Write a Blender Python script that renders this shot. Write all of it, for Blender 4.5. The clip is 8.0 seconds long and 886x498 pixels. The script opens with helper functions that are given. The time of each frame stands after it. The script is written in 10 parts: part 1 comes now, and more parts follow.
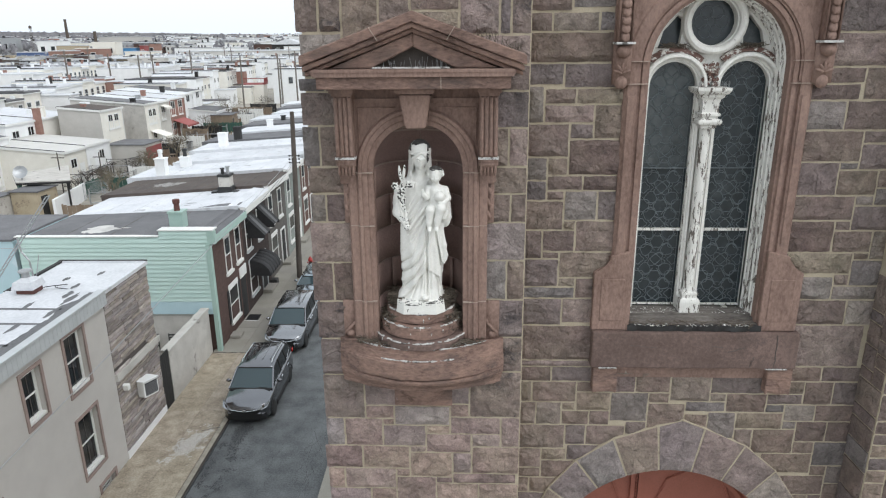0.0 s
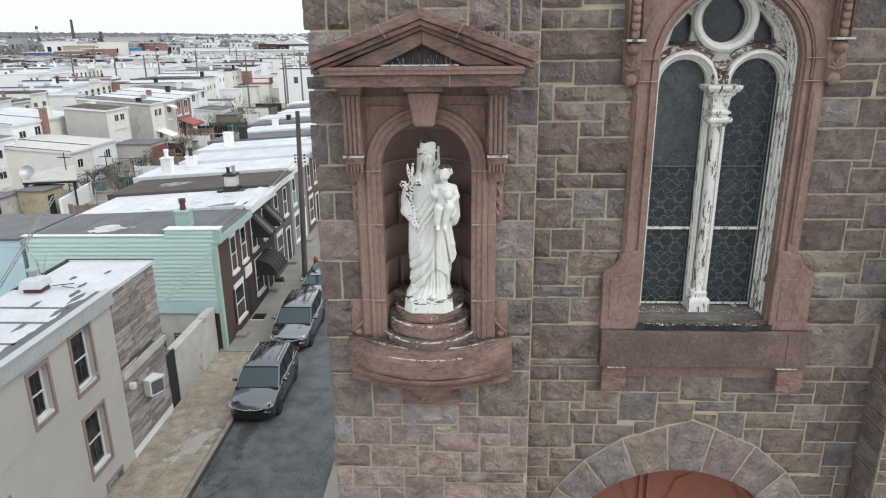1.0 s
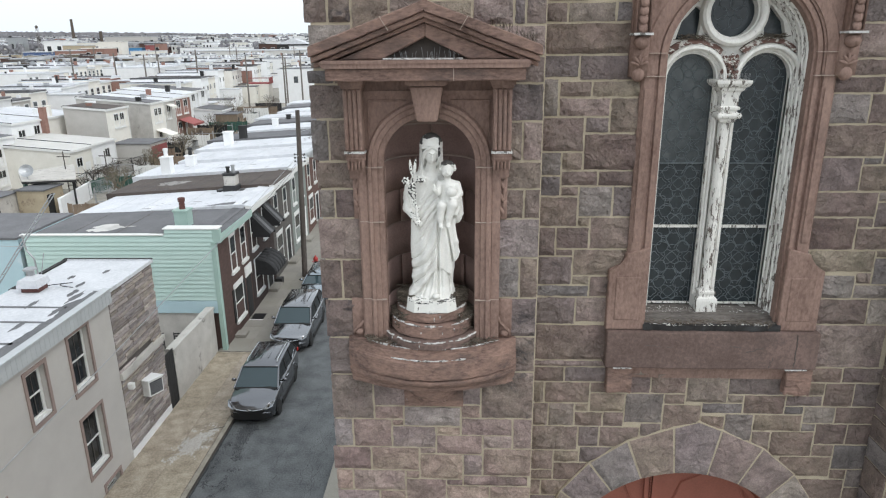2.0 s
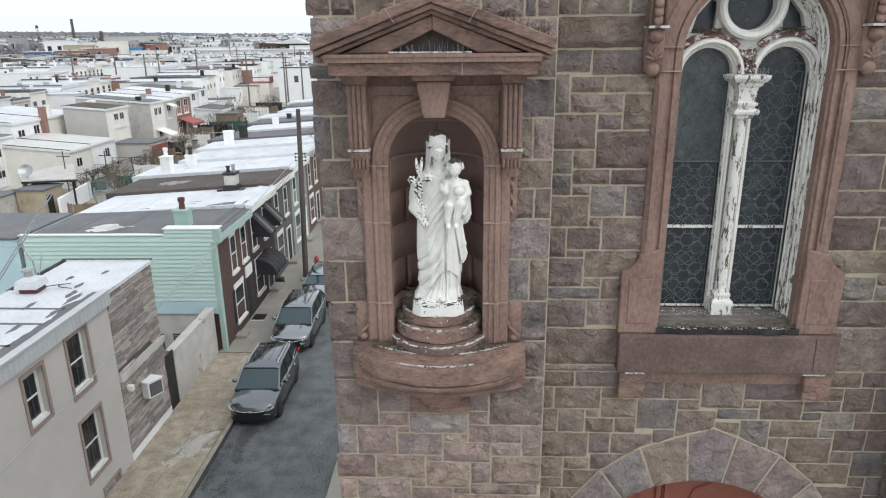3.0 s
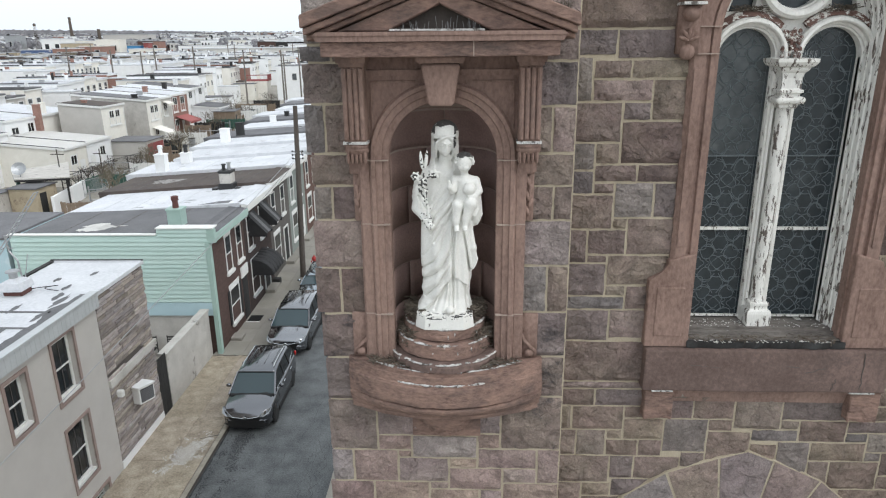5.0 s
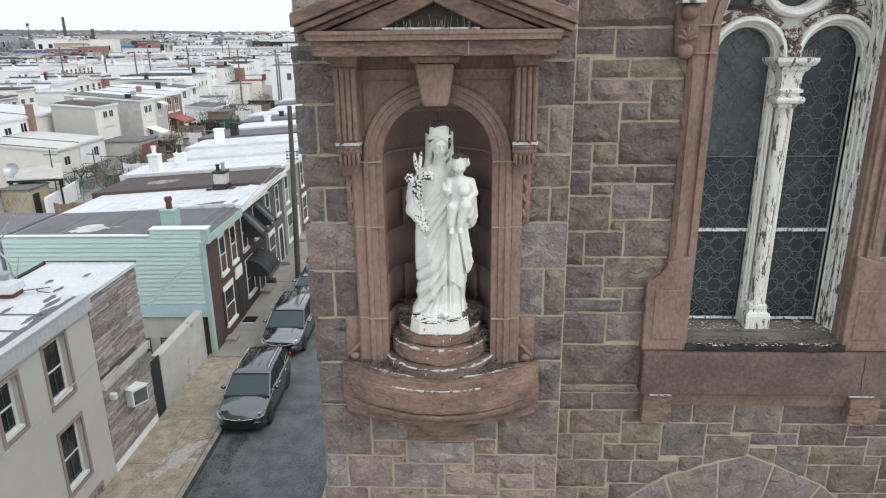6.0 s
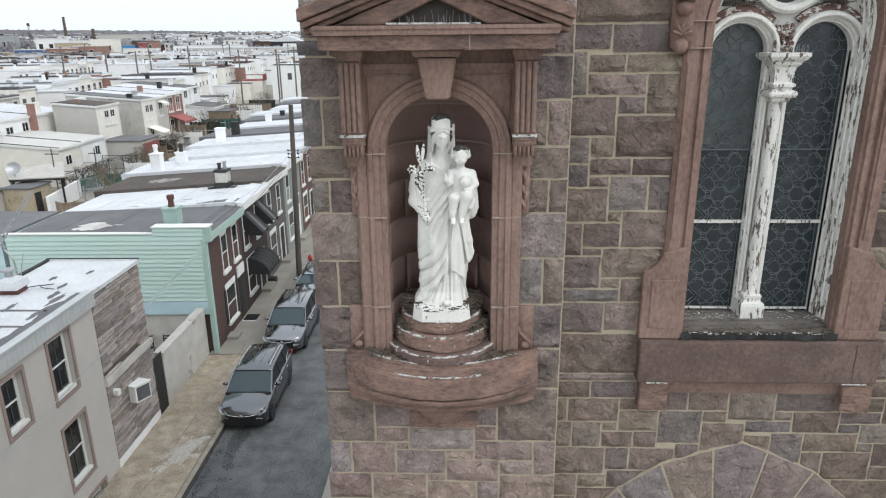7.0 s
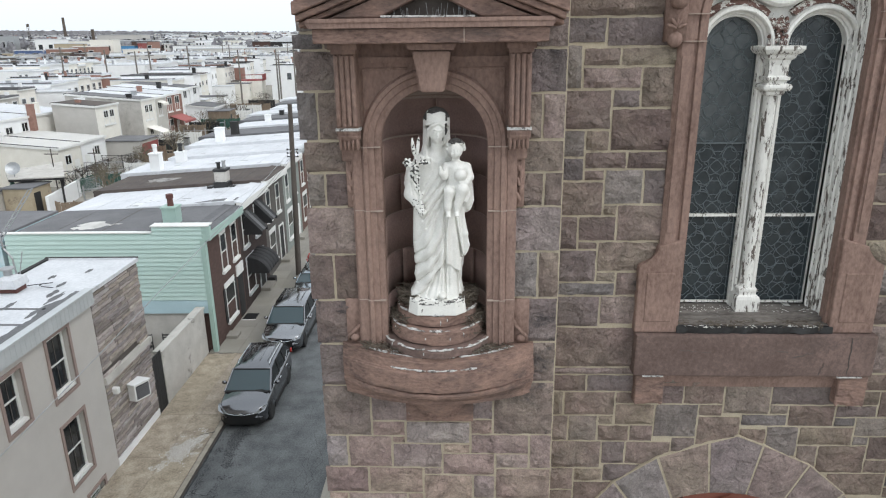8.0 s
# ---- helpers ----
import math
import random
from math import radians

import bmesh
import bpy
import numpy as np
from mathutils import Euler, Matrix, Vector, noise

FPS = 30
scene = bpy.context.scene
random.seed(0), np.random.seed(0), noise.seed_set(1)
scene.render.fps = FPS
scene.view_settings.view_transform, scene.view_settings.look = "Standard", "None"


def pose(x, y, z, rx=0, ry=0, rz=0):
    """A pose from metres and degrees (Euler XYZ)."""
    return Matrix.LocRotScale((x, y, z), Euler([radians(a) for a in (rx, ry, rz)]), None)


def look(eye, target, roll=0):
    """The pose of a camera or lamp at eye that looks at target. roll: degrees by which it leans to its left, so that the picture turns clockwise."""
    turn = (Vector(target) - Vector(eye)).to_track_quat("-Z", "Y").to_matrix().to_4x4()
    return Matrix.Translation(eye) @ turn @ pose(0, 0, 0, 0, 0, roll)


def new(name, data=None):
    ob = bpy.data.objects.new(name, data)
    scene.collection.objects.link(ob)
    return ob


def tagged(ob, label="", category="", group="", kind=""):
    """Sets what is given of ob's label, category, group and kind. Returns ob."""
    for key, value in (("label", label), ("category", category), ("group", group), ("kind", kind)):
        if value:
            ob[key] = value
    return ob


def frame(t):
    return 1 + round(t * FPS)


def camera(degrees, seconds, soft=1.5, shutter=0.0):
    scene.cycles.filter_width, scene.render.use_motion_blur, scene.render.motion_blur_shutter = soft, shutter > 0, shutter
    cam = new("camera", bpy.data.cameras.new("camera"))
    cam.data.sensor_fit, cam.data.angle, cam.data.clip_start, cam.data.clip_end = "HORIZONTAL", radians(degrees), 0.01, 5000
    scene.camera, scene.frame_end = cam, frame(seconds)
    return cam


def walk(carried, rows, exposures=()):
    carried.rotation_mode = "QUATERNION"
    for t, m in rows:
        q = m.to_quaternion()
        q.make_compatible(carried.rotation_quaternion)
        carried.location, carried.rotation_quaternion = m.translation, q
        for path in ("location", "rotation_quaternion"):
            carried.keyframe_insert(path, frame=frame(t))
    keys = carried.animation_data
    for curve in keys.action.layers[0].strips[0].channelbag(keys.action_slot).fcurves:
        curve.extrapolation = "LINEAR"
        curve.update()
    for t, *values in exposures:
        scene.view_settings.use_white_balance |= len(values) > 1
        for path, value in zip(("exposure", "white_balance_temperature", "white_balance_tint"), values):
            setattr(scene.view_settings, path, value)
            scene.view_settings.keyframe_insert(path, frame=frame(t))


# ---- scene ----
cam = camera(67.5, 8.0, 1.15)
PATH = [
    (0, (-0.224, -7.213, 13.866), (-0.301, -5.304, 13.274), -0.5),
    (0.5, (-0.232, -7.201, 13.869), (-0.323, -5.292, 13.278), -0.5),
    (1, (-0.267, -7.188, 13.847), (-0.358, -5.28, 13.254), -0.6),
    (1.5, (-0.283, -7.12, 13.815), (-0.373, -5.212, 13.223), -0.5),
    (3, (-0.391, -6.799, 13.725), (-0.483, -4.892, 13.131), -0.6),
    (3.5, (-0.429, -6.566, 13.719), (-0.521, -4.659, 13.124), -0.6),
    (4, (-0.458, -6.335, 13.681), (-0.55, -4.429, 13.084), -0.6),
    (4.5, (-0.508, -6.17, 13.568), (-0.6, -4.263, 12.97), -0.6),
    (6, (-0.505, -5.93, 13.548), (-0.58, -4.023, 12.949), -0.6),
    (6.5, (-0.523, -6.035, 13.544), (-0.597, -4.128, 12.945), -0.7),
    (7, (-0.511, -6.115, 13.507), (-0.587, -4.208, 12.908), -0.6),
    (7.5, (-0.496, -6.17, 13.467), (-0.571, -4.263, 12.869), -0.7),
    (8, (-0.468, -6.147, 13.45), (-0.544, -4.24, 12.851), -0.7),
]
walk(cam, [(t, look(eye, target, roll)) for t, eye, target, roll in PATH])

# ---- light ----
world = bpy.data.worlds.new("overcast")
scene.world = world
world.use_nodes = True
wn, wl = world.node_tree.nodes, world.node_tree.links
sky = wn.new("ShaderNodeTexSky")
sky.sky_type, sky.sun_disc = "NISHITA", False
sky.sun_elevation, sky.sun_rotation = radians(50), radians(127)
sky.air_density, sky.dust_density = 1.0, 4.0
grey = wn.new("ShaderNodeHueSaturation")
grey.inputs["Saturation"].default_value = 0.12
wl.new(sky.outputs[0], grey.inputs["Color"])
veil = wn.new("ShaderNodeMix")
veil.data_type = "RGBA"
veil.inputs["Factor"].default_value = 0.7
wl.new(grey.outputs[0], veil.inputs["A"])
veil.inputs["B"].default_value = (9.08, 9.9, 10.65, 1)
wl.new(veil.outputs["Result"], wn["Background"].inputs[0])
wn["Background"].inputs[1].default_value = 0.142
lamp = bpy.data.lights.new("sun", "SUN")
lamp.energy, lamp.angle, lamp.color = 1.1, radians(40), (0.99, 0.98, 0.968)
sun = new("sun", lamp)
sun.matrix_world = look((24, -18, 36), (0, 0, 0))
scene.view_settings.exposure = 0.0


# ---- materials ----
def coat(name, low, high, scale=3.0, rough=0.8, bump=0.2, fine=40.0, stain=None, stain_scale=0.8, stain_at=0.62,
         metal=0.0, vary=0.0, island=False, grain=(1, 1, 1), bump_size=0.01, second=None, stain_soft=0.06):
    """A surface with a coarse and a fine variation, stains, relief and, per piece, its own tint."""
    m = bpy.data.materials.new(name)
    m.use_nodes = True
    n, l = m.node_tree.nodes, m.node_tree.links
    b = n["Principled BSDF"]
    b.inputs["Roughness"].default_value, b.inputs["Metallic"].default_value = rough, metal
    co = n.new("ShaderNodeTexCoord")
    mp = n.new("ShaderNodeMapping")
    mp.inputs["Scale"].default_value = grain
    l.new(co.outputs["Object"], mp.inputs[0])
    where = mp.outputs[0]
    pick = None
    if vary:
        src = n.new("ShaderNodeNewGeometry") if island else n.new("ShaderNodeObjectInfo")
        pick = src.outputs["Random Per Island"] if island else src.outputs["Random"]
        off = n.new("ShaderNodeVectorMath")
        off.operation = "MULTIPLY_ADD"
        l.new(pick, off.inputs[0])
        off.inputs[1].default_value = (37, 53, 71)
        l.new(where, off.inputs[2])
        where = off.outputs[0]
    a = n.new("ShaderNodeTexNoise")
    a.inputs["Scale"].default_value, a.inputs["Detail"].default_value, a.inputs["Roughness"].default_value = scale, 5, 0.6
    f = n.new("ShaderNodeTexNoise")
    f.inputs["Scale"].default_value, f.inputs["Detail"].default_value, f.inputs["Roughness"].default_value = fine, 4, 0.65
    l.new(where, a.inputs["Vector"]), l.new(where, f.inputs["Vector"])
    sm = n.new("ShaderNodeMath")
    sm.operation = "MULTIPLY_ADD"
    l.new(f.outputs["Fac"], sm.inputs[0])
    sm.inputs[1].default_value = 0.5
    hm = n.new("ShaderNodeMath")
    hm.operation = "MULTIPLY"
    l.new(a.outputs["Fac"], hm.inputs[0])
    hm.inputs[1].default_value = 0.5
    l.new(hm.outputs[0], sm.inputs[2])
    r = n.new("ShaderNodeValToRGB")
    r.color_ramp.elements[0].position, r.color_ramp.elements[1].position = 0.36, 0.64
    r.color_ramp.elements[0].color, r.color_ramp.elements[1].color = (*low, 1), (*high, 1)
    if second:
        e = r.color_ramp.elements.new(0.5)
        e.color = (*second, 1)
    l.new(sm.outputs[0], r.inputs[0])
    colour = r.outputs[0]
    if vary:
        hs = n.new("ShaderNodeHueSaturation")
        v = n.new("ShaderNodeMapRange")
        v.inputs["To Min"].default_value, v.inputs["To Max"].default_value = 1 - vary, 1 + vary
        l.new(pick, v.inputs["Value"]), l.new(v.outputs[0], hs.inputs["Value"])
        wob = n.new("ShaderNodeMath")
        wob.operation = "MULTIPLY"
        l.new(pick, wob.inputs[0])
        wob.inputs[1].default_value = 17.3
        fr = n.new("ShaderNodeMath")
        fr.operation = "FRACT"
        l.new(wob.outputs[0], fr.inputs[0])
        h = n.new("ShaderNodeMapRange")
        h.inputs["To Min"].default_value, h.inputs["To Max"].default_value = 0.5 - vary * 0.11, 0.5 + vary * 0.07
        l.new(fr.outputs[0], h.inputs["Value"]), l.new(h.outputs[0], hs.inputs["Hue"])
        st = n.new("ShaderNodeMapRange")
        st.inputs["To Min"].default_value, st.inputs["To Max"].default_value = 1 - vary * 1.3, 1 + vary * 0.9
        l.new(fr.outputs[0], st.inputs["Value"]), l.new(st.outputs[0], hs.inputs["Saturation"])
        l.new(colour, hs.inputs["Color"])
        colour = hs.outputs[0]
    if stain:
        s = n.new("ShaderNodeTexNoise")
        s.inputs["Scale"].default_value, s.inputs["Detail"].default_value, s.inputs["Roughness"].default_value = stain_scale, 7, 0.7
        l.new(where, s.inputs["Vector"])
        k = n.new("ShaderNodeValToRGB")
        k.color_ramp.elements[0].position, k.color_ramp.elements[1].position = stain_at, stain_at + stain_soft
        l.new(s.outputs["Fac"], k.inputs[0])
        x = n.new("ShaderNodeMix")
        x.data_type = "RGBA"
        l.new(k.outputs[0], x.inputs["Factor"]), l.new(colour, x.inputs["A"])
        x.inputs["B"].default_value = (*stain, 1)
        colour = x.outputs["Result"]
    l.new(colour, b.inputs["Base Color"])
    if bump:
        bp = n.new("ShaderNodeBump")
        bp.inputs["Strength"].default_value, bp.inputs["Distance"].default_value = bump, bump_size
        l.new(sm.outputs[0], bp.inputs["Height"]), l.new(bp.outputs[0], b.inputs["Normal"])
    return m


def plain(name, colour, rough=0.5, metal=0.0):
    m = bpy.data.materials.new(name)
    m.use_nodes = True
    b = m.node_tree.nodes["Principled BSDF"]
    b.inputs["Base Color"].default_value = (*colour, 1)
    b.inputs["Roughness"].default_value, b.inputs["Metallic"].default_value = rough, metal
    return m


def rubble_stone(name, gain=1.0, tint=(1.0, 1.0, 1.0), stains=0.85, stain_from=0.60):
    """Rock-faced stone: each block takes its own tint, with fractured relief and dark stains."""
    m = bpy.data.materials.new(name)
    m.use_nodes = True
    n, l = m.node_tree.nodes, m.node_tree.links
    b = n["Principled BSDF"]
    b.inputs["Roughness"].default_value = 0.9
    co, info = n.new("ShaderNodeTexCoord"), n.new("ShaderNodeObjectInfo")
    off = n.new("ShaderNodeVectorMath")
    off.operation = "MULTIPLY_ADD"
    l.new(info.outputs["Random"], off.inputs[0])
    off.inputs[1].default_value = (37, 53, 71)
    l.new(co.outputs["Object"], off.inputs[2])
    hue = n.new("ShaderNodeValToRGB")
    tones = ((0.0, (0.150, 0.112, 0.104)), (0.16, (0.215, 0.160, 0.142)), (0.34, (0.185, 0.150, 0.148)), (0.5, (0.250, 0.192, 0.165)), (0.66, (0.205, 0.152, 0.132)), (0.80, (0.285, 0.228, 0.180)), (0.9, (0.188, 0.164, 0.164)), (1.0, (0.300, 0.252, 0.226)))
    r = hue.color_ramp
    r.elements[0].position, r.elements[1].position = 0.0, 1.0
    for p, c in tones:
        e = r.elements[0] if p == 0 else r.elements[len(r.elements) - 1] if p == 1 else r.elements.new(p)
        e.color = (*(gain * v * k for v, k in zip(c, tint)), 1)
    l.new(info.outputs["Random"], hue.inputs[0])

    def tex(scale, detail, rough, dist=0.0, vec=off.outputs[0]):
        t = n.new("ShaderNodeTexNoise")
        t.inputs["Scale"].default_value, t.inputs["Detail"].default_value, t.inputs["Roughness"].default_value, t.inputs["Distortion"].default_value = scale, detail, rough, dist
        l.new(vec, t.inputs["Vector"])
        return t.outputs["Fac"]

    def ramp(src, a, b_, lo, hi):
        q = n.new("ShaderNodeMapRange")
        q.inputs["From Min"].default_value, q.inputs["From Max"].default_value = a, b_
        q.inputs["To Min"].default_value, q.inputs["To Max"].default_value = lo, hi
        l.new(src, q.inputs["Value"])
        return q.outputs[0]
    hs = n.new("ShaderNodeHueSaturation")
    l.new(hue.outputs[0], hs.inputs["Color"])
    blotch, grit = tex(4.5, 6, 0.65, 0.6), tex(55, 5, 0.7)
    mul = n.new("ShaderNodeMath")
    mul.operation = "MULTIPLY"
    l.new(ramp(blotch, 0.3, 0.7, 0.62, 1.34), mul.inputs[0]), l.new(ramp(grit, 0.3, 0.7, 0.74, 1.24), mul.inputs[1])
    l.new(mul.outputs[0], hs.inputs["Value"])
    l.new(ramp(tex(2.2, 3, 0.6), 0.35, 0.65, 0.485, 0.51), hs.inputs["Hue"])
    mix = n.new("ShaderNodeMix")
    mix.data_type = "RGBA"
    l.new(ramp(tex(2.6, 8, 0.75, 0.8), stain_from, stain_from + 0.10, 0.0, stains), mix.inputs["Factor"])
    l.new(hs.outputs[0], mix.inputs["A"])
    mix.inputs["B"].default_value = (0.075, 0.064, 0.064, 1)
    l.new(mix.outputs["Result"], b.inputs["Base Color"])
    # cleavage: thin steps that run through the face
    def crease(scale):
        dist = n.new("ShaderNodeMath")
        dist.operation = "SUBTRACT"
        l.new(tex(scale, 4, 0.55, 1.1), dist.inputs[0])
        dist.inputs[1].default_value = 0.5
        return ramp(dist.outputs[0], -0.012, 0.012, 0.0, 1.0)
    step, step2 = crease(3.4), crease(8.5)
    last = None
    for src, strength, size in ((step, 0.8, 0.022), (step2, 0.6, 0.010), (tex(9, 7, 0.62, 1.4), 0.9, 0.05), (grit, 0.6, 0.012)):
        bp = n.new("ShaderNodeBump")
        bp.inputs["Strength"].default_value, bp.inputs["Distance"].default_value = strength, size
        l.new(src, bp.inputs["Height"])
        if last:
            l.new(last, bp.inputs["Normal"])
        last = bp.outputs[0]
    l.new(last, b.inputs["Normal"])
    return m


def lacquer(name, colour):
    """Metallic car paint under a clear coat."""
    m = plain(name, colour, 0.16, 1.0)
    b = m.node_tree.nodes["Principled BSDF"]
    b.inputs["Coat Weight"].default_value, b.inputs["Coat Roughness"].default_value = 0.8, 0.05
    return m


STONE = rubble_stone("rock_faced_schist", 1.02, (0.968, 1.0, 0.99))
STONE_PALE = rubble_stone("pale_schist", 1.42, (0.95, 1.0, 1.03), 0.5)
STONE_DARK = rubble_stone("dark_schist", 0.80, (1.0, 0.98, 1.0))
STONE_ROSY = rubble_stone("clean_rosy_schist", 1.42, (1.0, 1.0, 0.985), 0.4)
STONE_SOOTY = rubble_stone("sooty_schist", 1.0, (0.97, 1.0, 1.02), 0.95, 0.515)
STONE_WARM = rubble_stone("warm_schist", 0.99, (0.99, 1.0, 0.97), 0.6)
ARCHSTONE = rubble_stone("dressed_arch_stone", 1.25, (0.97, 1.0, 1.0), 0.4)
MORTAR = coat("tan_mortar", (0.35, 0.30, 0.22), (0.48, 0.415, 0.315), 4, 0.95, 0.4, 90, (0.27, 0.225, 0.175), 2, 0.62)
BROWN = coat("brownstone", (0.148, 0.091, 0.071), (0.310, 0.207, 0.167), 2.4, 0.85, 0.6, 30, (0.125, 0.088, 0.076), 1.7, 0.56, second=(0.236, 0.155, 0.127), grain=(1, 1, 0.55), bump_size=0.02, stain_soft=0.24)
BROWN_WORN = coat("stained_brownstone", (0.100, 0.062, 0.051), (0.300, 0.192, 0.150), 3.2, 0.88, 0.9, 26, (0.080, 0.060, 0.054), 2.6, 0.52, second=(0.215, 0.138, 0.112), grain=(0.6, 1, 1.5), bump_size=0.03, stain_soft=0.22)
BROWN_DARK = coat("brownstone_lining", (0.185, 0.122, 0.106), (0.300, 0.205, 0.180), 3, 0.85, 0.5, 60, (0.36, 0.29, 0.26), 9, 0.70, vary=0.06, bump_size=0.012)
JOINT = coat("pale_joint", (0.30, 0.24, 0.205), (0.43, 0.35, 0.30), 8, 0.95, 0.2, 60)
STATUE = coat("white_painted_stone", (0.64, 0.635, 0.60), (0.78, 0.775, 0.735), 5, 0.6, 0.25, 70, (0.34, 0.325, 0.29), 5, 0.68, bump_size=0.006)
WORN = coat("bare_worn_stone", (0.035, 0.033, 0.032), (0.09, 0.085, 0.08), 14, 0.8, 0.3, 60, (0.66, 0.65, 0.61), 9, 0.60)
PAINT = coat("peeling_white_paint", (0.62, 0.61, 0.575), (0.80, 0.79, 0.75), 5, 0.6, 0.6, 50, (0.105, 0.085, 0.072), 26, 0.537, grain=(1, 1, 0.22), stain_soft=0.03)
PAINT_CLEAN = coat("weathered_white_paint", (0.62, 0.61, 0.575), (0.80, 0.79, 0.75), 6, 0.6, 0.5, 50, (0.12, 0.095, 0.08), 21, 0.625, grain=(1, 1, 0.5))
PEELED = coat("paint_stripped_to_primer", (0.085, 0.045, 0.036), (0.16, 0.09, 0.072), 9, 0.85, 0.6, 40, (0.60, 0.59, 0.55), 24, 0.53, grain=(0.6, 1, 1), stain_soft=0.03)
DROPS = coat("bird_lime", (0.30, 0.295, 0.285), (0.74, 0.73, 0.71), 22, 0.9, 0.5, 90, (0.10, 0.09, 0.082), 16, 0.52)
TWIGS = coat("dry_twigs", (0.05, 0.04, 0.03), (0.17, 0.14, 0.11), 20, 0.95, 0.3, 80)
LEADED = coat("leaded_glass_cames", (0.070, 0.087, 0.096), (0.165, 0.190, 0.203), 14, 0.5, 0.2, 90)
WOODSILL = coat("weathered_sill_wood", (0.06, 0.05, 0.045), (0.22, 0.2, 0.18), 6, 0.9, 0.6, 40, (0.5, 0.48, 0.45), 9, 0.66, grain=(0.3, 1, 1))
DOORWOOD = coat("red_brown_painted_door", (0.23, 0.075, 0.05), (0.30, 0.10, 0.07), 4, 0.55, 0.15, 40)
STUCCO = coat("pale_grey_stucco", (0.445, 0.42, 0.395), (0.525, 0.50, 0.47), 1.0, 0.9, 0.2, 60, (0.40, 0.375, 0.355), 0.5, 0.58, stain_soft=0.2)
TRIM_PINK = coat("taupe_window_trim", (0.25, 0.185, 0.165), (0.31, 0.235, 0.21), 4, 0.8, 0.1, 50)
FASCIA = coat("grey_metal_fascia", (0.40, 0.42, 0.43), (0.50, 0.52, 0.53), 3, 0.5, 0.05, 40)
ROOFWHITE = coat("white_coated_roof", (0.49, 0.505, 0.53), (0.67, 0.68, 0.705), 0.7, 0.75, 0.2, 9, (0.36, 0.365, 0.38), 0.55, 0.63, vary=0.06)
ROOFDARK = coat("dark_felt_roof", (0.10, 0.10, 0.105), (0.17, 0.17, 0.178), 0.8, 0.9, 0.2, 15, (0.30, 0.30, 0.31), 0.45, 0.67, vary=0.12)
FELTPALE = coat("worn_pale_felt", (0.20, 0.19, 0.18), (0.34, 0.325, 0.31), 3, 0.9, 0.2, 15, (0.12, 0.10, 0.09), 2.5, 0.55)
FELTGREY = coat("grey_felt_under_coating", (0.30, 0.305, 0.315), (0.42, 0.425, 0.44), 3, 0.9, 0.2, 15)
ROOFBROWN = coat("brown_felt_roof", (0.060, 0.048, 0.044), (0.104, 0.084, 0.072), 0.9, 0.9, 0.2, 15, (0.32, 0.3, 0.28), 0.4, 0.66)
GREENSIDING = coat("mint_green_siding", (0.42, 0.565, 0.52), (0.49, 0.63, 0.59), 0.8, 0.6, 0.05, 30, vary=0.03)
BLUESIDING = coat("pale_blue_paint", (0.40, 0.55, 0.60), (0.47, 0.62, 0.665), 0.8, 0.7, 0.05, 30, (0.55, 0.66, 0.70), 0.4, 0.62)
MINT = coat("mint_painted_trim", (0.31, 0.44, 0.395), (0.38, 0.51, 0.465), 2, 0.6, 0.08, 30)
BRICK = coat("dark_red_brick", (0.054, 0.032, 0.028), (0.108, 0.063, 0.052), 2.5, 0.9, 0.3, 45, (0.045, 0.034, 0.032), 1, 0.64, grain=(1, 1, 3))
# a brick about half as bright as BRICK
BRICKBLACK = coat("near_black_brick", (0.022, 0.015, 0.014), (0.052, 0.033, 0.029), 2.5, 0.9, 0.3, 45, (0.018, 0.014, 0.014), 1, 0.64, grain=(1, 1, 3))
BRICKGREY = coat("grey_painted_brick", (0.077, 0.070, 0.064), (0.118, 0.107, 0.098), 2.5, 0.9, 0.3, 45, (0.12, 0.11, 0.1), 1, 0.66, grain=(1, 1, 3))
BRICKRED = coat("orange_red_brick", (0.23, 0.125, 0.098), (0.33, 0.195, 0.158), 2.5, 0.9, 0.3, 45, grain=(1, 1, 3))
BRICKBROWN = coat("brown_red_brick", (0.086, 0.045, 0.035), (0.144, 0.081, 0.063), 2.5, 0.9, 0.3, 45, grain=(1, 1, 3))
SAGE = coat("sage_painted_brick", (0.192, 0.212, 0.196), (0.248, 0.272, 0.252), 2.5, 0.9, 0.3, 45, grain=(1, 1, 3))
CREAM = coat("cream_stucco", (0.68, 0.655, 0.59), (0.79, 0.765, 0.705), 1.2, 0.9, 0.15, 40, (0.52, 0.49, 0.43), 0.6, 0.64, vary=0.06)
WHITEWALL = coat("white_painted_wall", (0.74, 0.745, 0.745), (0.84, 0.845, 0.845), 1.2, 0.8, 0.1, 40, (0.56, 0.55, 0.53), 0.6, 0.65, vary=0.05)
GREYWALL = coat("warm_grey_siding", (0.460, 0.443, 0.408), (0.552, 0.529, 0.494), 1.2, 0.8, 0.1, 40, vary=0.08)
CEMENT = coat("weathered_cement_render", (0.380, 0.362, 0.333), (0.575, 0.552, 0.517), 1.2, 0.95, 0.35, 40, (0.22, 0.205, 0.19), 1.0, 0.60)
TANWALL = coat("tan_plaster", (0.36, 0.30, 0.21), (0.47, 0.40, 0.29), 1.2, 0.95, 0.2, 40, (0.25, 0.2, 0.15), 0.8, 0.6)
FORMSTONE = coat("banded_facing_stone", (0.160, 0.134, 0.122), (0.455, 0.400, 0.366), 5, 0.9, 0.6, 34, (0.15, 0.128, 0.116), 3, 0.62, vary=0.34, grain=(0.5, 1, 2.0))
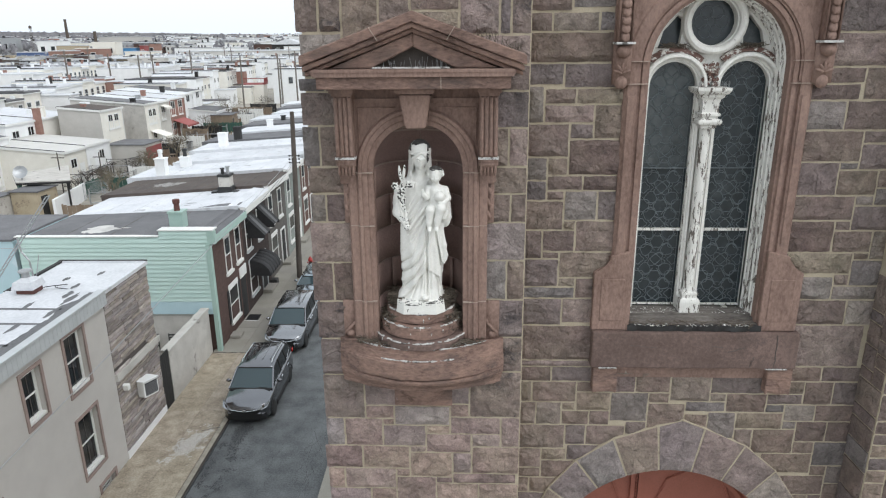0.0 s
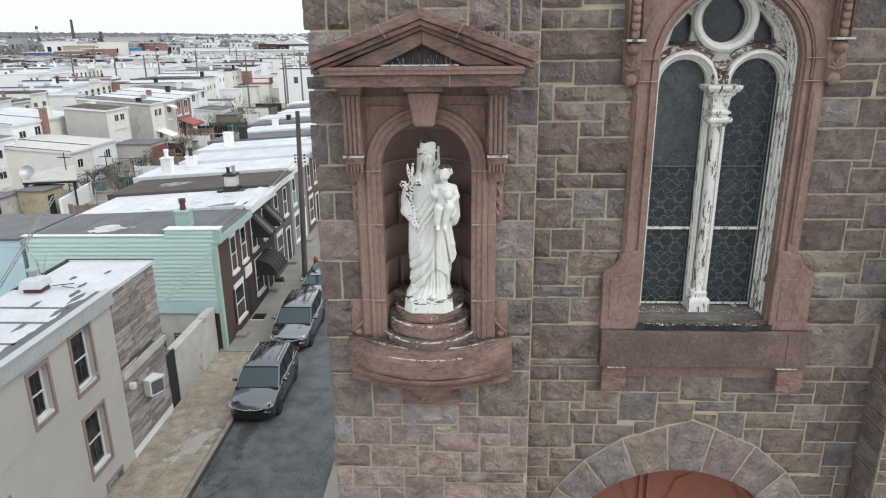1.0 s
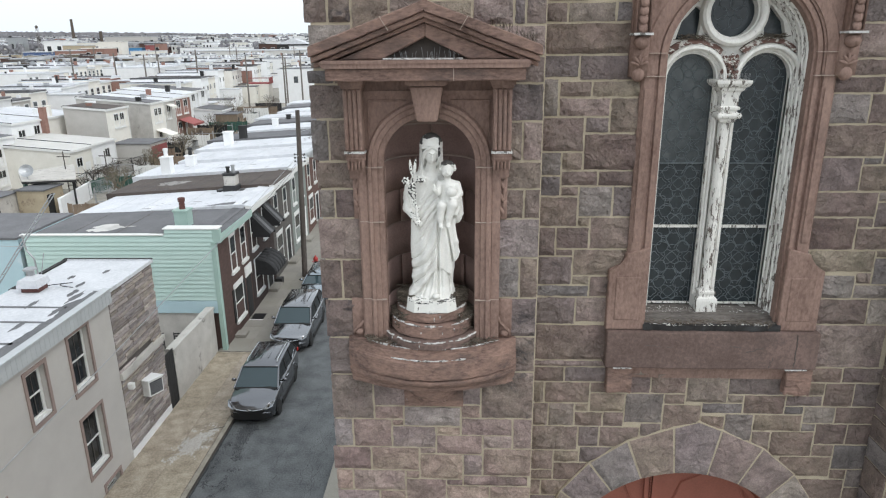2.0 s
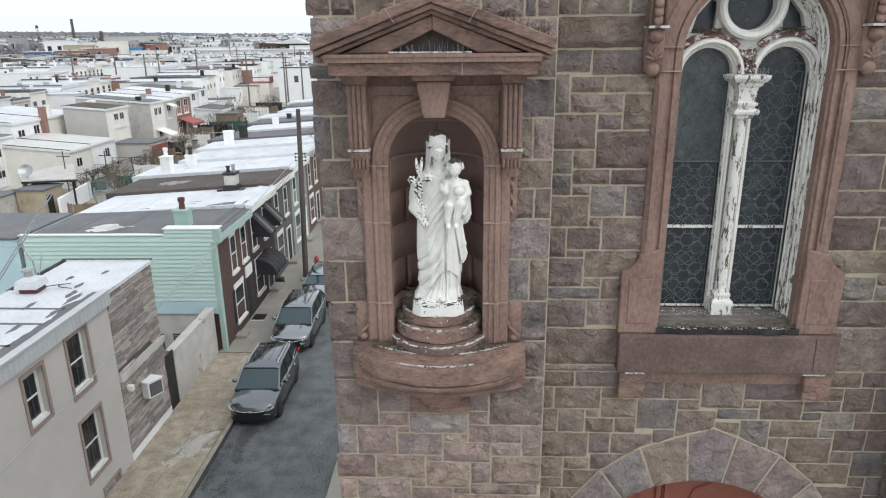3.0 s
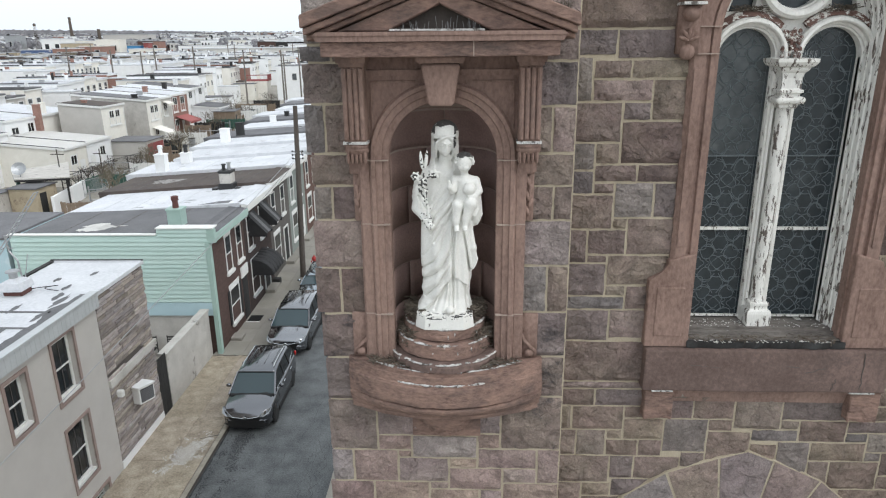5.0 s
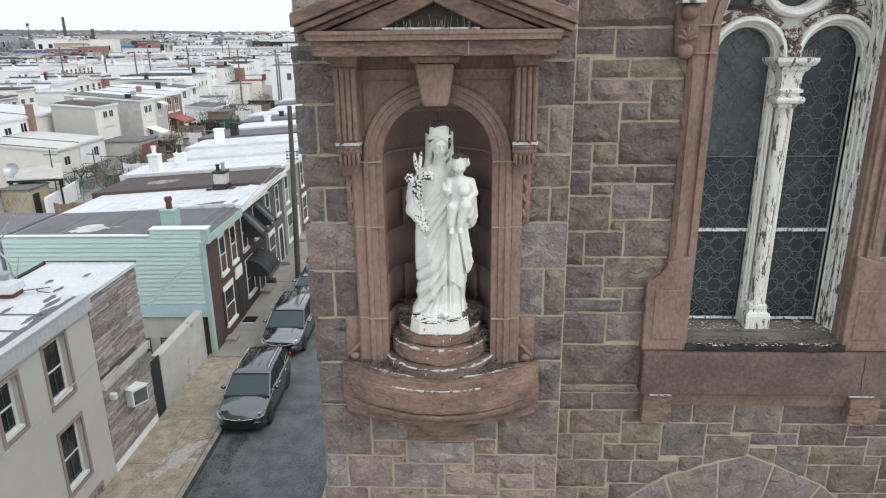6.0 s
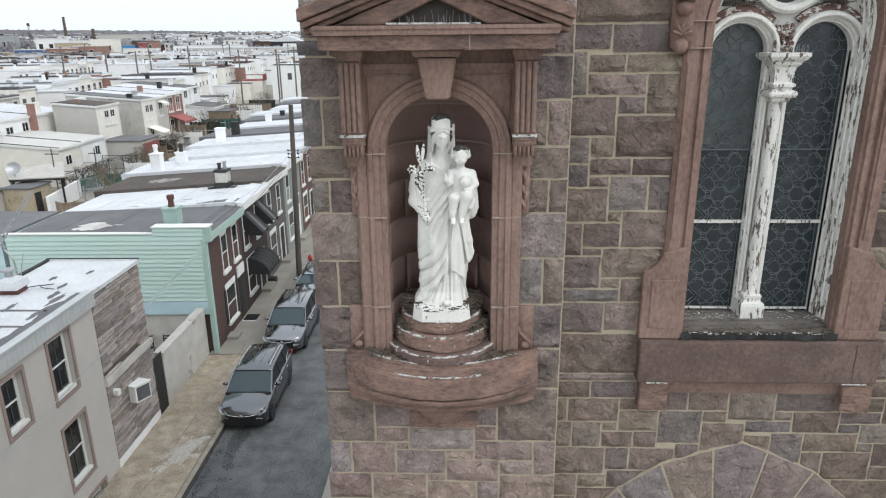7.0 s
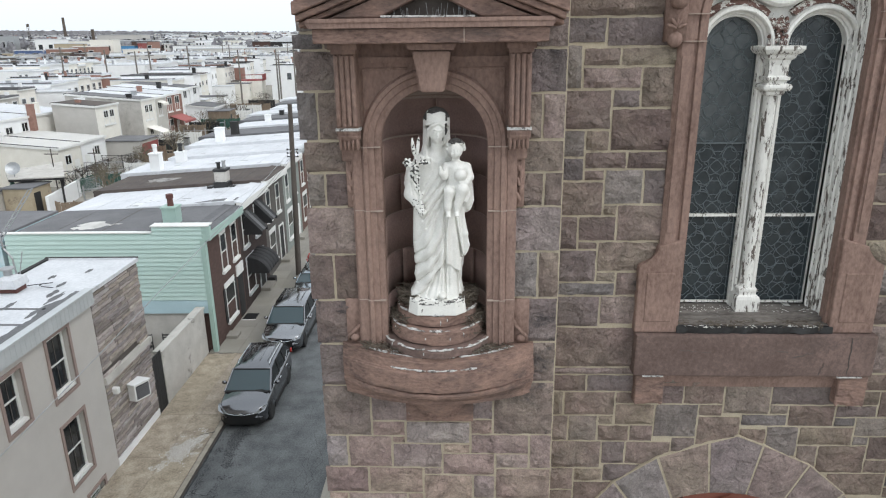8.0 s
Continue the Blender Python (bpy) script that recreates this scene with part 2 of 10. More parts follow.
GROUT = coat("dark_grout", (0.07, 0.06, 0.055), (0.11, 0.095, 0.085), 6, 0.95, 0.2, 50)
ASPHALT = coat("worn_asphalt", (0.052, 0.057, 0.060), (0.162, 0.170, 0.174), 1.2, 0.9, 1.0, 19, (0.075, 0.080, 0.083), 0.5, 0.60, stain_soft=0.2)
PATCH = coat("oil_crack_and_shade_dark", (0.017, 0.018, 0.020), (0.042, 0.044, 0.047), 5, 0.8, 0.3, 50)
PAVING = coat("tan_concrete_paving", (0.205, 0.170, 0.128), (0.450, 0.390, 0.312), 2.2, 0.95, 0.7, 17, (0.48, 0.45, 0.40), 1.3, 0.62, vary=0.07, stain_soft=0.22)
PAVINGGREY = coat("grey_concrete_paving", (0.235, 0.22, 0.19), (0.31, 0.295, 0.26), 0.9, 0.95, 0.25, 60, (0.18, 0.165, 0.14), 0.9, 0.64, vary=0.08)
KERB = coat("worn_concrete_kerb", (0.21, 0.19, 0.155), (0.37, 0.34, 0.285), 4, 0.9, 0.4, 30)
EARTH = coat("winter_ground", (0.209, 0.193, 0.165), (0.396, 0.374, 0.330), 0.05, 0.95, 0.2, 0.9, (0.42, 0.41, 0.39), 0.03, 0.6)
FARPANE = coat("curtained_window_pane", (0.035, 0.04, 0.045), (0.15, 0.16, 0.17), 0.9, 0.2, 0.0, 2, vary=0.3)
DARKPANE = plain("window_pane", (0.016, 0.018, 0.02), 0.08)
WHITETRIM = coat("white_window_frame", (0.66, 0.66, 0.64), (0.76, 0.76, 0.74), 5, 0.5, 0.05, 40)
BLACKMETAL = coat("black_painted_metal", (0.012, 0.012, 0.013), (0.03, 0.03, 0.03), 6, 0.5, 0.05, 50)
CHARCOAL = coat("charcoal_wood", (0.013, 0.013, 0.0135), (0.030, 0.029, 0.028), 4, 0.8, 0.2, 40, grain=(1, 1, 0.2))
STEEL = coat("galvanised_steel", (0.34, 0.35, 0.36), (0.46, 0.47, 0.48), 5, 0.42, 0.05, 50, metal=0.7)
RUST = coat("rusty_brown_metal", (0.075, 0.03, 0.028), (0.14, 0.06, 0.05), 8, 0.85, 0.3, 60)
POLEWOOD = coat("creosoted_pole_wood", (0.055, 0.046, 0.04), (0.115, 0.098, 0.085), 5, 0.9, 0.4, 60, grain=(1, 1, 0.1))
CAR_GREY = lacquer("dark_grey_car_paint", (0.165, 0.168, 0.180))
CAR_SLATE = lacquer("slate_grey_car_paint", (0.270, 0.275, 0.290))
CAR_SILVER = lacquer("silver_blue_car_paint", (0.33, 0.37, 0.4))
CARGLASS = plain("tinted_car_glass", (0.006, 0.008, 0.009), 0.05)
# bluish base colour, lifted above CARGLASS to stand in for reflected sky
WINDSCREEN = plain("windscreen_with_sky_tint", (0.034, 0.056, 0.064), 0.03)
WINDSCREEN.node_tree.nodes["Principled BSDF"].inputs["Specular IOR Level"].default_value = 0.55
RUBBER = plain("tyre_rubber", (0.012, 0.012, 0.012), 0.85)
ALLOY = plain("alloy_rim", (0.42, 0.43, 0.44), 0.3, 0.9)
CHROME = plain("chrome", (0.62, 0.63, 0.64), 0.15, 1.0)
HEADLIGHT = plain("headlight_lens", (0.34, 0.36, 0.38), 0.10, 0.5)
REDLENS = plain("red_lens", (0.42, 0.015, 0.012), 0.2)
SLABSTONE = coat("dark_brownstone_slab", (0.098, 0.064, 0.055), (0.200, 0.134, 0.116), 2.0, 0.88, 0.7, 22, (0.070, 0.054, 0.050), 1.3, 0.55, second=(0.135, 0.093, 0.080), bump_size=0.03, stain_soft=0.18)
LIME = coat("spilt_whitewash", (0.50, 0.485, 0.46), (0.70, 0.69, 0.66), 6, 0.9, 0.2, 40)
FARPOLE = coat("grey_far_pole_wood", (0.13, 0.115, 0.10), (0.19, 0.17, 0.15), 3, 0.9, 0.1, 20)
BLACKTRIM = plain("black_plastic_trim", (0.007, 0.007, 0.0075), 0.6)
REDPAINT = coat("red_painted_iron", (0.32, 0.022, 0.02), (0.42, 0.035, 0.03), 6, 0.5, 0.1, 40)
REDDECK = coat("dull_red_deck", (0.22, 0.05, 0.05), (0.30, 0.085, 0.08), 3, 0.8, 0.1, 30)
AWNING = coat("black_awning_canvas", (0.011, 0.011, 0.012), (0.024, 0.024, 0.026), 5, 0.75, 0.1, 50)
AWNGREY = coat("grey_awning_stripe", (0.091, 0.091, 0.095), (0.133, 0.133, 0.136), 5, 0.75, 0.1, 50)
BARK = coat("grey_brown_bark", (0.06, 0.048, 0.04), (0.13, 0.105, 0.085), 5, 0.95, 0.4, 50)
SCRUB = coat("bare_scrub", (0.10, 0.085, 0.06), (0.19, 0.16, 0.115), 4, 0.95, 0.2, 30)
# bare woods, greyed and lightened so the base colour carries the distance haze
WOODS = coat("far_woods_with_haze", (0.115, 0.115, 0.128), (0.30, 0.295, 0.31), 0.05, 0.95, 0.1, 0.4, (0.42, 0.42, 0.43), 0.08, 0.64)
BLUEPAINT = coat("bright_blue_cladding", (0.05, 0.22, 0.46), (0.08, 0.28, 0.54), 0.3, 0.6, 0.0, 2)
REDAWN = coat("faded_red_awning", (0.30, 0.085, 0.08), (0.38, 0.13, 0.12), 3, 0.8, 0.1, 30)
PALEWALL = coat("pale_grey_concrete_wall", (0.50, 0.49, 0.47), (0.60, 0.59, 0.565), 0.3, 0.9, 0.1, 10, (0.42, 0.41, 0.39), 0.15, 0.62)
BLUEDARK = coat("navy_blue_cladding", (0.05, 0.09, 0.20), (0.09, 0.14, 0.28), 0.3, 0.6, 0.0, 2, (0.5, 0.5, 0.5), 0.2, 0.6)
FENCEGREEN = coat("dark_green_boards", (0.022, 0.07, 0.055), (0.045, 0.11, 0.085), 4, 0.85, 0.15, 40)
RAWWOOD = coat("weathered_fence_wood", (0.17, 0.125, 0.09), (0.27, 0.21, 0.155), 4, 0.9, 0.2, 40, grain=(1, 1, 0.2))


# ---- mesh helpers ----
def part(name, bm, material, parent=None, label="", smooth=False):
    """Links a bmesh as one mesh object under a thing or a part."""
    me = bpy.data.meshes.new(name)
    bmesh.ops.recalc_face_normals(bm, faces=bm.faces[:])
    bm.to_mesh(me)
    bm.free()
    if smooth:
        for p in me.polygons:
            p.use_smooth = True
    me.materials.append(material)
    ob = new(name, me)
    if parent:
        ob.parent = parent
    return tagged(ob, label)


def thing(name, label, category, m=Matrix(), group="", kind=""):
    ob = new(name)
    ob.empty_display_size = 0.2
    ob.matrix_world = m
    return tagged(ob, label, category, group, kind)


def box(bm, x0, x1, y0, y1, z0, z1, m=None):
    v = [bm.verts.new(m @ Vector((x, y, z)) if m else (x, y, z)) for x in (x0, x1) for y in (y0, y1) for z in (z0, z1)]
    for f in ((0, 1, 3, 2), (4, 6, 7, 5), (0, 4, 5, 1), (2, 3, 7, 6), (0, 2, 6, 4), (1, 5, 7, 3)):
        bm.faces.new([v[i] for i in f])
    return v


def boxes(*rows):
    bm = bmesh.new()
    for r in rows:
        box(bm, *r)
    return bm


def soft_box(x0, x1, y0, y1, z0, z1, w=0.01, seg=2):
    bm = boxes((x0, x1, y0, y1, z0, z1))
    bmesh.ops.bevel(bm, geom=bm.edges[:], offset=w, segments=seg, affect="EDGES", profile=0.6)
    return bm


def prism(bm, pts, y0, y1):
    """A polygon of (x, z) pushed from y0 to y1."""
    a = [bm.verts.new((x, y0, z)) for x, z in pts]
    b = [bm.verts.new((x, y1, z)) for x, z in pts]
    bm.faces.new(a), bm.faces.new(b[::-1])
    for i in range(len(pts)):
        j = (i + 1) % len(pts)
        bm.faces.new((a[j], a[i], b[i], b[j]))
    return a + b


def plate(outer, holes, y0, y1):
    """A wall slab of (x, z) outline with holes that go through it."""
    bm = bmesh.new()
    loops, edges = [], []
    for pts in (outer, *holes):
        v = [bm.verts.new((x, y0, z)) for x, z in pts]
        edges += [bm.edges.new((v[i], v[(i + 1) % len(v)])) for i in range(len(v))]
        loops.append(v)
    made = bmesh.ops.triangle_fill(bm, use_beauty=True, use_dissolve=False, edges=edges)
    faces = [f for f in made["geom"] if isinstance(f, bmesh.types.BMFace)]
    back = {v: bm.verts.new((v.co.x, y1, v.co.z)) for lp in loops for v in lp}
    for f in faces:
        bm.faces.new([back[v] for v in f.verts][::-1])
    for v in loops:
        for i in range(len(v)):
            a, b = v[i], v[(i + 1) % len(v)]
            bm.faces.new((a, b, back[b], back[a]))
    return bm


def rect(x0, x1, z0, z1):
    return [(x0, z0), (x1, z0), (x1, z1), (x0, z1)]


def arc(cx, cz, r, a0, a1, n):
    return [(cx + r * math.cos(radians(a0 + (a1 - a0) * i / n)), cz + r * math.sin(radians(a0 + (a1 - a0) * i / n))) for i in range(n + 1)]


def arched(x0, x1, z0, zs, n=20):
    """The outline of an opening with a round head that springs at zs."""
    r = (x1 - x0) / 2
    return [(x0, z0), (x1, z0)] + arc((x0 + x1) / 2, zs, r, 0, 180, n)


def sweep(bm, path, profile, closed=False):
    """Draws a profile of (outward, forward) along a path of (x, z, nx, nz): forward is -y."""
    rings = [[bm.verts.new((x + nx * a, -b, z + nz * a)) for a, b in profile] for x, z, nx, nz in path]
    k = len(profile)
    for i in range(len(rings) if closed else len(rings) - 1):
        p, q = rings[i], rings[(i + 1) % len(rings)]
        for j in range(k):
            bm.faces.new((p[j], p[(j + 1) % k], q[(j + 1) % k], q[j]))
    if not closed:
        bm.faces.new(rings[0]), bm.faces.new(rings[-1][::-1])
    return bm


def arch_path(x0, x1, z0, zs, n=24):
    """A path up one jamb, round the head and down the other, with outward normals."""
    c, r = (x0 + x1) / 2, (x1 - x0) / 2
    head = [(c + r * math.cos(radians(180 - 180 * i / n)), zs + r * math.sin(radians(180 * i / n)), math.cos(radians(180 - 180 * i / n)), math.sin(radians(180 * i / n))) for i in range(n + 1)]
    return [(x0, z0, -1, 0)] + head + [(x1, z0, 1, 0)]


def lathe(bm, profile, cx=0, cy=0, a0=0, a1=360, n=24, sx=1.0, sy=1.0, caps=True):
    """A profile of (radius, z) turned about the upright axis."""
    full = abs(a1 - a0) >= 360
    steps = n if full else n + 1
    rings = []
    for r, z in profile:
        rings.append([bm.verts.new((cx + sx * r * math.cos(radians(a0 + (a1 - a0) * i / n)), cy + sy * r * math.sin(radians(a0 + (a1 - a0) * i / n)), z)) for i in range(steps)])
    for p, q in zip(rings, rings[1:]):
        for i in range(n):
            j = (i + 1) % steps
            bm.faces.new((p[i], p[j], q[j], q[i]))
    if caps:
        for ring in (rings[0], rings[-1]):
            if len({v.co.to_tuple(5) for v in ring}) > 2:
                bm.faces.new(ring)
    return [v for r in rings for v in r]


def tube(bm, pts, r, n=6):
    """A round rod through a list of points; r may be one radius or one for each point."""
    pts = [Vector(p) for p in pts]
    rs = r if isinstance(r, (list, tuple)) else [r] * len(pts)
    rings = []
    for i, p in enumerate(pts):
        d = (pts[min(i + 1, len(pts) - 1)] - pts[max(i - 1, 0)]).normalized()
        u = d.cross(Vector((0.31, 0.2, 0.93) if abs(d.z) < 0.9 else (1, 0, 0))).normalized()
        w = d.cross(u)
        rings.append([bm.verts.new(p + rs[i] * (math.cos(6.2832 * k / n) * u + math.sin(6.2832 * k / n) * w)) for k in range(n)])
    for a, b in zip(rings, rings[1:]):
        for k in range(n):
            bm.faces.new((a[k], a[(k + 1) % n], b[(k + 1) % n], b[k]))
    bm.faces.new(rings[0]), bm.faces.new(rings[-1][::-1])
    return bm


def ball(bm, c, r, seg=12, m=None):
    """An ellipsoid with radii r about c, turned by m."""
    r = r if isinstance(r, (list, tuple)) else (r, r, r)
    rows = max(4, seg // 2)
    mm = Matrix.Translation(c) @ (m or Matrix()) @ Matrix.Diagonal((*r, 1))
    south, north = bm.verts.new(mm @ Vector((0, 0, -1))), bm.verts.new(mm @ Vector((0, 0, 1)))
    rings = []
    for j in range(1, rows):
        e = -math.pi / 2 + math.pi * j / rows
        rings.append([bm.verts.new(mm @ Vector((math.cos(e) * math.cos(6.28318 * i / seg), math.cos(e) * math.sin(6.28318 * i / seg), math.sin(e)))) for i in range(seg)])
    for i in range(seg):
        k = (i + 1) % seg
        bm.faces.new((south, rings[0][k], rings[0][i])), bm.faces.new((north, rings[-1][i], rings[-1][k]))
        for p, q in zip(rings, rings[1:]):
            bm.faces.new((p[i], p[k], q[k], q[i]))
    return [south, north] + [v for ring in rings for v in ring]


def roughen(bm, size, freq, seed=0):
    for v in bm.verts:
        v.co += size * noise.noise_vector(v.co * freq + Vector((seed, seed * 0.7, 0)))


# ---- ground ----
def lay(y):
    """The height of the rising ground at a distance up the street."""
    return 0.03 * min(max(y - 25, 0), 100) + 0.008 * min(max(y - 125, 0), 600) + 0.026 * min(max(y - 650, 0), 850)


def sheet(bm, x0, x1, ys, z):
    rows = [(bm.verts.new((x0, y, lay(y) + z)), bm.verts.new((x1, y, lay(y) + z))) for y in ys]
    for a, b in zip(rows, rows[1:]):
        bm.faces.new((a[0], a[1], b[1], b[0]))


STEPS = [-400, -60, 0, 25, 50, 75, 100, 125, 250, 500, 650, 725, 1000, 1500, 4500]
bm = bmesh.new()
sheet(bm, -3500, 1500, STEPS, -0.06)
tagged(part("ground", bm, EARTH), "bare winter ground of the yards and lots", "ground", kind="structure")

STREET = pose(-11.75, 0, 0, 0, 0, 1.2)
TURNED = STREET @ pose(0, 0, 0, 0, 0, 90)  # along the street, into the houses, up
NEAR = [-40, 0, 25, 40, 60, 80, 100, 125, 160]
bm = bmesh.new()
sheet(bm, 2.62, 7.12, NEAR, 0.0)
road = part("road", bm, ASPHALT)
road.matrix_world = STREET
tagged(road, "worn grey asphalt of a narrow one-way street", "road", kind="structure")

# ---- the church tower ----
WALL_Y = 0.47
tower = thing("church_tower", "square church tower of brown rock-faced stone with brownstone trim", "church", kind="structure")
NICHE = arched(-1.27, -0.285, 10.56, 12.56)
PIER_X0, PIER_X1 = -1.97, 0.42
part("pier", plate(rect(PIER_X0, PIER_X1, 0, 18), [NICHE], 0.0, 0.62), MORTAR, tower, "corner pier of rough stone")
part("pier", boxes((4.70, 7.1, 0, 1.2, 0, 18)), MORTAR, tower)
WINDOW = arched(1.752, 3.298, 10.48, 13.60, 28)
PORTAL = [(0.87, 0), (4.03, 0)] + arc(2.45, 6.86, 1.58, 0, 180, 24)
part("wall", plate(rect(PIER_X1, 4.70, 0, 18), [WINDOW, PORTAL], WALL_Y, 1.1), MORTAR, tower)
part("wall", boxes((PIER_X0, -1.3, 0.62, 7.5, 0, 18), (6.5, 7.1, 1.2, 7.5, 0, 18), (PIER_X0, 7.1, 7.5, 8.1, 0, 18)), MORTAR, tower, "plain outer walls of the tower")
part("roof", boxes((PIER_X0, 7.1, 0.0, 8.1, 18, 18.3)), ROOFDARK, tower)
# unseen backing: its charcoal colour stands in for the darkness of the room
part("dark_room", boxes((0.6, 4.9, 2.2, 2.3, 6, 17)), CHARCOAL, tower, "charcoal sheet standing in for the unlit room behind the window")


def rock(w, h, seed, proud=0.03):
    """A rock-faced block, w wide and h high, whose rough face looks to -y."""
    rnd = random.Random(seed)
    nx, nz = max(4, int(w / 0.062)), max(3, int(h / 0.055))
    bm = bmesh.new()
    ox, oz = rnd.uniform(0, 50), rnd.uniform(0, 50)
    tilt = rnd.uniform(-0.014, 0.014), rnd.uniform(-0.016, 0.012)
    out = proud * rnd.uniform(0.7, 1.35)
    grid = []
    for j in range(nz + 1):
        row = []
        for i in range(nx + 1):
            u, v = i / nx, j / nz
            x, z = u * w, v * h
            if i in (0, nx) or j in (0, nz):
                x += rnd.uniform(-0.005, 0.005) if 0 < i < nx else (1 if i == 0 else -1) * rnd.uniform(-0.003, 0.006)
                z += rnd.uniform(-0.005, 0.005) if 0 < j < nz else (1 if j == 0 else -1) * rnd.uniform(-0.003, 0.006)
                d = rnd.uniform(0.009, 0.016)
            else:
                x += rnd.uniform(-0.24, 0.24) * w / nx
                z += rnd.uniform(-0.24, 0.24) * h / nz
                p = Vector((x * 5 + ox, z * 7 + oz, seed))
                d = out + 0.026 * noise.noise(p) - 0.022 * abs(noise.noise(p * 2.3)) + 0.012 * noise.noise(p * 4.1) + tilt[0] * (u - 0.5) * 2 + tilt[1] * (v - 0.5) * 2
                d = max(0.012, d)
            row.append(bm.verts.new((x, -d, z)))
        grid.append(row)
    for j in range(nz):
        for i in range(nx):
            a, b, c, d = grid[j][i], grid[j][i + 1], grid[j + 1][i + 1], grid[j + 1][i]
            if rnd.random() < 0.5:
                bm.faces.new((a, b, c)), bm.faces.new((a, c, d))
            else:
                bm.faces.new((a, b, d)), bm.faces.new((b, c, d))
    rim = [grid[0][i] for i in range(nx + 1)] + [grid[j][nx] for j in range(1, nz + 1)] + [grid[nz][i] for i in range(nx - 1, -1, -1)] + [grid[j][0] for j in range(nz - 1, 0, -1)]
    back = [bm.verts.new((v.co.x, 0.02, v.co.z)) for v in rim]
    for i in range(len(rim)):
        j = (i + 1) % len(rim)
        bm.faces.new((rim[j], rim[i], back[i], back[j]))
    return bm


def rubble(x0, x1, z0, z1, free, known=(), seed=1, unit=0.03):
    """Squared stones of mixed heights that fill a wall, round those already known: rows of (x, z, width, height)."""
    rnd = random.Random(seed)
    nx, nz = int(round((x1 - x0) / unit)), int(round((z1 - z0) / unit))
    ux, uz = (x1 - x0) / nx, (z1 - z0) / nz
    used = [[not free(x0 + (i + 0.5) * ux, z0 + (j + 0.5) * uz) for i in range(nx)] for j in range(nz)]
    taken, laid, out = set(), [], []
    for a, b, c, d in known:
        i0, i1 = max(0, round((a - x0) / ux)), min(nx, round((b - x0) / ux))
        j0, j1 = max(0, round((c - z0) / uz)), min(nz, round((d - z0) / uz))
        for _ in range(3):
            if any((i0, j) in taken for j in range(j0 + 1, j1 - 1)):
                i0 += 1
            if any((i1 - 1, j) in taken for j in range(j0 + 1, j1 - 1)):
                i1 -= 1
            if any((i, j0) in taken for i in range(i0, i1)):
                j0 += 1
            if any((i, j1 - 1) in taken for i in range(i0, i1)):
                j1 -= 1
        if i1 - i0 < 3 or j1 - j0 < 3:
            continue
        laid.append([i0, i1, j0, j1])
        taken.update((i, j) for j in range(j0, j1) for i in range(i0, i1))
    # close the narrow gaps between them
    for _ in range(6):
        for q in laid:
            i0, i1, j0, j1 = q
            for side, cells, at, by, inside in ((0, [(i0 - 1, j) for j in range(j0, j1)], 0, -1, i0 > 0), (1, [(i1, j) for j in range(j0, j1)], 1, 1, i1 < nx), (2, [(i, j0 - 1) for i in range(i0, i1)], 2, -1, j0 > 0), (3, [(i, j1) for i in range(i0, i1)], 3, 1, j1 < nz)):
                if inside and not any(p in taken for p in cells):
                    q[at] += by
                    taken.update(cells)
                    break
    for i0, i1, j0, j1 in laid:
        out.append((x0 + i0 * ux, z0 + j0 * uz, (i1 - i0) * ux, (j1 - j0) * uz))
        for j in range(j0, j1):
            for i in range(i0, i1):
                used[j][i] = True
    for j in range(nz):
        for i in range(nx):
            if used[j][i]:
                continue
            h = rnd.choice((5, 6, 8, 10, 12, 14))
            w = rnd.choice((8, 11, 14, 18, 22)) if h < 11 else rnd.choice((8, 11, 14, 18))
            ww = 0
            while ww < w and i + ww < nx and not used[j][i + ww]:
                ww += 1
            run = ww
            while run - ww < 5 and i + run < nx and not used[j][i + run]:
                run += 1
            if run - ww < 5:
                ww = run
            hh = 0
            while hh < h and j + hh < nz and not any(used[j + hh][i + k] for k in range(ww)):
                hh += 1
            more = hh
            while more - hh < 4 and j + more < nz and not any(used[j + more][i + k] for k in range(ww)):
                more += 1
            if more - hh < 4:
                hh = more
            for p in range(hh):
                for q in range(ww):
                    used[j + p][i + q] = True
            if ww > 2 and hh > 2:
                out.append((x0 + i * ux, z0 + j * uz, ww * ux, hh * uz))
    return out


def niche_free(x, z):
    return not (-1.45 < x < -0.12 and 10.3 < z < 13.6)


def window_free(x, z):
    if 1.64 < x < 3.41 and 10.15 < z < 13.6:
        return False
    if math.hypot(x - 2.525, z - 13.6) < 0.93 and z >= 13.6:
        return False
    return math.hypot(x - 2.45, max(0.0, z - 6.86)) > 1.75


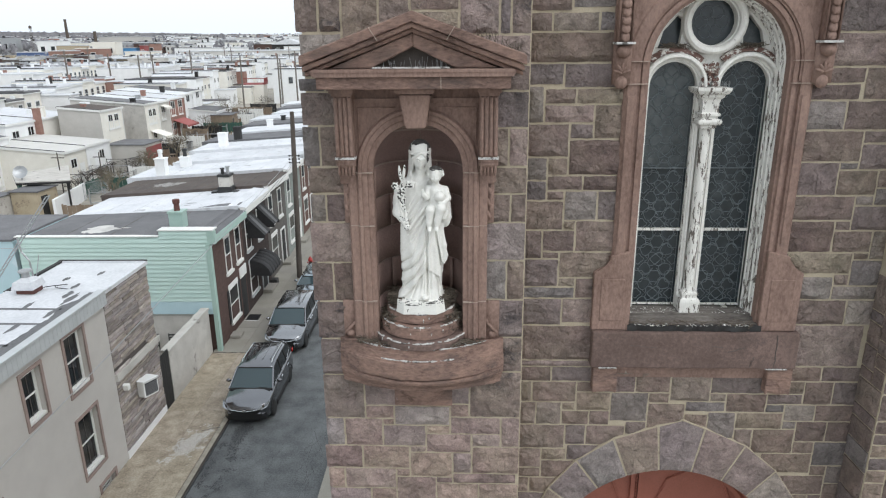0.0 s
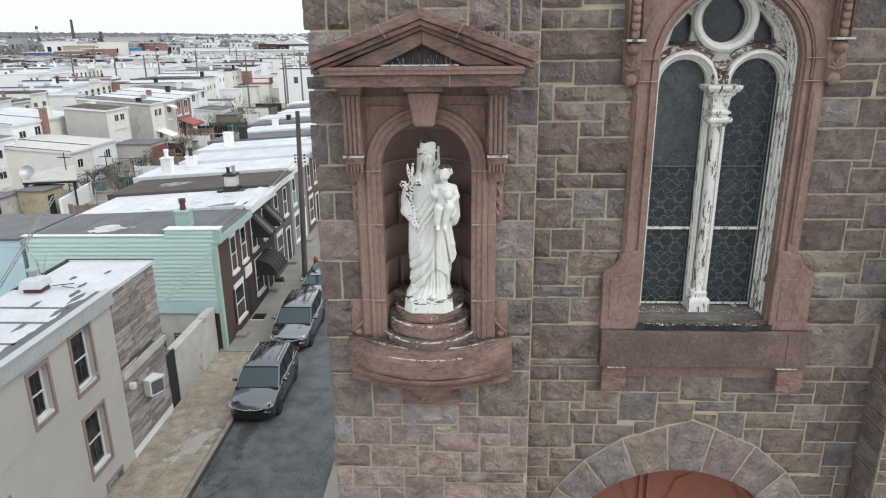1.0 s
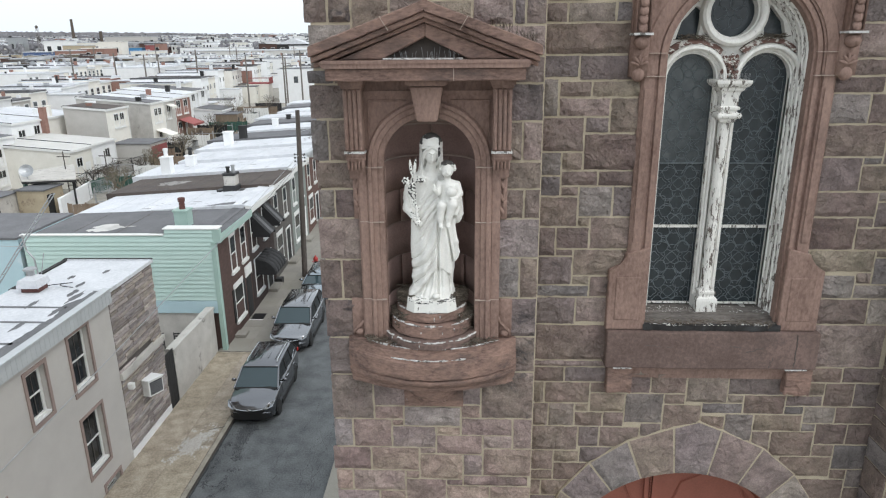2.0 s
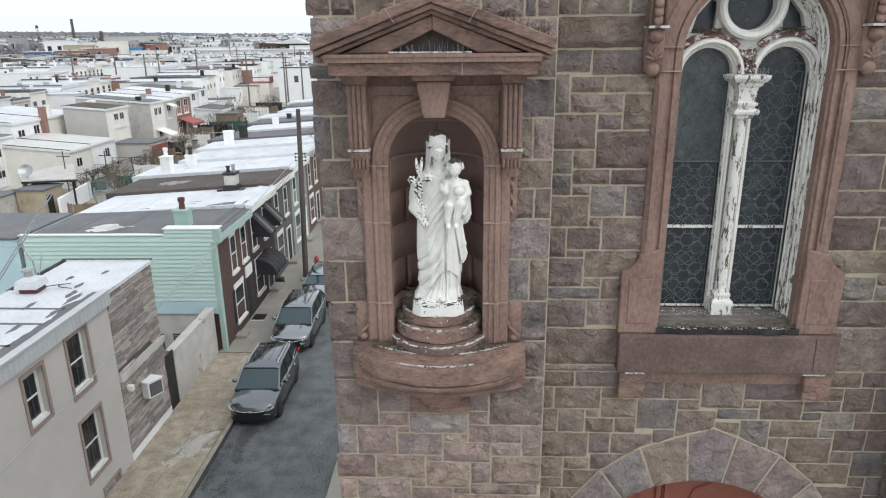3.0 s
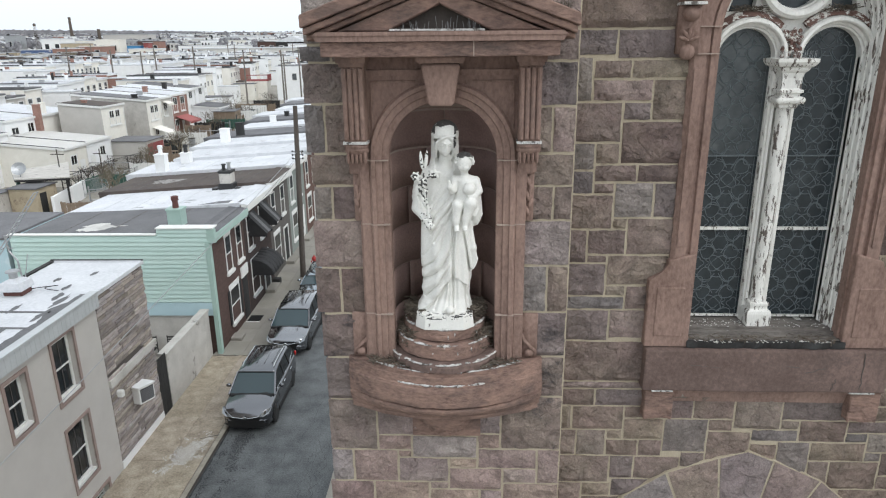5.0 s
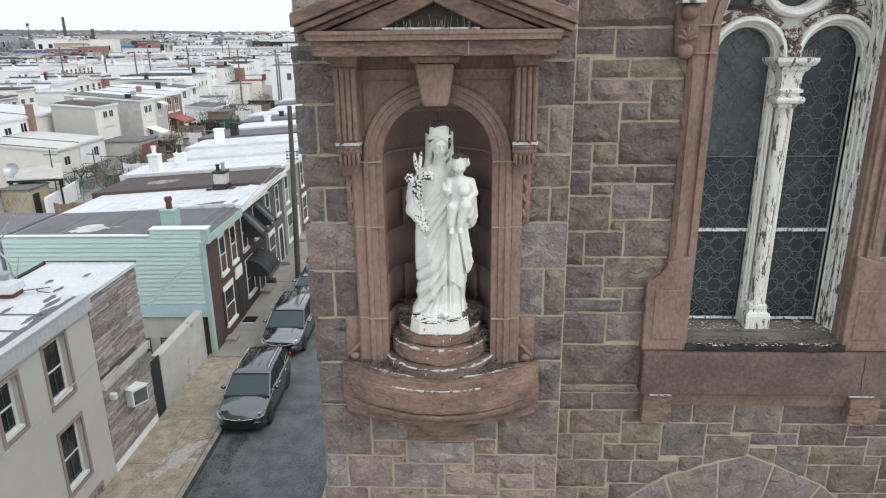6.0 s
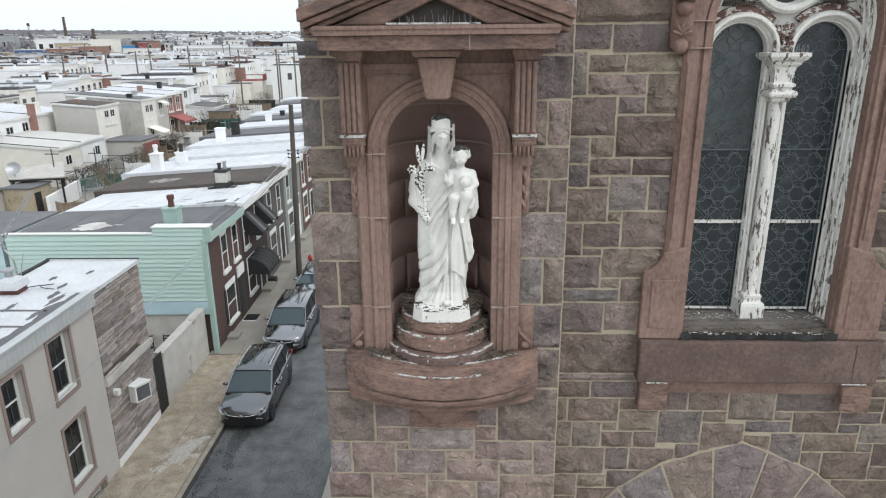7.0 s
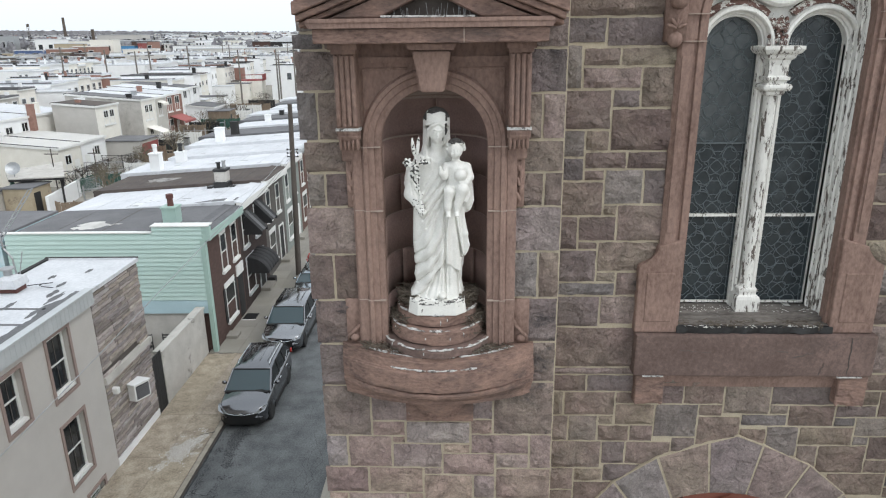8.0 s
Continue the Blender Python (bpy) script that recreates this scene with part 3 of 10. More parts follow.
# the stones as they are laid, stretch by stretch; the rest is filled in round them
PIER_HEAD = [(-1.97, -1.78, 13.97, 14.39), (-1.78, -1.56, 13.97, 14.39), (-1.56, -1.17, 13.97, 14.38), (-1.17, -0.82, 13.96, 14.38), (-0.82, -0.34, 14.19, 14.53), (-0.82, -0.34, 13.96, 14.19), (-0.34, 0.10, 13.96, 14.37), (0.10, 0.22, 13.95, 14.37), (0.22, 0.42, 13.95, 14.37), (-2.00, -1.58, 13.69, 13.97), (-0.11, 0.43, 13.66, 13.95), (0.22, 0.43, 13.39, 13.66)]
PIER_SIDES = [(-2.00, -1.66, 13.01, 13.39), (-2.02, -1.84, 12.58, 13.01), (-1.84, -1.61, 12.58, 13.01), (-2.03, -1.62, 12.28, 12.58), (-2.02, -1.83, 11.94, 12.28), (-1.83, -1.56, 11.94, 12.28), (-2.01, -1.53, 11.45, 11.94), (-2.02, -1.79, 11.00, 11.45), (-1.79, -1.54, 11.00, 11.45), (-2.04, -1.67, 10.51, 11.00), (-2.06, -1.73, 10.02, 10.51), (0.08, 0.43, 12.99, 13.39), (0.08, 0.22, 12.58, 12.99), (0.22, 0.44, 12.58, 12.99), (0.08, 0.44, 12.28, 12.58), (0.09, 0.25, 11.94, 12.28), (0.25, 0.44, 11.94, 12.28), (-0.02, 0.44, 11.49, 11.94), (-0.01, 0.22, 11.02, 11.49), (0.22, 0.44, 11.02, 11.49), (0.14, 0.44, 10.53, 11.02), (0.13, 0.45, 10.08, 10.53)]
PIER_FOOT = [(-2.02, -1.48, 9.44, 9.92), (-1.47, -1.11, 9.62, 9.93), (-1.48, -1.12, 9.44, 9.62), (-1.12, -0.46, 9.35, 9.64), (-0.46, -0.20, 9.64, 9.94), (-0.46, -0.20, 9.47, 9.64), (-0.20, 0.38, 9.47, 9.94), (-2.04, -1.76, 9.05, 9.43), (-1.76, -1.28, 9.05, 9.44), (-1.29, -0.75, 9.06, 9.34), (-0.75, -0.47, 9.21, 9.35), (-0.47, 0.17, 9.21, 9.47), (0.17, 0.39, 9.04, 9.47), (-0.75, -0.19, 8.95, 9.21), (-0.19, 0.17, 9.03, 9.21), (-2.02, -1.56, 8.70, 9.05), (-1.56, -0.96, 8.71, 9.06), (-0.96, -0.42, 8.59, 8.94), (-0.42, -0.19, 8.72, 8.95), (-0.19, 0.36, 8.65, 9.03)]
PIER_BASE = [(-2.02, -1.79, 8.40, 8.70), (-1.79, -1.12, 8.41, 8.71), (-0.42, 0.22, 8.51, 8.65), (-1.12, -0.62, 8.26, 8.59), (-0.62, -0.10, 8.22, 8.51), (-0.10, 0.39, 8.23, 8.52), (-2.04, -1.47, 8.10, 8.40), (-1.47, -1.13, 8.11, 8.41)]
WALL_UPPER = [(0.46, 0.89, 14.19, 14.48), (0.88, 1.31, 14.21, 14.47), (0.46, 0.68, 13.97, 14.19), (0.67, 1.21, 13.97, 14.19), (1.20, 1.32, 13.97, 14.20), (0.46, 1.32, 13.64, 13.97), (0.46, 0.83, 13.40, 13.64), (0.83, 1.31, 13.39, 13.64), (0.43, 0.64, 12.99, 13.40), (0.64, 0.99, 13.20, 13.40), (0.99, 1.46, 13.19, 13.39), (0.65, 1.18, 12.98, 13.20), (1.19, 1.46, 12.80, 13.19), (0.43, 0.94, 12.61, 12.99), (0.93, 1.19, 12.80, 12.98), (0.93, 1.46, 12.39, 12.80), (0.43, 0.70, 12.32, 12.61), (0.70, 0.94, 12.39, 12.60), (0.70, 1.10, 12.20, 12.39), (1.10, 1.47, 12.20, 12.39)]
WALL_MIDDLE = [(0.43, 0.71, 12.08, 12.32), (0.71, 0.88, 12.08, 12.20), (0.89, 1.28, 11.84, 12.20), (1.28, 1.47, 11.85, 12.20), (0.43, 0.89, 11.73, 12.08), (0.89, 1.06, 11.73, 11.84), (1.06, 1.48, 11.46, 11.85), (0.41, 0.67, 11.36, 11.73), (0.66, 1.06, 11.46, 11.73), (0.67, 0.86, 11.36, 11.46), (0.86, 1.31, 11.13, 11.46), (0.40, 0.87, 11.01, 11.36), (0.87, 1.06, 11.01, 11.13), (0.40, 1.07, 10.84, 11.01), (1.06, 1.32, 10.84, 11.14), (0.40, 0.94, 10.50, 10.84), (0.94, 1.33, 10.51, 10.84), (0.41, 1.29, 10.02, 10.51), (0.41, 1.31, 9.92, 10.02), (0.42, 0.83, 9.70, 9.92), (0.83, 1.31, 9.71, 9.92)]
WALL_LOWER = [(0.40, 0.59, 9.40, 9.70), (0.59, 1.17, 9.40, 9.71), (1.17, 1.32, 9.56, 9.71), (1.18, 1.61, 9.29, 9.57), (0.40, 0.65, 9.08, 9.40), (0.65, 0.98, 9.08, 9.40), (0.97, 1.19, 9.29, 9.41), (0.98, 1.36, 9.09, 9.29), (1.36, 1.62, 9.13, 9.30), (1.62, 2.11, 9.13, 9.56), (1.69, 1.92, 9.56, 9.80), (1.92, 2.36, 9.57, 9.81), (0.43, 1.06, 8.73, 9.08), (1.06, 1.33, 8.78, 9.09), (1.33, 1.83, 8.79, 9.12), (1.83, 2.09, 8.95, 9.14), (1.08, 1.48, 8.54, 8.79), (0.42, 0.74, 8.41, 8.73), (0.74, 1.08, 8.54, 8.74), (0.75, 1.17, 8.27, 8.54), (0.42, 0.75, 8.27, 8.41), (0.42, 0.59, 8.02, 8.26), (0.59, 0.95, 8.03, 8.27), (0.41, 0.80, 7.73, 8.02)]
WALL_OVER_ARCH = [(2.37, 2.88, 9.43, 9.81), (2.87, 3.40, 9.57, 9.82), (2.10, 2.38, 9.42, 9.57), (2.11, 2.56, 9.11, 9.42), (2.90, 3.06, 9.43, 9.57), (2.55, 3.05, 9.29, 9.43), (3.07, 3.59, 9.29, 9.57), (2.53, 2.86, 9.07, 9.29), (2.86, 3.22, 9.04, 9.28), (3.22, 3.83, 9.05, 9.29), (3.59, 4.05, 9.42, 9.56), (3.60, 3.84, 9.29, 9.42), (3.83, 4.03, 9.57, 9.73), (3.78, 4.22, 9.74, 9.94), (4.22, 4.68, 9.74, 9.95), (4.04, 4.41, 9.42, 9.74), (4.41, 4.66, 9.43, 9.74), (3.82, 4.23, 9.17, 9.42), (4.23, 4.67, 9.17, 9.43), (3.25, 3.47, 8.82, 9.05), (3.48, 4.01, 8.71, 9.05), (3.99, 4.41, 8.86, 9.17), (4.41, 4.66, 8.87, 9.17)]
WALL_RIGHT_LOW = [(4.03, 4.28, 8.71, 8.86), (4.29, 4.67, 8.52, 8.86), (3.81, 4.29, 8.38, 8.70), (4.30, 4.48, 8.37, 8.52), (4.49, 4.68, 8.26, 8.52), (4.06, 4.48, 8.07, 8.38), (4.50, 4.69, 7.94, 8.25), (3.85, 4.64, 9.94, 10.52), (3.78, 4.37, 10.52, 10.85), (4.37, 4.71, 10.52, 10.85), (3.80, 4.17, 10.84, 11.16), (4.16, 4.31, 11.03, 11.17), (4.18, 4.69, 10.85, 11.03), (3.78, 4.33, 11.16, 11.46), (4.32, 4.48, 11.37, 11.45), (4.30, 4.71, 11.03, 11.37)]
WALL_RIGHT_HIGH = [(3.89, 4.51, 13.96, 14.33), (3.91, 4.58, 13.60, 13.96), (3.87, 4.14, 13.40, 13.60), (4.16, 4.66, 13.22, 13.60), (3.72, 4.11, 13.22, 13.40), (3.72, 3.97, 12.90, 13.22), (3.97, 4.38, 12.90, 13.22), (3.73, 4.22, 12.53, 12.90), (4.20, 4.49, 12.75, 12.90), (4.19, 4.69, 12.44, 12.75), (3.73, 4.02, 12.15, 12.53), (4.00, 4.20, 12.44, 12.53), (3.99, 4.45, 12.15, 12.44), (4.44, 4.77, 12.24, 12.44), (3.71, 4.26, 11.86, 12.15), (4.24, 4.46, 12.03, 12.15), (4.45, 4.81, 12.03, 12.24), (3.70, 4.08, 11.46, 11.86), (4.06, 4.24, 11.72, 11.86), (4.23, 4.67, 11.72, 12.03), (4.04, 4.50, 11.46, 11.72), (4.51, 4.89, 11.37, 11.72)]
# stones that stand out as paler or darker than their neighbours
PALE_AT = [(-1.77, 11.70), (0.21, 11.72), (4.08, 10.25), (1.03, 10.72), (0.93, 14.19), (-0.12, 14.17), (0.16, 13.80), (0.33, 12.78), (4.28, 12.68), (4.50, 10.66), (0.85, 13.07), (4.55, 13.80), (0.95, 10.0)]
DARK_AT = [(0.85, 13.86), (1.35, 14.19), (0.43, 12.20), (4.00, 11.60), (4.05, 12.30), (0.75, 12.28), (1.13, 12.28), (-1.67, 14.18), (0.33, 14.16), (2.94, 9.77), (3.86, 9.66), (1.20, 12.62), (-1.66, 11.22), (0.09, 9.70)]

SOOTY_AT = [(0.30, 10.75), (-1.85, 10.75), (0.0, 9.72), (-1.70, 14.2), (0.33, 14.16), (0.30, 10.30)]


def kind_of_stone(x, z, w, h):
    """Weathered stone high up, cleaner and rosier below the ledges, with a few pale and dark blocks."""
    inside = lambda spots: any(x < a < x + w and z < b < z + h for a, b in spots)
    return STONE_SOOTY if inside(SOOTY_AT) else STONE_PALE if inside(PALE_AT) else STONE_DARK if inside(DARK_AT) else STONE if z + h > 10.02 else STONE_ROSY if x < 0.41 else STONE_WARM


joint = 0.011
n_stone = 0
for x0, x1, z0, z1, yy, free, known, seed in (
        (PIER_X0 - 0.03, PIER_X1, 7.6, 15.0, 0.0, niche_free, PIER_HEAD + PIER_SIDES + PIER_FOOT + PIER_BASE, 3),
        (PIER_X1, 4.70, 7.7, 15.0, WALL_Y, window_free, WALL_UPPER + WALL_MIDDLE + WALL_LOWER + WALL_OVER_ARCH + WALL_RIGHT_LOW + WALL_RIGHT_HIGH, 8),
        (4.70, 6.0, 7.7, 11.0, 0.0, lambda x, z: True, [], 5)):
    for x, z, w, h in rubble(x0, x1, z0, z1, free, known, seed):
        n_stone += 1
        jut = 0.045 * (0.5 + 0.5 * math.sin(n_stone * 7.3)) if x <= x0 + 0.01 and x < 0 else 0.0
        bm = rock(w - 2 * joint + jut, h - 2 * joint, n_stone, 0.034)
        st = part("stone", bm, kind_of_stone(x, z, w, h), tower)
        st.location = (x + joint - jut, yy + 0.004, z + joint)
# the return of the far pier, seen end on
for x, z, w, h in rubble(0.0, 0.46, 7.7, 11.2, lambda x, z: True, (), 21):
    n_stone += 1
    st = part("stone", rock(w - 2 * joint, h - 2 * joint, n_stone, 0.025), STONE, tower)
    st.matrix_local = Matrix.Translation((4.696, 0.47 - x - joint, z + joint)) @ pose(0, 0, 0, 0, 0, -90)

# voussoirs of the portal, bedded in mortar
CROWN, WEDGE = 87.5, 15.4


def ring(a, out, extra=0.0):
    c, s = math.cos(radians(a)), math.sin(radians(a))
    lift = (0.74 if abs(a - CROWN) < 1 else 0.69 - 0.0046 * abs(a - CROWN)) + extra if out else -extra * 0.3
    return Vector((2.45 + (1.585 + lift) * c, 6.86 + (1.585 + lift) * s))


bm = bmesh.new()
for k in range(-5, 6):
    for half in (0, 1):
        a0, a1 = CROWN - (k - 0.5 + 0.5 * half) * WEDGE, CROWN - (k + 0.5 * half) * WEDGE
        e0, e1 = CROWN - (k - 0.5) * WEDGE, CROWN - (k + 0.5) * WEDGE
        o0 = ring(e0, 1, 0.013) if not half else (ring(CROWN, 1, 0.013) if k == 0 else ring(e0, 1, 0.013).lerp(ring(e1, 1, 0.013), 0.5))
        o1 = ring(e1, 1, 0.013) if half else (ring(CROWN, 1, 0.013) if k == 0 else ring(e0, 1, 0.013).lerp(ring(e1, 1, 0.013), 0.5))
        prism(bm, [tuple(ring(a0, 0)), tuple(o0), tuple(o1), tuple(ring(a1, 0))], WALL_Y - 0.050, WALL_Y + 0.1)
part("arch_mortar", bm, MORTAR, tower)
for k in range(-5, 6):
    bm = bmesh.new()
    a0, a1 = CROWN - (k - 0.5) * WEDGE - 0.42, CROWN - (k + 0.5) * WEDGE + 0.42

    nu, nv = 8, 9
    face = []
    for i in range(nu + 1):
        a = a0 + (a1 - a0) * i / nu
        lo_, hi_ = ring(a, 0), ring(a0, 1).lerp(ring(a1, 1), i / nu)
        if k == 0:
            hi_ = ring(a0, 1).lerp(ring(CROWN, 1), i / 4) if i < 4 else ring(CROWN, 1).lerp(ring(a1, 1), (i - 4) / 4)
        face.append([])
        for j in range(nv + 1):
            p = lo_.lerp(hi_, j / nv)
            rim_ = i in (0, nu) or j in (0, nv)
            d = 0.058 if rim_ else 0.075 + 0.018 * noise.noise(Vector((p.x * 5, p.y * 6, k * 3.3))) + 0.010 * noise.noise(Vector((p.x * 14, p.y * 14, k)))
            face[-1].append(bm.verts.new((p.x, WALL_Y - d, p.y)))
    for i in range(nu):
        for j in range(nv):
            bm.faces.new((face[i][j], face[i + 1][j], face[i + 1][j + 1], face[i][j + 1]))
    rim_v = [face[i][0] for i in range(nu + 1)] + [face[nu][j] for j in range(1, nv + 1)] + [face[i][nv] for i in range(nu - 1, -1, -1)] + [face[0][j] for j in range(nv - 1, 0, -1)]
    back_v = [bm.verts.new((v.co.x, WALL_Y + 0.5, v.co.z)) for v in rim_v]
    for i in range(len(rim_v)):
        j = (i + 1) % len(rim_v)
        bm.faces.new((rim_v[i], rim_v[j], back_v[j], back_v[i]))
    part("voussoir", bm, ARCHSTONE, tower)

# ---- the aedicule round the niche ----
niche = thing("statue_niche", "brownstone niche with pediment, pilasters and a bowed ledge", "niche")
CX = -0.777
FACE = arched(-1.264, -0.291, 10.54, 12.56)
part("surround", plate([(-1.553, 10.52), (-0.033, 10.52), (-0.033, 12.40), (0.055, 12.40), (0.055, 13.44), (-1.635, 13.44), (-1.635, 12.40), (-1.553, 12.40)], [FACE], -0.075, 0.0), BROWN, niche)
bm = bmesh.new()
sweep(bm, arch_path(-1.27, -0.285, 10.56, 12.56), [(0.0, 0.06), (0.0, 0.095), (0.055, 0.095), (0.06, 0.115), (0.115, 0.115), (0.12, 0.135), (0.155, 0.135), (0.175, 0.10), (0.175, 0.06)])
part("archivolt", bm, BROWN, niche, "moulded arch round the niche")
# curved lining with pale joints
bm = bmesh.new()
lathe(bm, [(0.494, 10.5), (0.494, 12.56)] + [(0.494 * math.cos(radians(a)), 12.56 + 0.494 * math.sin(radians(a))) for a in range(9, 91, 9)], CX, 0.02, 0, 180, 24, caps=False)
part("niche_back", bm, JOINT, niche, "pale mortar joints of the niche lining", True)


def lining(a0, a1, z0, z1, dome=False):
    bm = bmesh.new()
    n = max(3, int((a1 - a0) / 7))
    r0, g = 0.4905, 0.0045
    ring = []
    levels = [z0 + g + (z1 - z0 - 2 * g) * j / (12 if dome else 1) for j in range(13 if dome else 2)]
    for z in levels:
        row = []
        for i in range(n + 1):
            if dome:
                e = radians(z)
                rr, zz = r0 * math.cos(e), 12.568 + r0 * math.sin(e)
                gg = 0.5
            else:
                rr, zz, gg = r0, z, 0.5
            a = radians(a0 + gg + (a1 - a0 - 2 * gg) * i / n)
            row.append(bm.verts.new((CX + rr * math.cos(a), 0.02 + rr * math.sin(a), zz)))
        ring.append(row)
    for p, q in zip(ring, ring[1:]):
        for i in range(n):
            bm.faces.new((p[i], p[i + 1], q[i + 1], q[i]))
    bm.normal_update()
    bmesh.ops.solidify(bm, geom=bm.faces[:], thickness=0.003)
    return bm


for k, (z0, z1) in enumerate(((10.5, 11.02), (11.02, 11.42), (11.42, 11.82), (11.82, 12.2), (12.2, 12.56))):
    cuts = (0, 42, 138, 180) if k % 2 else (0, 68, 112, 180)
    for a0, a1 in zip(cuts, cuts[1:]):
        part("panel", lining(a0, a1, z0, z1), BROWN_DARK, niche, smooth=True)
for a0, a1 in ((0, 90), (90, 180)):
    part("panel", lining(a0, a1, 0.8, 88, True), BROWN_DARK, niche, smooth=True)

for s in (-1, 1):
    x0, x1 = sorted((CX + s * 0.665, CX + s * 0.855))
    # plain strip beside the jamb, with pale bed joints
    xs, xj = CX + s * 0.760, CX + s * 0.668
    bm = soft_box(min(xs, xj), max(xs, xj), -0.098, -0.070, 10.56, 12.50, 0.006, 1)
    roughen(bm, 0.003, 9, s)
    part("strip", bm, BROWN, niche)
    xk = CX + s * 0.4935
    for z in (11.03, 11.93, 12.53):
        part("bed_joint", boxes((min(xk, xj), max(xk, xj), -0.1375, -0.08, z - 0.004, z + 0.004), (min(xs, xj), max(xs, xj), -0.1005, -0.07, z - 0.004, z + 0.004)), JOINT, niche)
    # tall fluted console with a scrolled foot
    bm = boxes((x0 + 0.01, x1 - 0.01, -0.10, 0.0, 12.42, 12.60))
    for k in range(4):
        u = x0 + 0.024 + 0.0475 * k
        lathe(bm, [(0.0, 12.72), (0.022, 12.74), (0.022, 13.335), (0.0, 13.35)], u, -0.25 + 0.006 * k * s * 0, 0, 360, 8)
    box(bm, x0, x1, -0.245, 0.0, 12.70, 13.355)
    box(bm, x0 - 0.012, x1 + 0.012, -0.285, 0.0, 13.355, 13.385)
    box(bm, x0 - 0.03, x1 + 0.03, -0.32, 0.0, 13.385, 13.432)
    for k in range(8):
        a = radians(180 * k / 7)
        ball(bm, ((x0 + x1) / 2, -0.17 - 0.04 * math.sin(a), 12.66 + 0.03 * math.cos(a)), ((x1 - x0) / 2 + 0.015, 0.045, 0.045), 10)
    for k in range(5):
        ball(bm, (x0 + 0.02 + 0.037 * k, -0.19, 12.58), (0.02, 0.05, 0.075), 8)
    part("console", bm, BROWN, niche, "fluted console with a scrolled foot")
    part("console_shelf", boxes((x0 - 0.012, x1 + 0.012, -0.255, -0.13, 12.694, 12.718)), DROPS, niche, "ledge white with bird lime")
    # carved blocks beside the strip: a leaf drop above, a scroll at the foot
    xo = CX + s * 0.748
    bm = soft_box(min(xo, xo + s * 0.085), max(xo, xo + s * 0.085), -0.050, 0.0, 11.95, 12.42, 0.006, 1)
    for k in range(5):
        ball(bm, (xo + s * (0.028 + 0.028 * (k % 2)), -0.055, 12.33 - 0.07 * k), (0.024, 0.026, 0.052), 10, pose(0, 0, 0, 0, s * (18 if k % 2 else -18), 0))
    tube(bm, [(xo + s * 0.045, -0.06, 12.40), (xo + s * 0.05, -0.068, 12.2), (xo + s * 0.04, -0.06, 12.0)], 0.009, 6)
    part("leaf_drop", bm, BROWN, niche, "carved hanging leaves", True)
    bm = soft_box(min(xo, xo + s * 0.165), max(xo, xo + s * 0.165), -0.040, 0.0, 10.54, 11.01, 0.006, 1)
    tube(bm, [(xo + s * 0.012, -0.05, 10.80), (xo + s * 0.03, -0.06, 10.74), (xo + s * 0.085, -0.06, 10.68), (xo + s * 0.135, -0.06, 10.63), (xo + s * 0.14, -0.05, 10.57)], [0.012, 0.018, 0.020, 0.020, 0.014], 10)
    ball(bm, (xo + s * 0.085, -0.05, 10.605), (0.050, 0.045, 0.042), 16)
    part("scroll", bm, BROWN, niche, "carved scroll at the foot of the jamb", True)

# keystone
bm = bmesh.new()
prism(bm, [(CX - 0.105, 13.03), (CX + 0.105, 13.03), (CX + 0.165, 13.37), (CX - 0.165, 13.37)], -0.33, 0.0)
prism(bm, [(CX - 0.20, 13.38), (CX + 0.20, 13.38), (CX + 0.21, 13.44), (CX - 0.21, 13.44)], -0.38, 0.0)
bmesh.ops.bevel(bm, geom=bm.edges[:], offset=0.012, segments=2, affect="EDGES")
part("keystone", bm, BROWN, niche)
# spandrel mouldings
bm = bmesh.new()
for s in (-1, 1):
    a, b = CX + s * 0.23, CX + s * 0.63
    for p, q in (((a, 13.22), (b, 13.22)), ((b, 13.22), (b, 12.80))):
        tube(bm, [(p[0], -0.08, p[1]), (q[0], -0.08, q[1])], 0.012, 6)
box(bm, -1.62, 0.06, -0.11, 0.0, 13.27, 13.32)
part("spandrel_moulding", bm, BROWN, niche)
# cornice
XL, XR = -1.745, 0.19
bm = soft_box(XL, XR, -0.50, 0.0, 13.435, 13.555, 0.012)
bmesh.ops.subdivide_edges(bm, edges=[e for e in bm.edges if e.calc_length() > 1], cuts=24)
roughen(bm, 0.006, 7)
part("cornice", bm, BROWN_WORN, niche)
part("bed_joint", boxes((-0.505, -0.497, -0.503, -0.4, 13.437, 13.553)), JOINT, niche)
bm = bmesh.new()
prism(bm, [(XL - 0.02, 13.555), (XR + 0.02, 13.555), (XR + 0.05, 13.60), (XL - 0.05, 13.60)], -0.53, 0.0)
prism(bm, [(XL - 0.05, 13.60), (XR + 0.05, 13.60), (XR + 0.02, 13.63), (XL - 0.02, 13.63)], -0.54, 0.0)
part("cornice_cap", bm, BROWN, niche, "moulded top of the cornice")
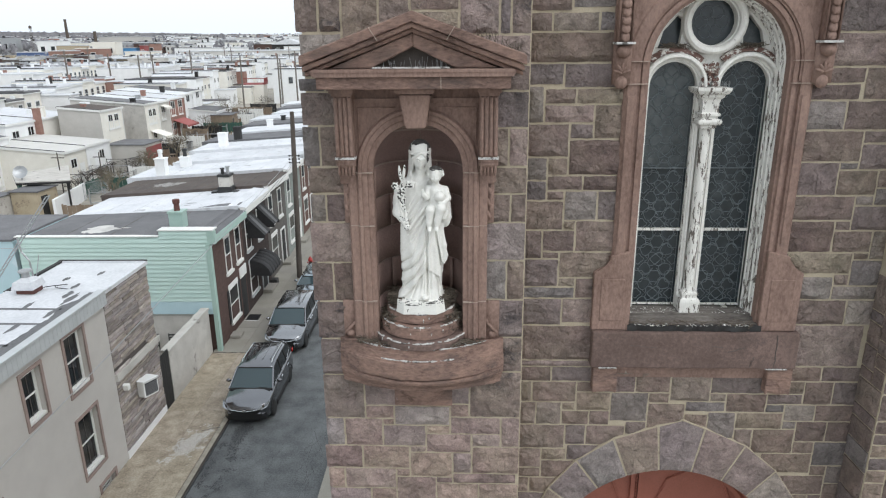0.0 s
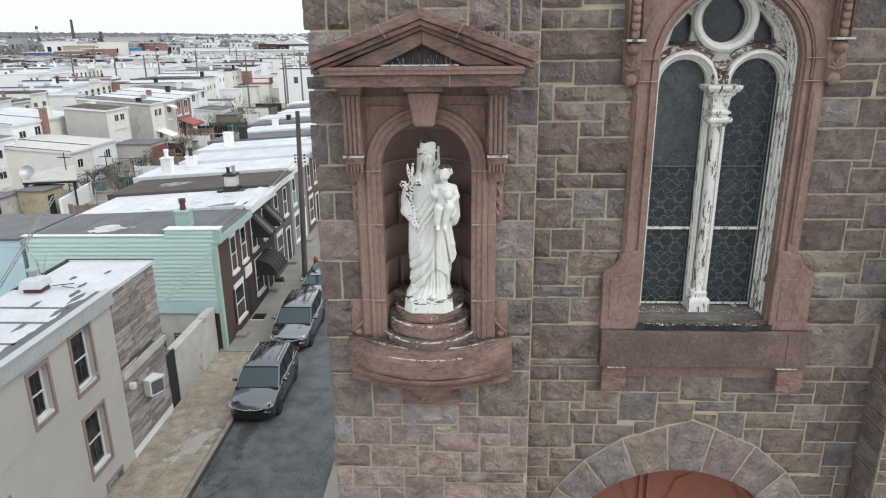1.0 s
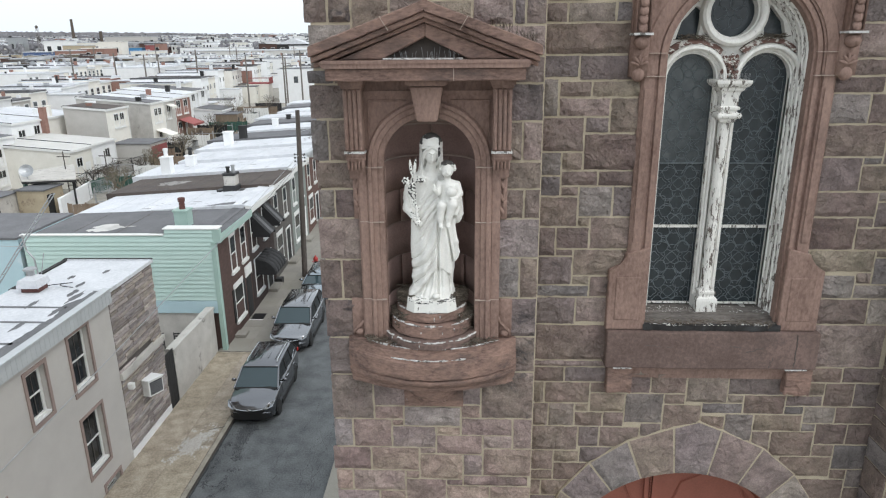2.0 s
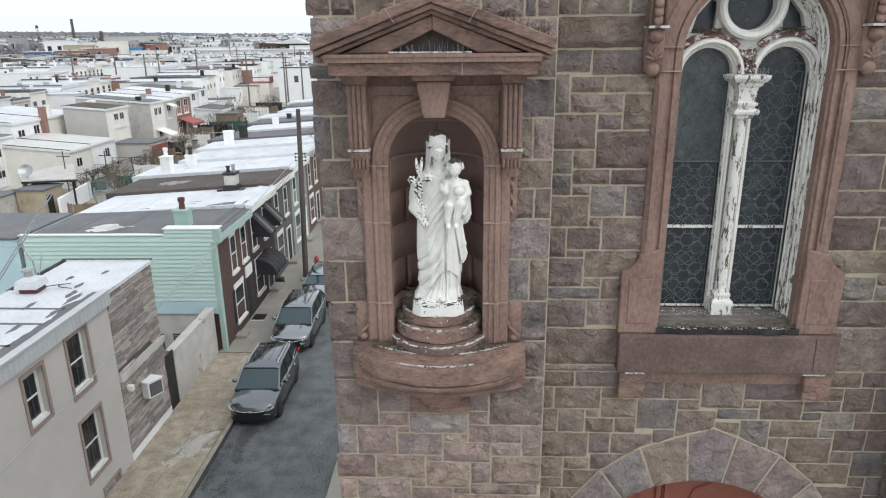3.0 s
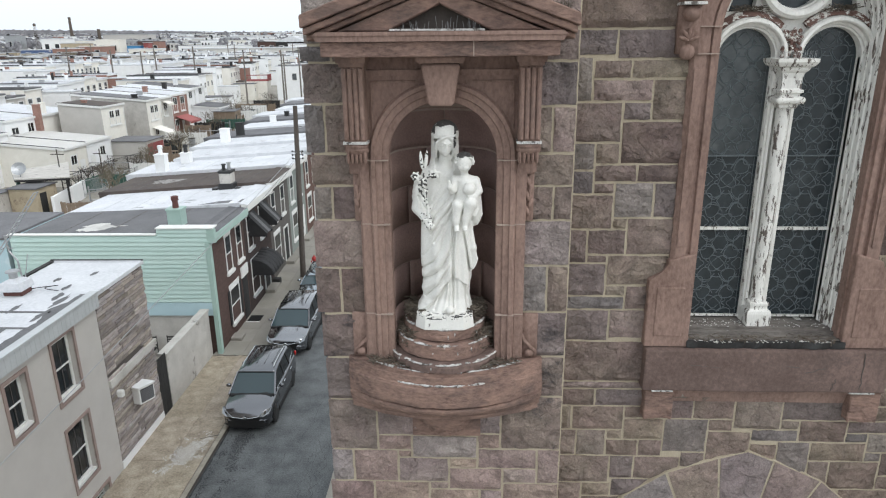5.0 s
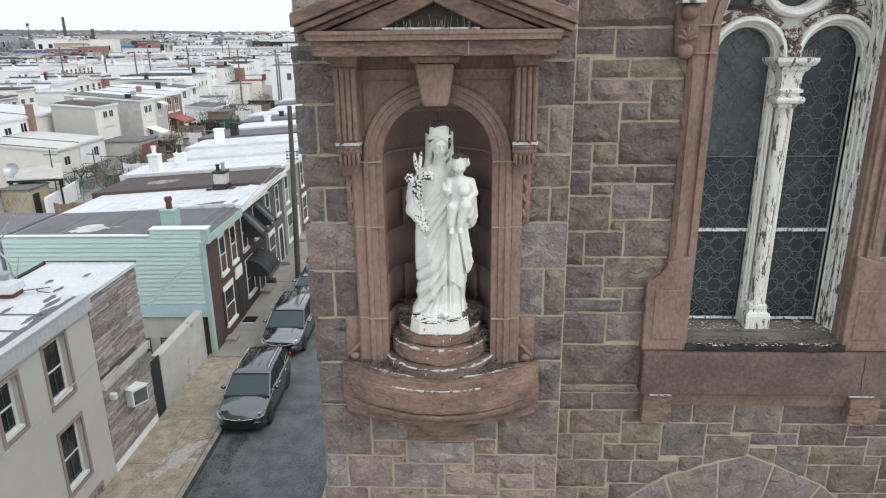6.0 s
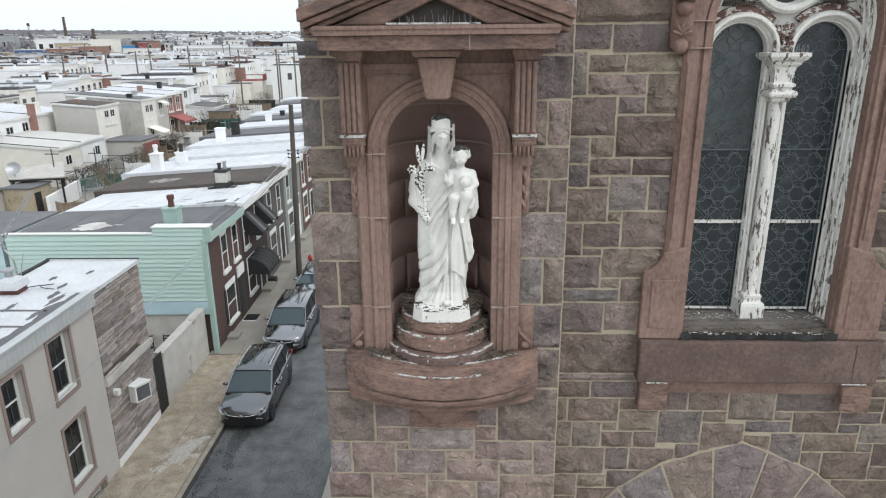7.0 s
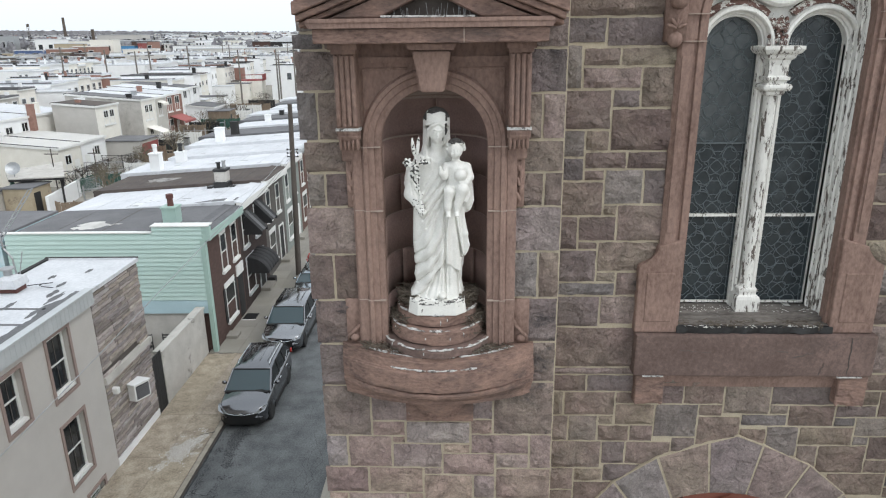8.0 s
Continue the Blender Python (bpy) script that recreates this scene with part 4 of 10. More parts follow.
# raking mouldings of the pediment
AZ, RX = 14.17, 1.11
for s in (-1, 1):
    bm = bmesh.new()
    for lo, hi, dep, end in ((0.0, 0.10, 0.56, 0.0), (-0.055, 0.0, 0.525, 0.02), (-0.10, -0.055, 0.47, 0.03)):
        tip, foot = AZ - 0.10, 13.66
        prism(bm, [(CX, tip + lo), (CX, tip + hi), (CX + s * (RX - end), foot + hi), (CX + s * (RX - end), foot + lo)], -dep, 0.02)
    bmesh.ops.recalc_face_normals(bm, faces=bm.faces[:])
    bmesh.ops.bevel(bm, geom=[e for e in bm.edges if e.calc_length() > 0.3], offset=0.008, segments=1, affect="EDGES")
    bmesh.ops.subdivide_edges(bm, edges=[e for e in bm.edges if e.calc_length() > 0.3], cuts=14)
    roughen(bm, 0.007, 9, s)
    part("raking_cornice", bm, BROWN_WORN, niche, "sloping moulded cornice, chipped and stained")
    bm = bmesh.new()
    prism(bm, [(CX, 13.84), (CX, 13.97), (CX + s * 0.84, 13.635), (CX + s * 0.42, 13.635)], -0.44, 0.0)
    bmesh.ops.bevel(bm, geom=bm.edges[:], offset=0.01, segments=1, affect="EDGES")
    part("raking_frieze", bm, BROWN_WORN, niche)
    at, slope = 0.36, math.degrees(math.atan2(0.41, RX))
    bm = bmesh.new()
    bmesh.ops.transform(bm, matrix=pose(CX + s * at, 0, 14.07 - 0.41 * at / RX, 0, s * (slope + 12), 0), verts=box(bm, -0.0035, 0.0035, -0.566, -0.50, -0.045, 0.102))
    part("bed_joint", bm, JOINT, niche)
bm = bmesh.new()
prism(bm, [(CX - 0.44, 13.63), (CX + 0.44, 13.63), (CX, 13.87)], -0.30, 0.0)
part("tympanum", bm, GROUT, niche, "dark recessed tympanum")
bm = boxes((CX - 0.40, CX + 0.36, -0.50, -0.46, 13.632, 13.648))
roughen(bm, 0.01, 9)
part("bird_lime_line", bm, DROPS, niche, "white streak of bird lime")
bm = bmesh.new()
rnd = random.Random(4)
for k in range(26):
    x = CX + rnd.uniform(-0.33, 0.33)
    tube(bm, [(x, -0.42, 13.64), (x + rnd.uniform(-0.02, 0.02), -0.43, 13.64 + rnd.uniform(0.05, 0.11))], 0.0016, 4)
tagged(part("bird_spikes", bm, STEEL, niche, "thin wire bird spikes"), kind="stuff")

bm = bmesh.new()
for k in range(60):
    x = CX + 0.62 + 0.45 * rnd.random()
    z = AZ - 0.415 * (x - CX) / RX + 0.005
    tube(bm, [(x, -0.05 - 0.3 * rnd.random(), z), (x + rnd.uniform(-0.03, 0.03), -0.2, z + rnd.uniform(0.04, 0.10))], 0.0022, 4)
part("bird_wire", bm, TWIGS, niche, "tangle of wire and twigs on the sloping cornice")
# bowed ledge and corbel
def bowed(z_list, x_half, bow, cx=CX):
    """A ledge whose front bows outward: rows of (z, scale)."""
    bm = bmesh.new()
    n = 44
    rings = []
    for z, k in z_list:
        row = []
        for i in range(n + 1):
            u = -1 + 2 * i / n
            y = -(0.06 + (bow - 0.06) * max(0, 1 - u * u)) if abs(u) < 0.985 else -0.06
            row.append(bm.verts.new((cx + u * x_half * (0.94 + 0.06 * k), y * k, z)))
        row += [bm.verts.new((cx + x_half * (0.94 + 0.06 * k), 0.05, z)), bm.verts.new((cx - x_half * (0.94 + 0.06 * k), 0.05, z))]
        rings.append(row)
    k = len(rings[0])
    for p, q in zip(rings, rings[1:]):
        for i in range(k):
            bm.faces.new((p[i], p[(i + 1) % k], q[(i + 1) % k], q[i]))
    bm.faces.new(rings[0]), bm.faces.new(rings[-1][::-1])
    for v in bm.verts:
        if v.co.y < 0:
            v.co += 0.012 * noise.noise_vector(v.co * 9) * (1 if noise.noise(v.co * 2.5) > 0 else 0.4)
    return bm


part("ledge", bowed([(9.985, 0.66), (10.025, 0.67), (10.03, 0.70), (10.06, 0.76), (10.10, 0.86), (10.115, 0.90), (10.12, 0.95), (10.15, 0.97), (10.175, 0.965), (10.18, 0.91), (10.195, 0.91), (10.20, 0.985), (10.24, 1.0), (10.37, 1.0), (10.395, 0.985), (10.40, 0.94), (10.415, 0.93), (10.42, 0.90), (10.50, 0.89), (10.505, 0.86), (10.54, 0.86)], 0.97, 0.47), BROWN_WORN, niche, "bowed moulded ledge, stained and chipped")
bm = bmesh.new()
lathe(bm, [(0.05, 9.66), (0.15, 9.68), (0.23, 9.75), (0.29, 9.85), (0.31, 9.93), (0.36, 10.0), (0.37, 10.06)], CX + 0.01, 0.02, 180, 360, 24, sx=1.0, sy=0.78)
box(bm, CX - 0.34, CX + 0.36, -0.05, 0.0, 9.64, 10.03)
rnd = random.Random(2)
for k in range(60):
    a = radians(195 + 150 * rnd.random())
    lift = 0.10 * abs(math.cos(a)) + rnd.uniform(-0.035, 0.035)
    q = 0.20 + 0.55 * max(0, lift)
    ball(bm, (CX + 0.01 + q * math.cos(a), 0.01 + 0.78 * q * math.sin(a), 9.72 + lift), (0.026, 0.018, 0.022), 8)
part("corbel", bm, BROWN_WORN, niche, "rounded corbel with a carved leaf band")

# droppings and twigs along the steps
for z, r, hw in ((10.545, 0.39, 0.83), (10.424, 0.435, 0.86)):
    bm = bmesh.new()
    rnd = random.Random(int(z * 100))
    for a0, a1 in ((-0.9, -0.58), (-0.55, -0.12), (-0.10, 0.22), (0.27, 0.55), (0.60, 0.92)):
        us = [a0 + (a1 - a0) * i / 16 for i in range(17)]
        tube(bm, [(CX + u * hw, -(0.06 + (r - 0.06) * (1 - u * u)) + rnd.uniform(-0.005, 0.005), z) for u in us], [0.002] + [max(0.003, 0.009 + 0.012 * noise.noise(Vector((u * 9, z * 7, 0)))) for u in us[1:-1]] + [0.002], 6)
    for i in range(110):
        u = rnd.uniform(-0.9, 0.9)
        ball(bm, (CX + u * hw, -(0.06 + (r - 0.06) * (1 - u * u)) + rnd.uniform(0.0, 0.09), z - 0.002), (rnd.uniform(0.005, 0.014), rnd.uniform(0.004, 0.009), 0.005), 6)
    tagged(part("bird_lime", bm, DROPS, niche, "crust of bird lime"), kind="stuff")

pedestal = thing("statue_pedestal", "three-tiered round brownstone pedestal streaked with bird lime", "pedestal")
for r, z0, z1 in ((0.56, 10.54, 10.64), (0.475, 10.64, 10.80), (0.405, 10.80, 10.935)):
    bm = bmesh.new()
    lathe(bm, [(r - 0.03, z0), (r, z0 + 0.015), (r, z1 - 0.03), (r - 0.015, z1 - 0.008), (r - 0.03, z1)], CX, 0.13, 0, 360, 40)
    bmesh.ops.subdivide_edges(bm, edges=[e for e in bm.edges if e.calc_length() > 0.06], cuts=2)
    roughen(bm, 0.016, 7, r)
    part("tier", bm, BROWN_WORN if z0 > 10.6 else SLABSTONE, pedestal)
    bm = bmesh.new()
    rnd = random.Random(int(r * 100))
    for i in range(150):
        a = radians(185 + 170 * i / 150)
        if noise.noise(Vector((i * 0.11, r * 9, 0))) < 0.02:
            continue
        q = r - rnd.uniform(0.008, 0.03)
        ball(bm, (CX + q * math.cos(a), 0.13 + q * math.sin(a), z1 - 0.002), (rnd.uniform(0.008, 0.018), rnd.uniform(0.006, 0.012), rnd.uniform(0.004, 0.008)), 6)
    for b0 in (198, 232, 262, 300, 326):
        aa = [radians(b0 + (rnd.uniform(16, 30)) * i / 9) for i in range(10)]
        tube(bm, [(CX + (r - 0.008) * math.cos(a), 0.13 + (r - 0.008) * math.sin(a), z1 - 0.006) for a in aa], [0.002, 0.006, 0.009, 0.010, 0.008, 0.009, 0.007, 0.008, 0.005, 0.002], 6)
    for i in range(5):
        a = radians(rnd.uniform(200, 340))
        ball(bm, (CX + (r + 0.001) * math.cos(a), 0.13 + (r + 0.001) * math.sin(a), z1 - rnd.uniform(0.03, 0.09)), (0.006, 0.006, rnd.uniform(0.01, 0.03)), 6)
    tagged(part("bird_lime", bm, DROPS, pedestal, "crust of bird lime"), kind="stuff")


def twig_heap(name, label, spread, count, seed):
    rnd = random.Random(seed)
    bm = bmesh.new()
    for k in range(count):
        x, y, z = spread(rnd)
        a, e, ln = rnd.uniform(0, 6.28), rnd.uniform(-0.3, 0.5), rnd.uniform(0.05, 0.14)
        d = Vector((math.cos(a) * math.cos(e), math.sin(a) * math.cos(e), math.sin(e))) * ln
        tube(bm, [Vector((x, y, z)) - d / 2, Vector((x, y, z)) + d / 2], rnd.uniform(0.0028, 0.0055), 4)
    return tagged(part(name, bm, TWIGS), label, "debris", kind="stuff")


def round_base(rnd):
    a = radians(rnd.choice((rnd.uniform(150, 232), rnd.uniform(308, 390))))
    r = rnd.uniform(0.27, 0.47)
    return CX + r * math.cos(a), 0.10 + r * math.sin(a) * 0.85, (10.95 + rnd.uniform(0, 0.14)) if r < 0.38 else 10.68 + rnd.uniform(0, 0.2)


def ledge_base(rnd):
    u = rnd.uniform(-0.72, 0.72)
    return CX + u, -0.02 - 0.24 * (1 - u * u) + rnd.uniform(-0.08, 0.06), 10.56 + rnd.uniform(0, 0.03)


twig_heap("nest_twigs", "dry nest twigs heaped behind the pedestal", round_base, 1300, 5)
twig_heap("nest_twigs", "dry twigs strewn on the niche ledge", ledge_base, 260, 6)


# ---- the statue ----
class Carving:
    """A solid modelled as a distance field: parts are blended together, then skinned as one mesh."""

    def __init__(self, low, high, step):
        self.low, self.step = np.array(low), step
        self.axes = [np.arange(a, b, step) for a, b in zip(low, high)]
        self.field = np.full([len(a) for a in self.axes], 0.5)

    def blend(self, low, high, shape, k=0.01, cut=False):
        """Adds (or cuts away) shape(x, y, z) inside a box, with a soft seam of width k."""
        sl = tuple(slice(max(0, np.searchsorted(a, p - 0.05)), np.searchsorted(a, q + 0.05)) for a, p, q in zip(self.axes, low, high))
        x, y, z = np.meshgrid(*[a[s] for a, s in zip(self.axes, sl)], indexing="ij")
        d, old = shape(x, y, z), self.field[sl]
        if cut:
            d, old = d, -old
        h = np.clip(0.5 + 0.5 * (old - d) / k, 0, 1)
        out = old * (1 - h) + d * h - k * h * (1 - h)
        self.field[sl] = -out if cut else out

    def rod(self, pts, rs, k=0.01, cut=False):
        for p, q, r0, r1 in zip(pts, pts[1:], rs, rs[1:]):
            p, q = np.array(p, float), np.array(q, float)
            v, big = q - p, max(r0, r1)

            def shape(x, y, z):
                t = np.clip(((x - p[0]) * v[0] + (y - p[1]) * v[1] + (z - p[2]) * v[2]) / (v @ v), 0, 1)
                return np.sqrt((x - p[0] - t * v[0]) ** 2 + (y - p[1] - t * v[1]) ** 2 + (z - p[2] - t * v[2]) ** 2) - r0 - t * (r1 - r0)
            self.blend(np.minimum(p, q) - big, np.maximum(p, q) + big, shape, k, cut)

    def egg(self, c, r, k=0.01, turn=None, cut=False):
        """An ellipsoid with radii r about c, turned by a rotation matrix."""
        r = np.array(r, float)
        m = np.array(turn.to_3x3()) if turn else np.eye(3)

        def shape(x, y, z):
            d = (x - c[0], y - c[1], z - c[2])
            u = [(m[0][i] * d[0] + m[1][i] * d[1] + m[2][i] * d[2]) / r[i] for i in range(3)]
            return (np.sqrt(u[0] ** 2 + u[1] ** 2 + u[2] ** 2) - 1) * r.min()
        big = r.max()
        self.blend(np.array(c) - big, np.array(c) + big, shape, k, cut)

    def skin(self):
        """Vertices and quads of the surface where the field is nought."""
        f = self.field
        shape = [n - 1 for n in f.shape]
        total, count = np.zeros(shape + [3]), np.zeros(shape)
        corner = lambda c: f[tuple(slice(o, n + o) for o, n in zip(c, shape))]
        for axis in range(3):
            for o1 in (0, 1):
                for o2 in (0, 1):
                    a = [o1, o2]
                    a.insert(axis, 0)
                    b = list(a)
                    b[axis] = 1
                    fa, fb = corner(a), corner(b)
                    hit = (fa < 0) != (fb < 0)
                    t = np.where(hit, fa / np.where(hit, fa - fb, 1), 0)
                    for i in range(3):
                        total[..., i] += np.where(hit, a[i] + (t if i == axis else 0), 0)
                    count += hit
        live = count > 0
        index = np.full(shape, -1)
        index[live] = np.arange(live.sum())
        verts = self.low + self.step * (np.argwhere(live) + total[live] / count[live][:, None])
        quads = []
        for axis in range(3):
            a = f[tuple(slice(0, -1) if i == axis else slice(1, -1) for i in range(3))]
            b = f[tuple(slice(1, None) if i == axis else slice(1, -1) for i in range(3))]
            for flip in (False, True):
                at = np.argwhere(((a < 0) & (b >= 0)) if not flip else ((a >= 0) & (b < 0)))
                u, v = [i for i in range(3) if i != axis]
                cells = []
                for du, dv in ((0, 0), (1, 0), (1, 1), (0, 1)):
                    c = at.copy()
                    c[:, u] += du
                    c[:, v] += dv
                    cells.append(index[c[:, 0], c[:, 1], c[:, 2]])
                q = np.stack(cells, 1)
                quads.append(q[:, ::-1] if flip != (axis == 1) else q)
        return verts, np.concatenate(quads)


def line_distance(x, z, line):
    best = np.full(x.shape, 9.0)
    for (ax, az), (bx, bz) in zip(line, line[1:]):
        dx, dz = bx - ax, bz - az
        t = np.clip(((x - ax) * dx + (z - az) * dz) / (dx * dx + dz * dz), 0, 1)
        best = np.minimum(best, np.hypot(x - ax - t * dx, z - az - t * dz))
    return best


def statue():
    """A robed mother with a child on her arm; x from the niche's axis, z from her feet."""
    Z0 = 11.08
    c = Carving((-0.36, -0.36, -0.19), (0.42, 0.25, 1.86), 0.0065)
    rnd = random.Random(9)
    # gown and cloak: height, left and right half-widths, half-depth, centre of depth
    prof = np.array(((-0.02, -0.262, 0.272, 0.225, 0.0), (0.04, -0.245, 0.258, 0.205, 0.0), (0.12, -0.196, 0.240, 0.175, 0.0), (0.30, -0.198, 0.248, 0.165, -0.005), (0.55, -0.207, 0.258, 0.165, -0.015),
                     (0.80, -0.196, 0.245, 0.16, -0.015), (1.0, -0.18, 0.215, 0.15, -0.005), (1.18, -0.195, 0.20, 0.14, 0.005), (1.30, -0.175, 0.18, 0.125, 0.015), (1.37, -0.13, 0.14, 0.10, 0.015), (1.43, -0.07, 0.08, 0.07, 0.0)))
    hem = np.array(((-0.30, -0.02), (-0.20, 0.02), (-0.139, 0.064), (-0.06, 0.17), (0.02, 0.285), (0.085, 0.363), (0.10, 0.36), (0.231, 0.25), (0.262, 0.284), (0.30, 0.36)))
    # carved lines of the drapery: path, width, depth (above nought: a ridge)
    drape = (
        (((0.115, 0.82), (0.10, 0.70), (-0.002, 0.456), (-0.10, 0.36), (-0.21, 0.31)), 0.011, -0.030), (((0.13, 0.78), (0.12, 0.66), (0.03, 0.44), (-0.07, 0.31), (-0.20, 0.22)), 0.024, 0.014),
        (((0.054, 0.90), (-0.03, 0.61), (-0.09, 0.50), (-0.20, 0.42)), 0.012, -0.018), (((0.09, 0.86), (0.03, 0.62), (-0.05, 0.48), (-0.18, 0.37)), 0.024, 0.014),
        (((0.085, 0.60), (0.055, 0.47), (-0.04, 0.28), (-0.17, 0.15)), 0.010, -0.024), (((0.075, 0.48), (0.03, 0.33), (-0.06, 0.20), (-0.16, 0.09)), 0.020, 0.012), (((0.0, 0.86), (-0.08, 0.68), (-0.19, 0.55)), 0.016, -0.010),
        (((0.093, 0.84), (0.088, 0.36)), 0.010, -0.040), (((0.115, 0.82), (0.118, 0.36)), 0.020, 0.016), (((0.185, 0.80), (0.215, 0.62), (0.245, 0.40)), 0.010, -0.026), (((0.205, 0.78), (0.24, 0.55), (0.262, 0.42)), 0.018, 0.012),
        (((0.155, 0.60), (0.165, 0.32)), 0.020, -0.006), (((0.10, 1.15), (-0.02, 1.01), (-0.13, 0.87)), 0.010, -0.018), (((0.11, 1.06), (0.0, 0.93), (-0.11, 0.77)), 0.010, -0.018), (((0.105, 1.11), (-0.01, 0.97), (-0.12, 0.82)), 0.018, 0.011),
        (((0.08, 1.22), (-0.03, 1.10), (-0.12, 0.97)), 0.010, -0.014), (((0.09, 0.98), (0.02, 0.86), (-0.08, 0.70)), 0.012, -0.014), (((0.03, 1.30), (-0.02, 1.20), (-0.09, 1.10)), 0.010, -0.010))
    pleat = ((((0.088, 0.37), (0.085, 0.0)), 0.012, -0.035), (((0.03, 0.34), (-0.02, 0.20), (-0.085, 0.03)), 0.012, -0.026), (((0.055, 0.35), (0.03, 0.16), (0.0, 0.02)), 0.013, 0.016), (((0.062, 0.30), (0.05, 0.14), (0.035, 0.0)), 0.008, -0.016),
             (((-0.06, 0.16), (-0.10, 0.08), (-0.16, 0.02)), 0.012, -0.016), (((0.15, 0.30), (0.155, 0.02)), 0.024, 0.014), (((0.205, 0.28), (0.215, 0.12), (0.225, 0.0)), 0.010, -0.018), (((0.118, 0.32), (0.118, 0.02)), 0.010, -0.008))

    def gown(x, y, z):
        xl, xr, b, cy = [np.interp(z, prof[:, 0], prof[:, i]) for i in (1, 2, 3, 4)]
        a, cx = (xr - xl) / 2, (xl + xr) / 2
        ang = np.arctan2(y - cy, x - cx)
        d = (np.sqrt(((x - cx) / a) ** 2 + ((y - cy) / b) ** 2) - 1) * np.minimum(a, b)
        return np.maximum(np.maximum(d - 0.006 * np.sin(9 * ang + 2 * z) * np.clip((1.2 - z) * 3, 0, 1), z - 1.43), -0.03 - z), np.clip(1.6 * (-np.sin(ang) + 0.2), 0, 1)

    def under(x, y, z):
        d, front = gown(x, y, z)
        for line, w, s in pleat:
            d = d - front * s * np.exp(-(line_distance(x, z, line) / w) ** 2)
        return d

    def cloak(x, y, z):
        d, front = gown(x, y, z)
        for line, w, s in drape:
            d = d - front * s * np.exp(-(line_distance(x, z, line) / w) ** 2)
        over = np.where(z < 1.0, 0.024, 0.024 * np.clip((1.25 - z) * 4, 0, 1))
        return np.maximum(d - over * front, (np.interp(x, hem[:, 0], hem[:, 1]) - z) * 0.6)
    box_lo, box_hi = (-0.3, -0.3, -0.03), (0.32, 0.25, 1.44)
    c.blend(box_lo, box_hi, under, 0.002)
    c.blend(box_lo, box_hi, cloak, 0.003)
    # the corner of the cloak that hangs at the side, and its fullness under the child
    c.rod([(0.235, -0.08, 0.86), (0.275, -0.09, 0.62), (0.272, -0.09, 0.42)], [0.03, 0.032, 0.008], 0.02)
    c.rod([(0.262, -0.09, 0.62), (0.315, -0.10, 0.515), (0.275, -0.10, 0.41)], [0.022, 0.008, 0.007], 0.012)
    c.egg((0.285, -0.095, 0.535), (0.030, 0.014, 0.10), 0.012, pose(0, 0, 0, 0, -6, 0))
    c.egg((0.295, -0.03, 0.97), (0.066, 0.085, 0.15), 0.03)
    c.rod([(0.345, -0.06, 1.06), (0.352, -0.07, 0.94), (0.315, -0.09, 0.85)], [0.010, 0.012, 0.008], 0.012)
    # arms of the mother
    c.rod([(-0.14, 0.0, 1.32), (-0.225, -0.03, 1.15), (-0.235, -0.07, 1.0), (-0.155, -0.195, 0.91)], [0.055, 0.056, 0.054, 0.033], 0.03)
    c.rod([(-0.255, 0.02, 1.25), (-0.272, 0.0, 1.09), (-0.262, -0.02, 0.94)], [0.018, 0.024, 0.008], 0.014)
    for s in (0, 1, 2):
        c.rod([(-0.262 + 0.03 * s, -0.05 - 0.03 * s, 1.16 - 0.02 * s), (-0.235 + 0.035 * s, -0.11 - 0.03 * s, 0.98)], [0.006, 0.007], 0.006, True)
    c.rod([(0.17, 0.0, 1.3), (0.285, -0.03, 1.09), (0.275, -0.12, 1.0), (0.295, -0.19, 1.01)], [0.055, 0.058, 0.05, 0.032], 0.025)
    c.egg((-0.142, -0.213, 0.905), (0.034, 0.03, 0.042), 0.012)
    for i in range(4):
        c.rod([(-0.172 + 0.008 * i, -0.228, 0.93 - 0.02 * i), (-0.12, -0.244, 0.922 - 0.02 * i)], [0.010, 0.008], 0.003)
    c.egg((0.306, -0.205, 1.02), (0.032, 0.026, 0.045), 0.012)
    for i in range(4):
        c.rod([(0.318 - 0.014 * i, -0.222, 1.02 - 0.004 * i), (0.300 - 0.014 * i, -0.235, 0.962 + 0.004 * i)], [0.0095, 0.008], 0.003)
    # neck, head and veil
    c.rod([(0.012, -0.02, 1.36), (0.02, -0.05, 1.53)], [0.062, 0.050], 0.025)

    def veil(x, y, z):
        top = (np.sqrt(((x - 0.018) / 0.125) ** 2 + ((y - 0.0) / 0.125) ** 2 + ((z - 1.67) / 0.13) ** 2) - 1) * 0.12
        wide = 0.122 + 0.10 * np.clip(1.46 - z, 0, 0.2) ** 1.0 * 2.4
        fall = (np.sqrt(((x - 0.016) / wide) ** 2 + ((y - 0.02) / (0.105 + 0.15 * np.clip(1.5 - z, 0, 0.2))) ** 2) - 1) * 0.11
        ang = np.arctan2(y, x)
        fall = np.maximum(fall - 0.007 * np.sin(13 * ang) * np.clip((1.66 - z) * 6, 0, 1), np.maximum(z - 1.67, 1.26 - z))
        return np.minimum(top, fall)
    c.blend((-0.24, -0.2, 1.26), (0.27, 0.2, 1.81), veil, 0.012)
    hollow = lambda x, y, z: np.maximum(np.maximum((np.sqrt(((x - 0.018) / 0.100) ** 2 + ((y + 0.10) / 0.13) ** 2) - 1) * 0.09, z - 1.652 + 1.3 * (x - 0.018) ** 2), 1.30 + 0.6 * np.abs(x - 0.018) - z)
    c.blend((-0.1, -0.26, 1.28), (0.13, 0.06, 1.67), hollow, 0.006, True)
    c.egg((0.005, -0.015, 1.27), (0.135, 0.105, 0.145), 0.03)
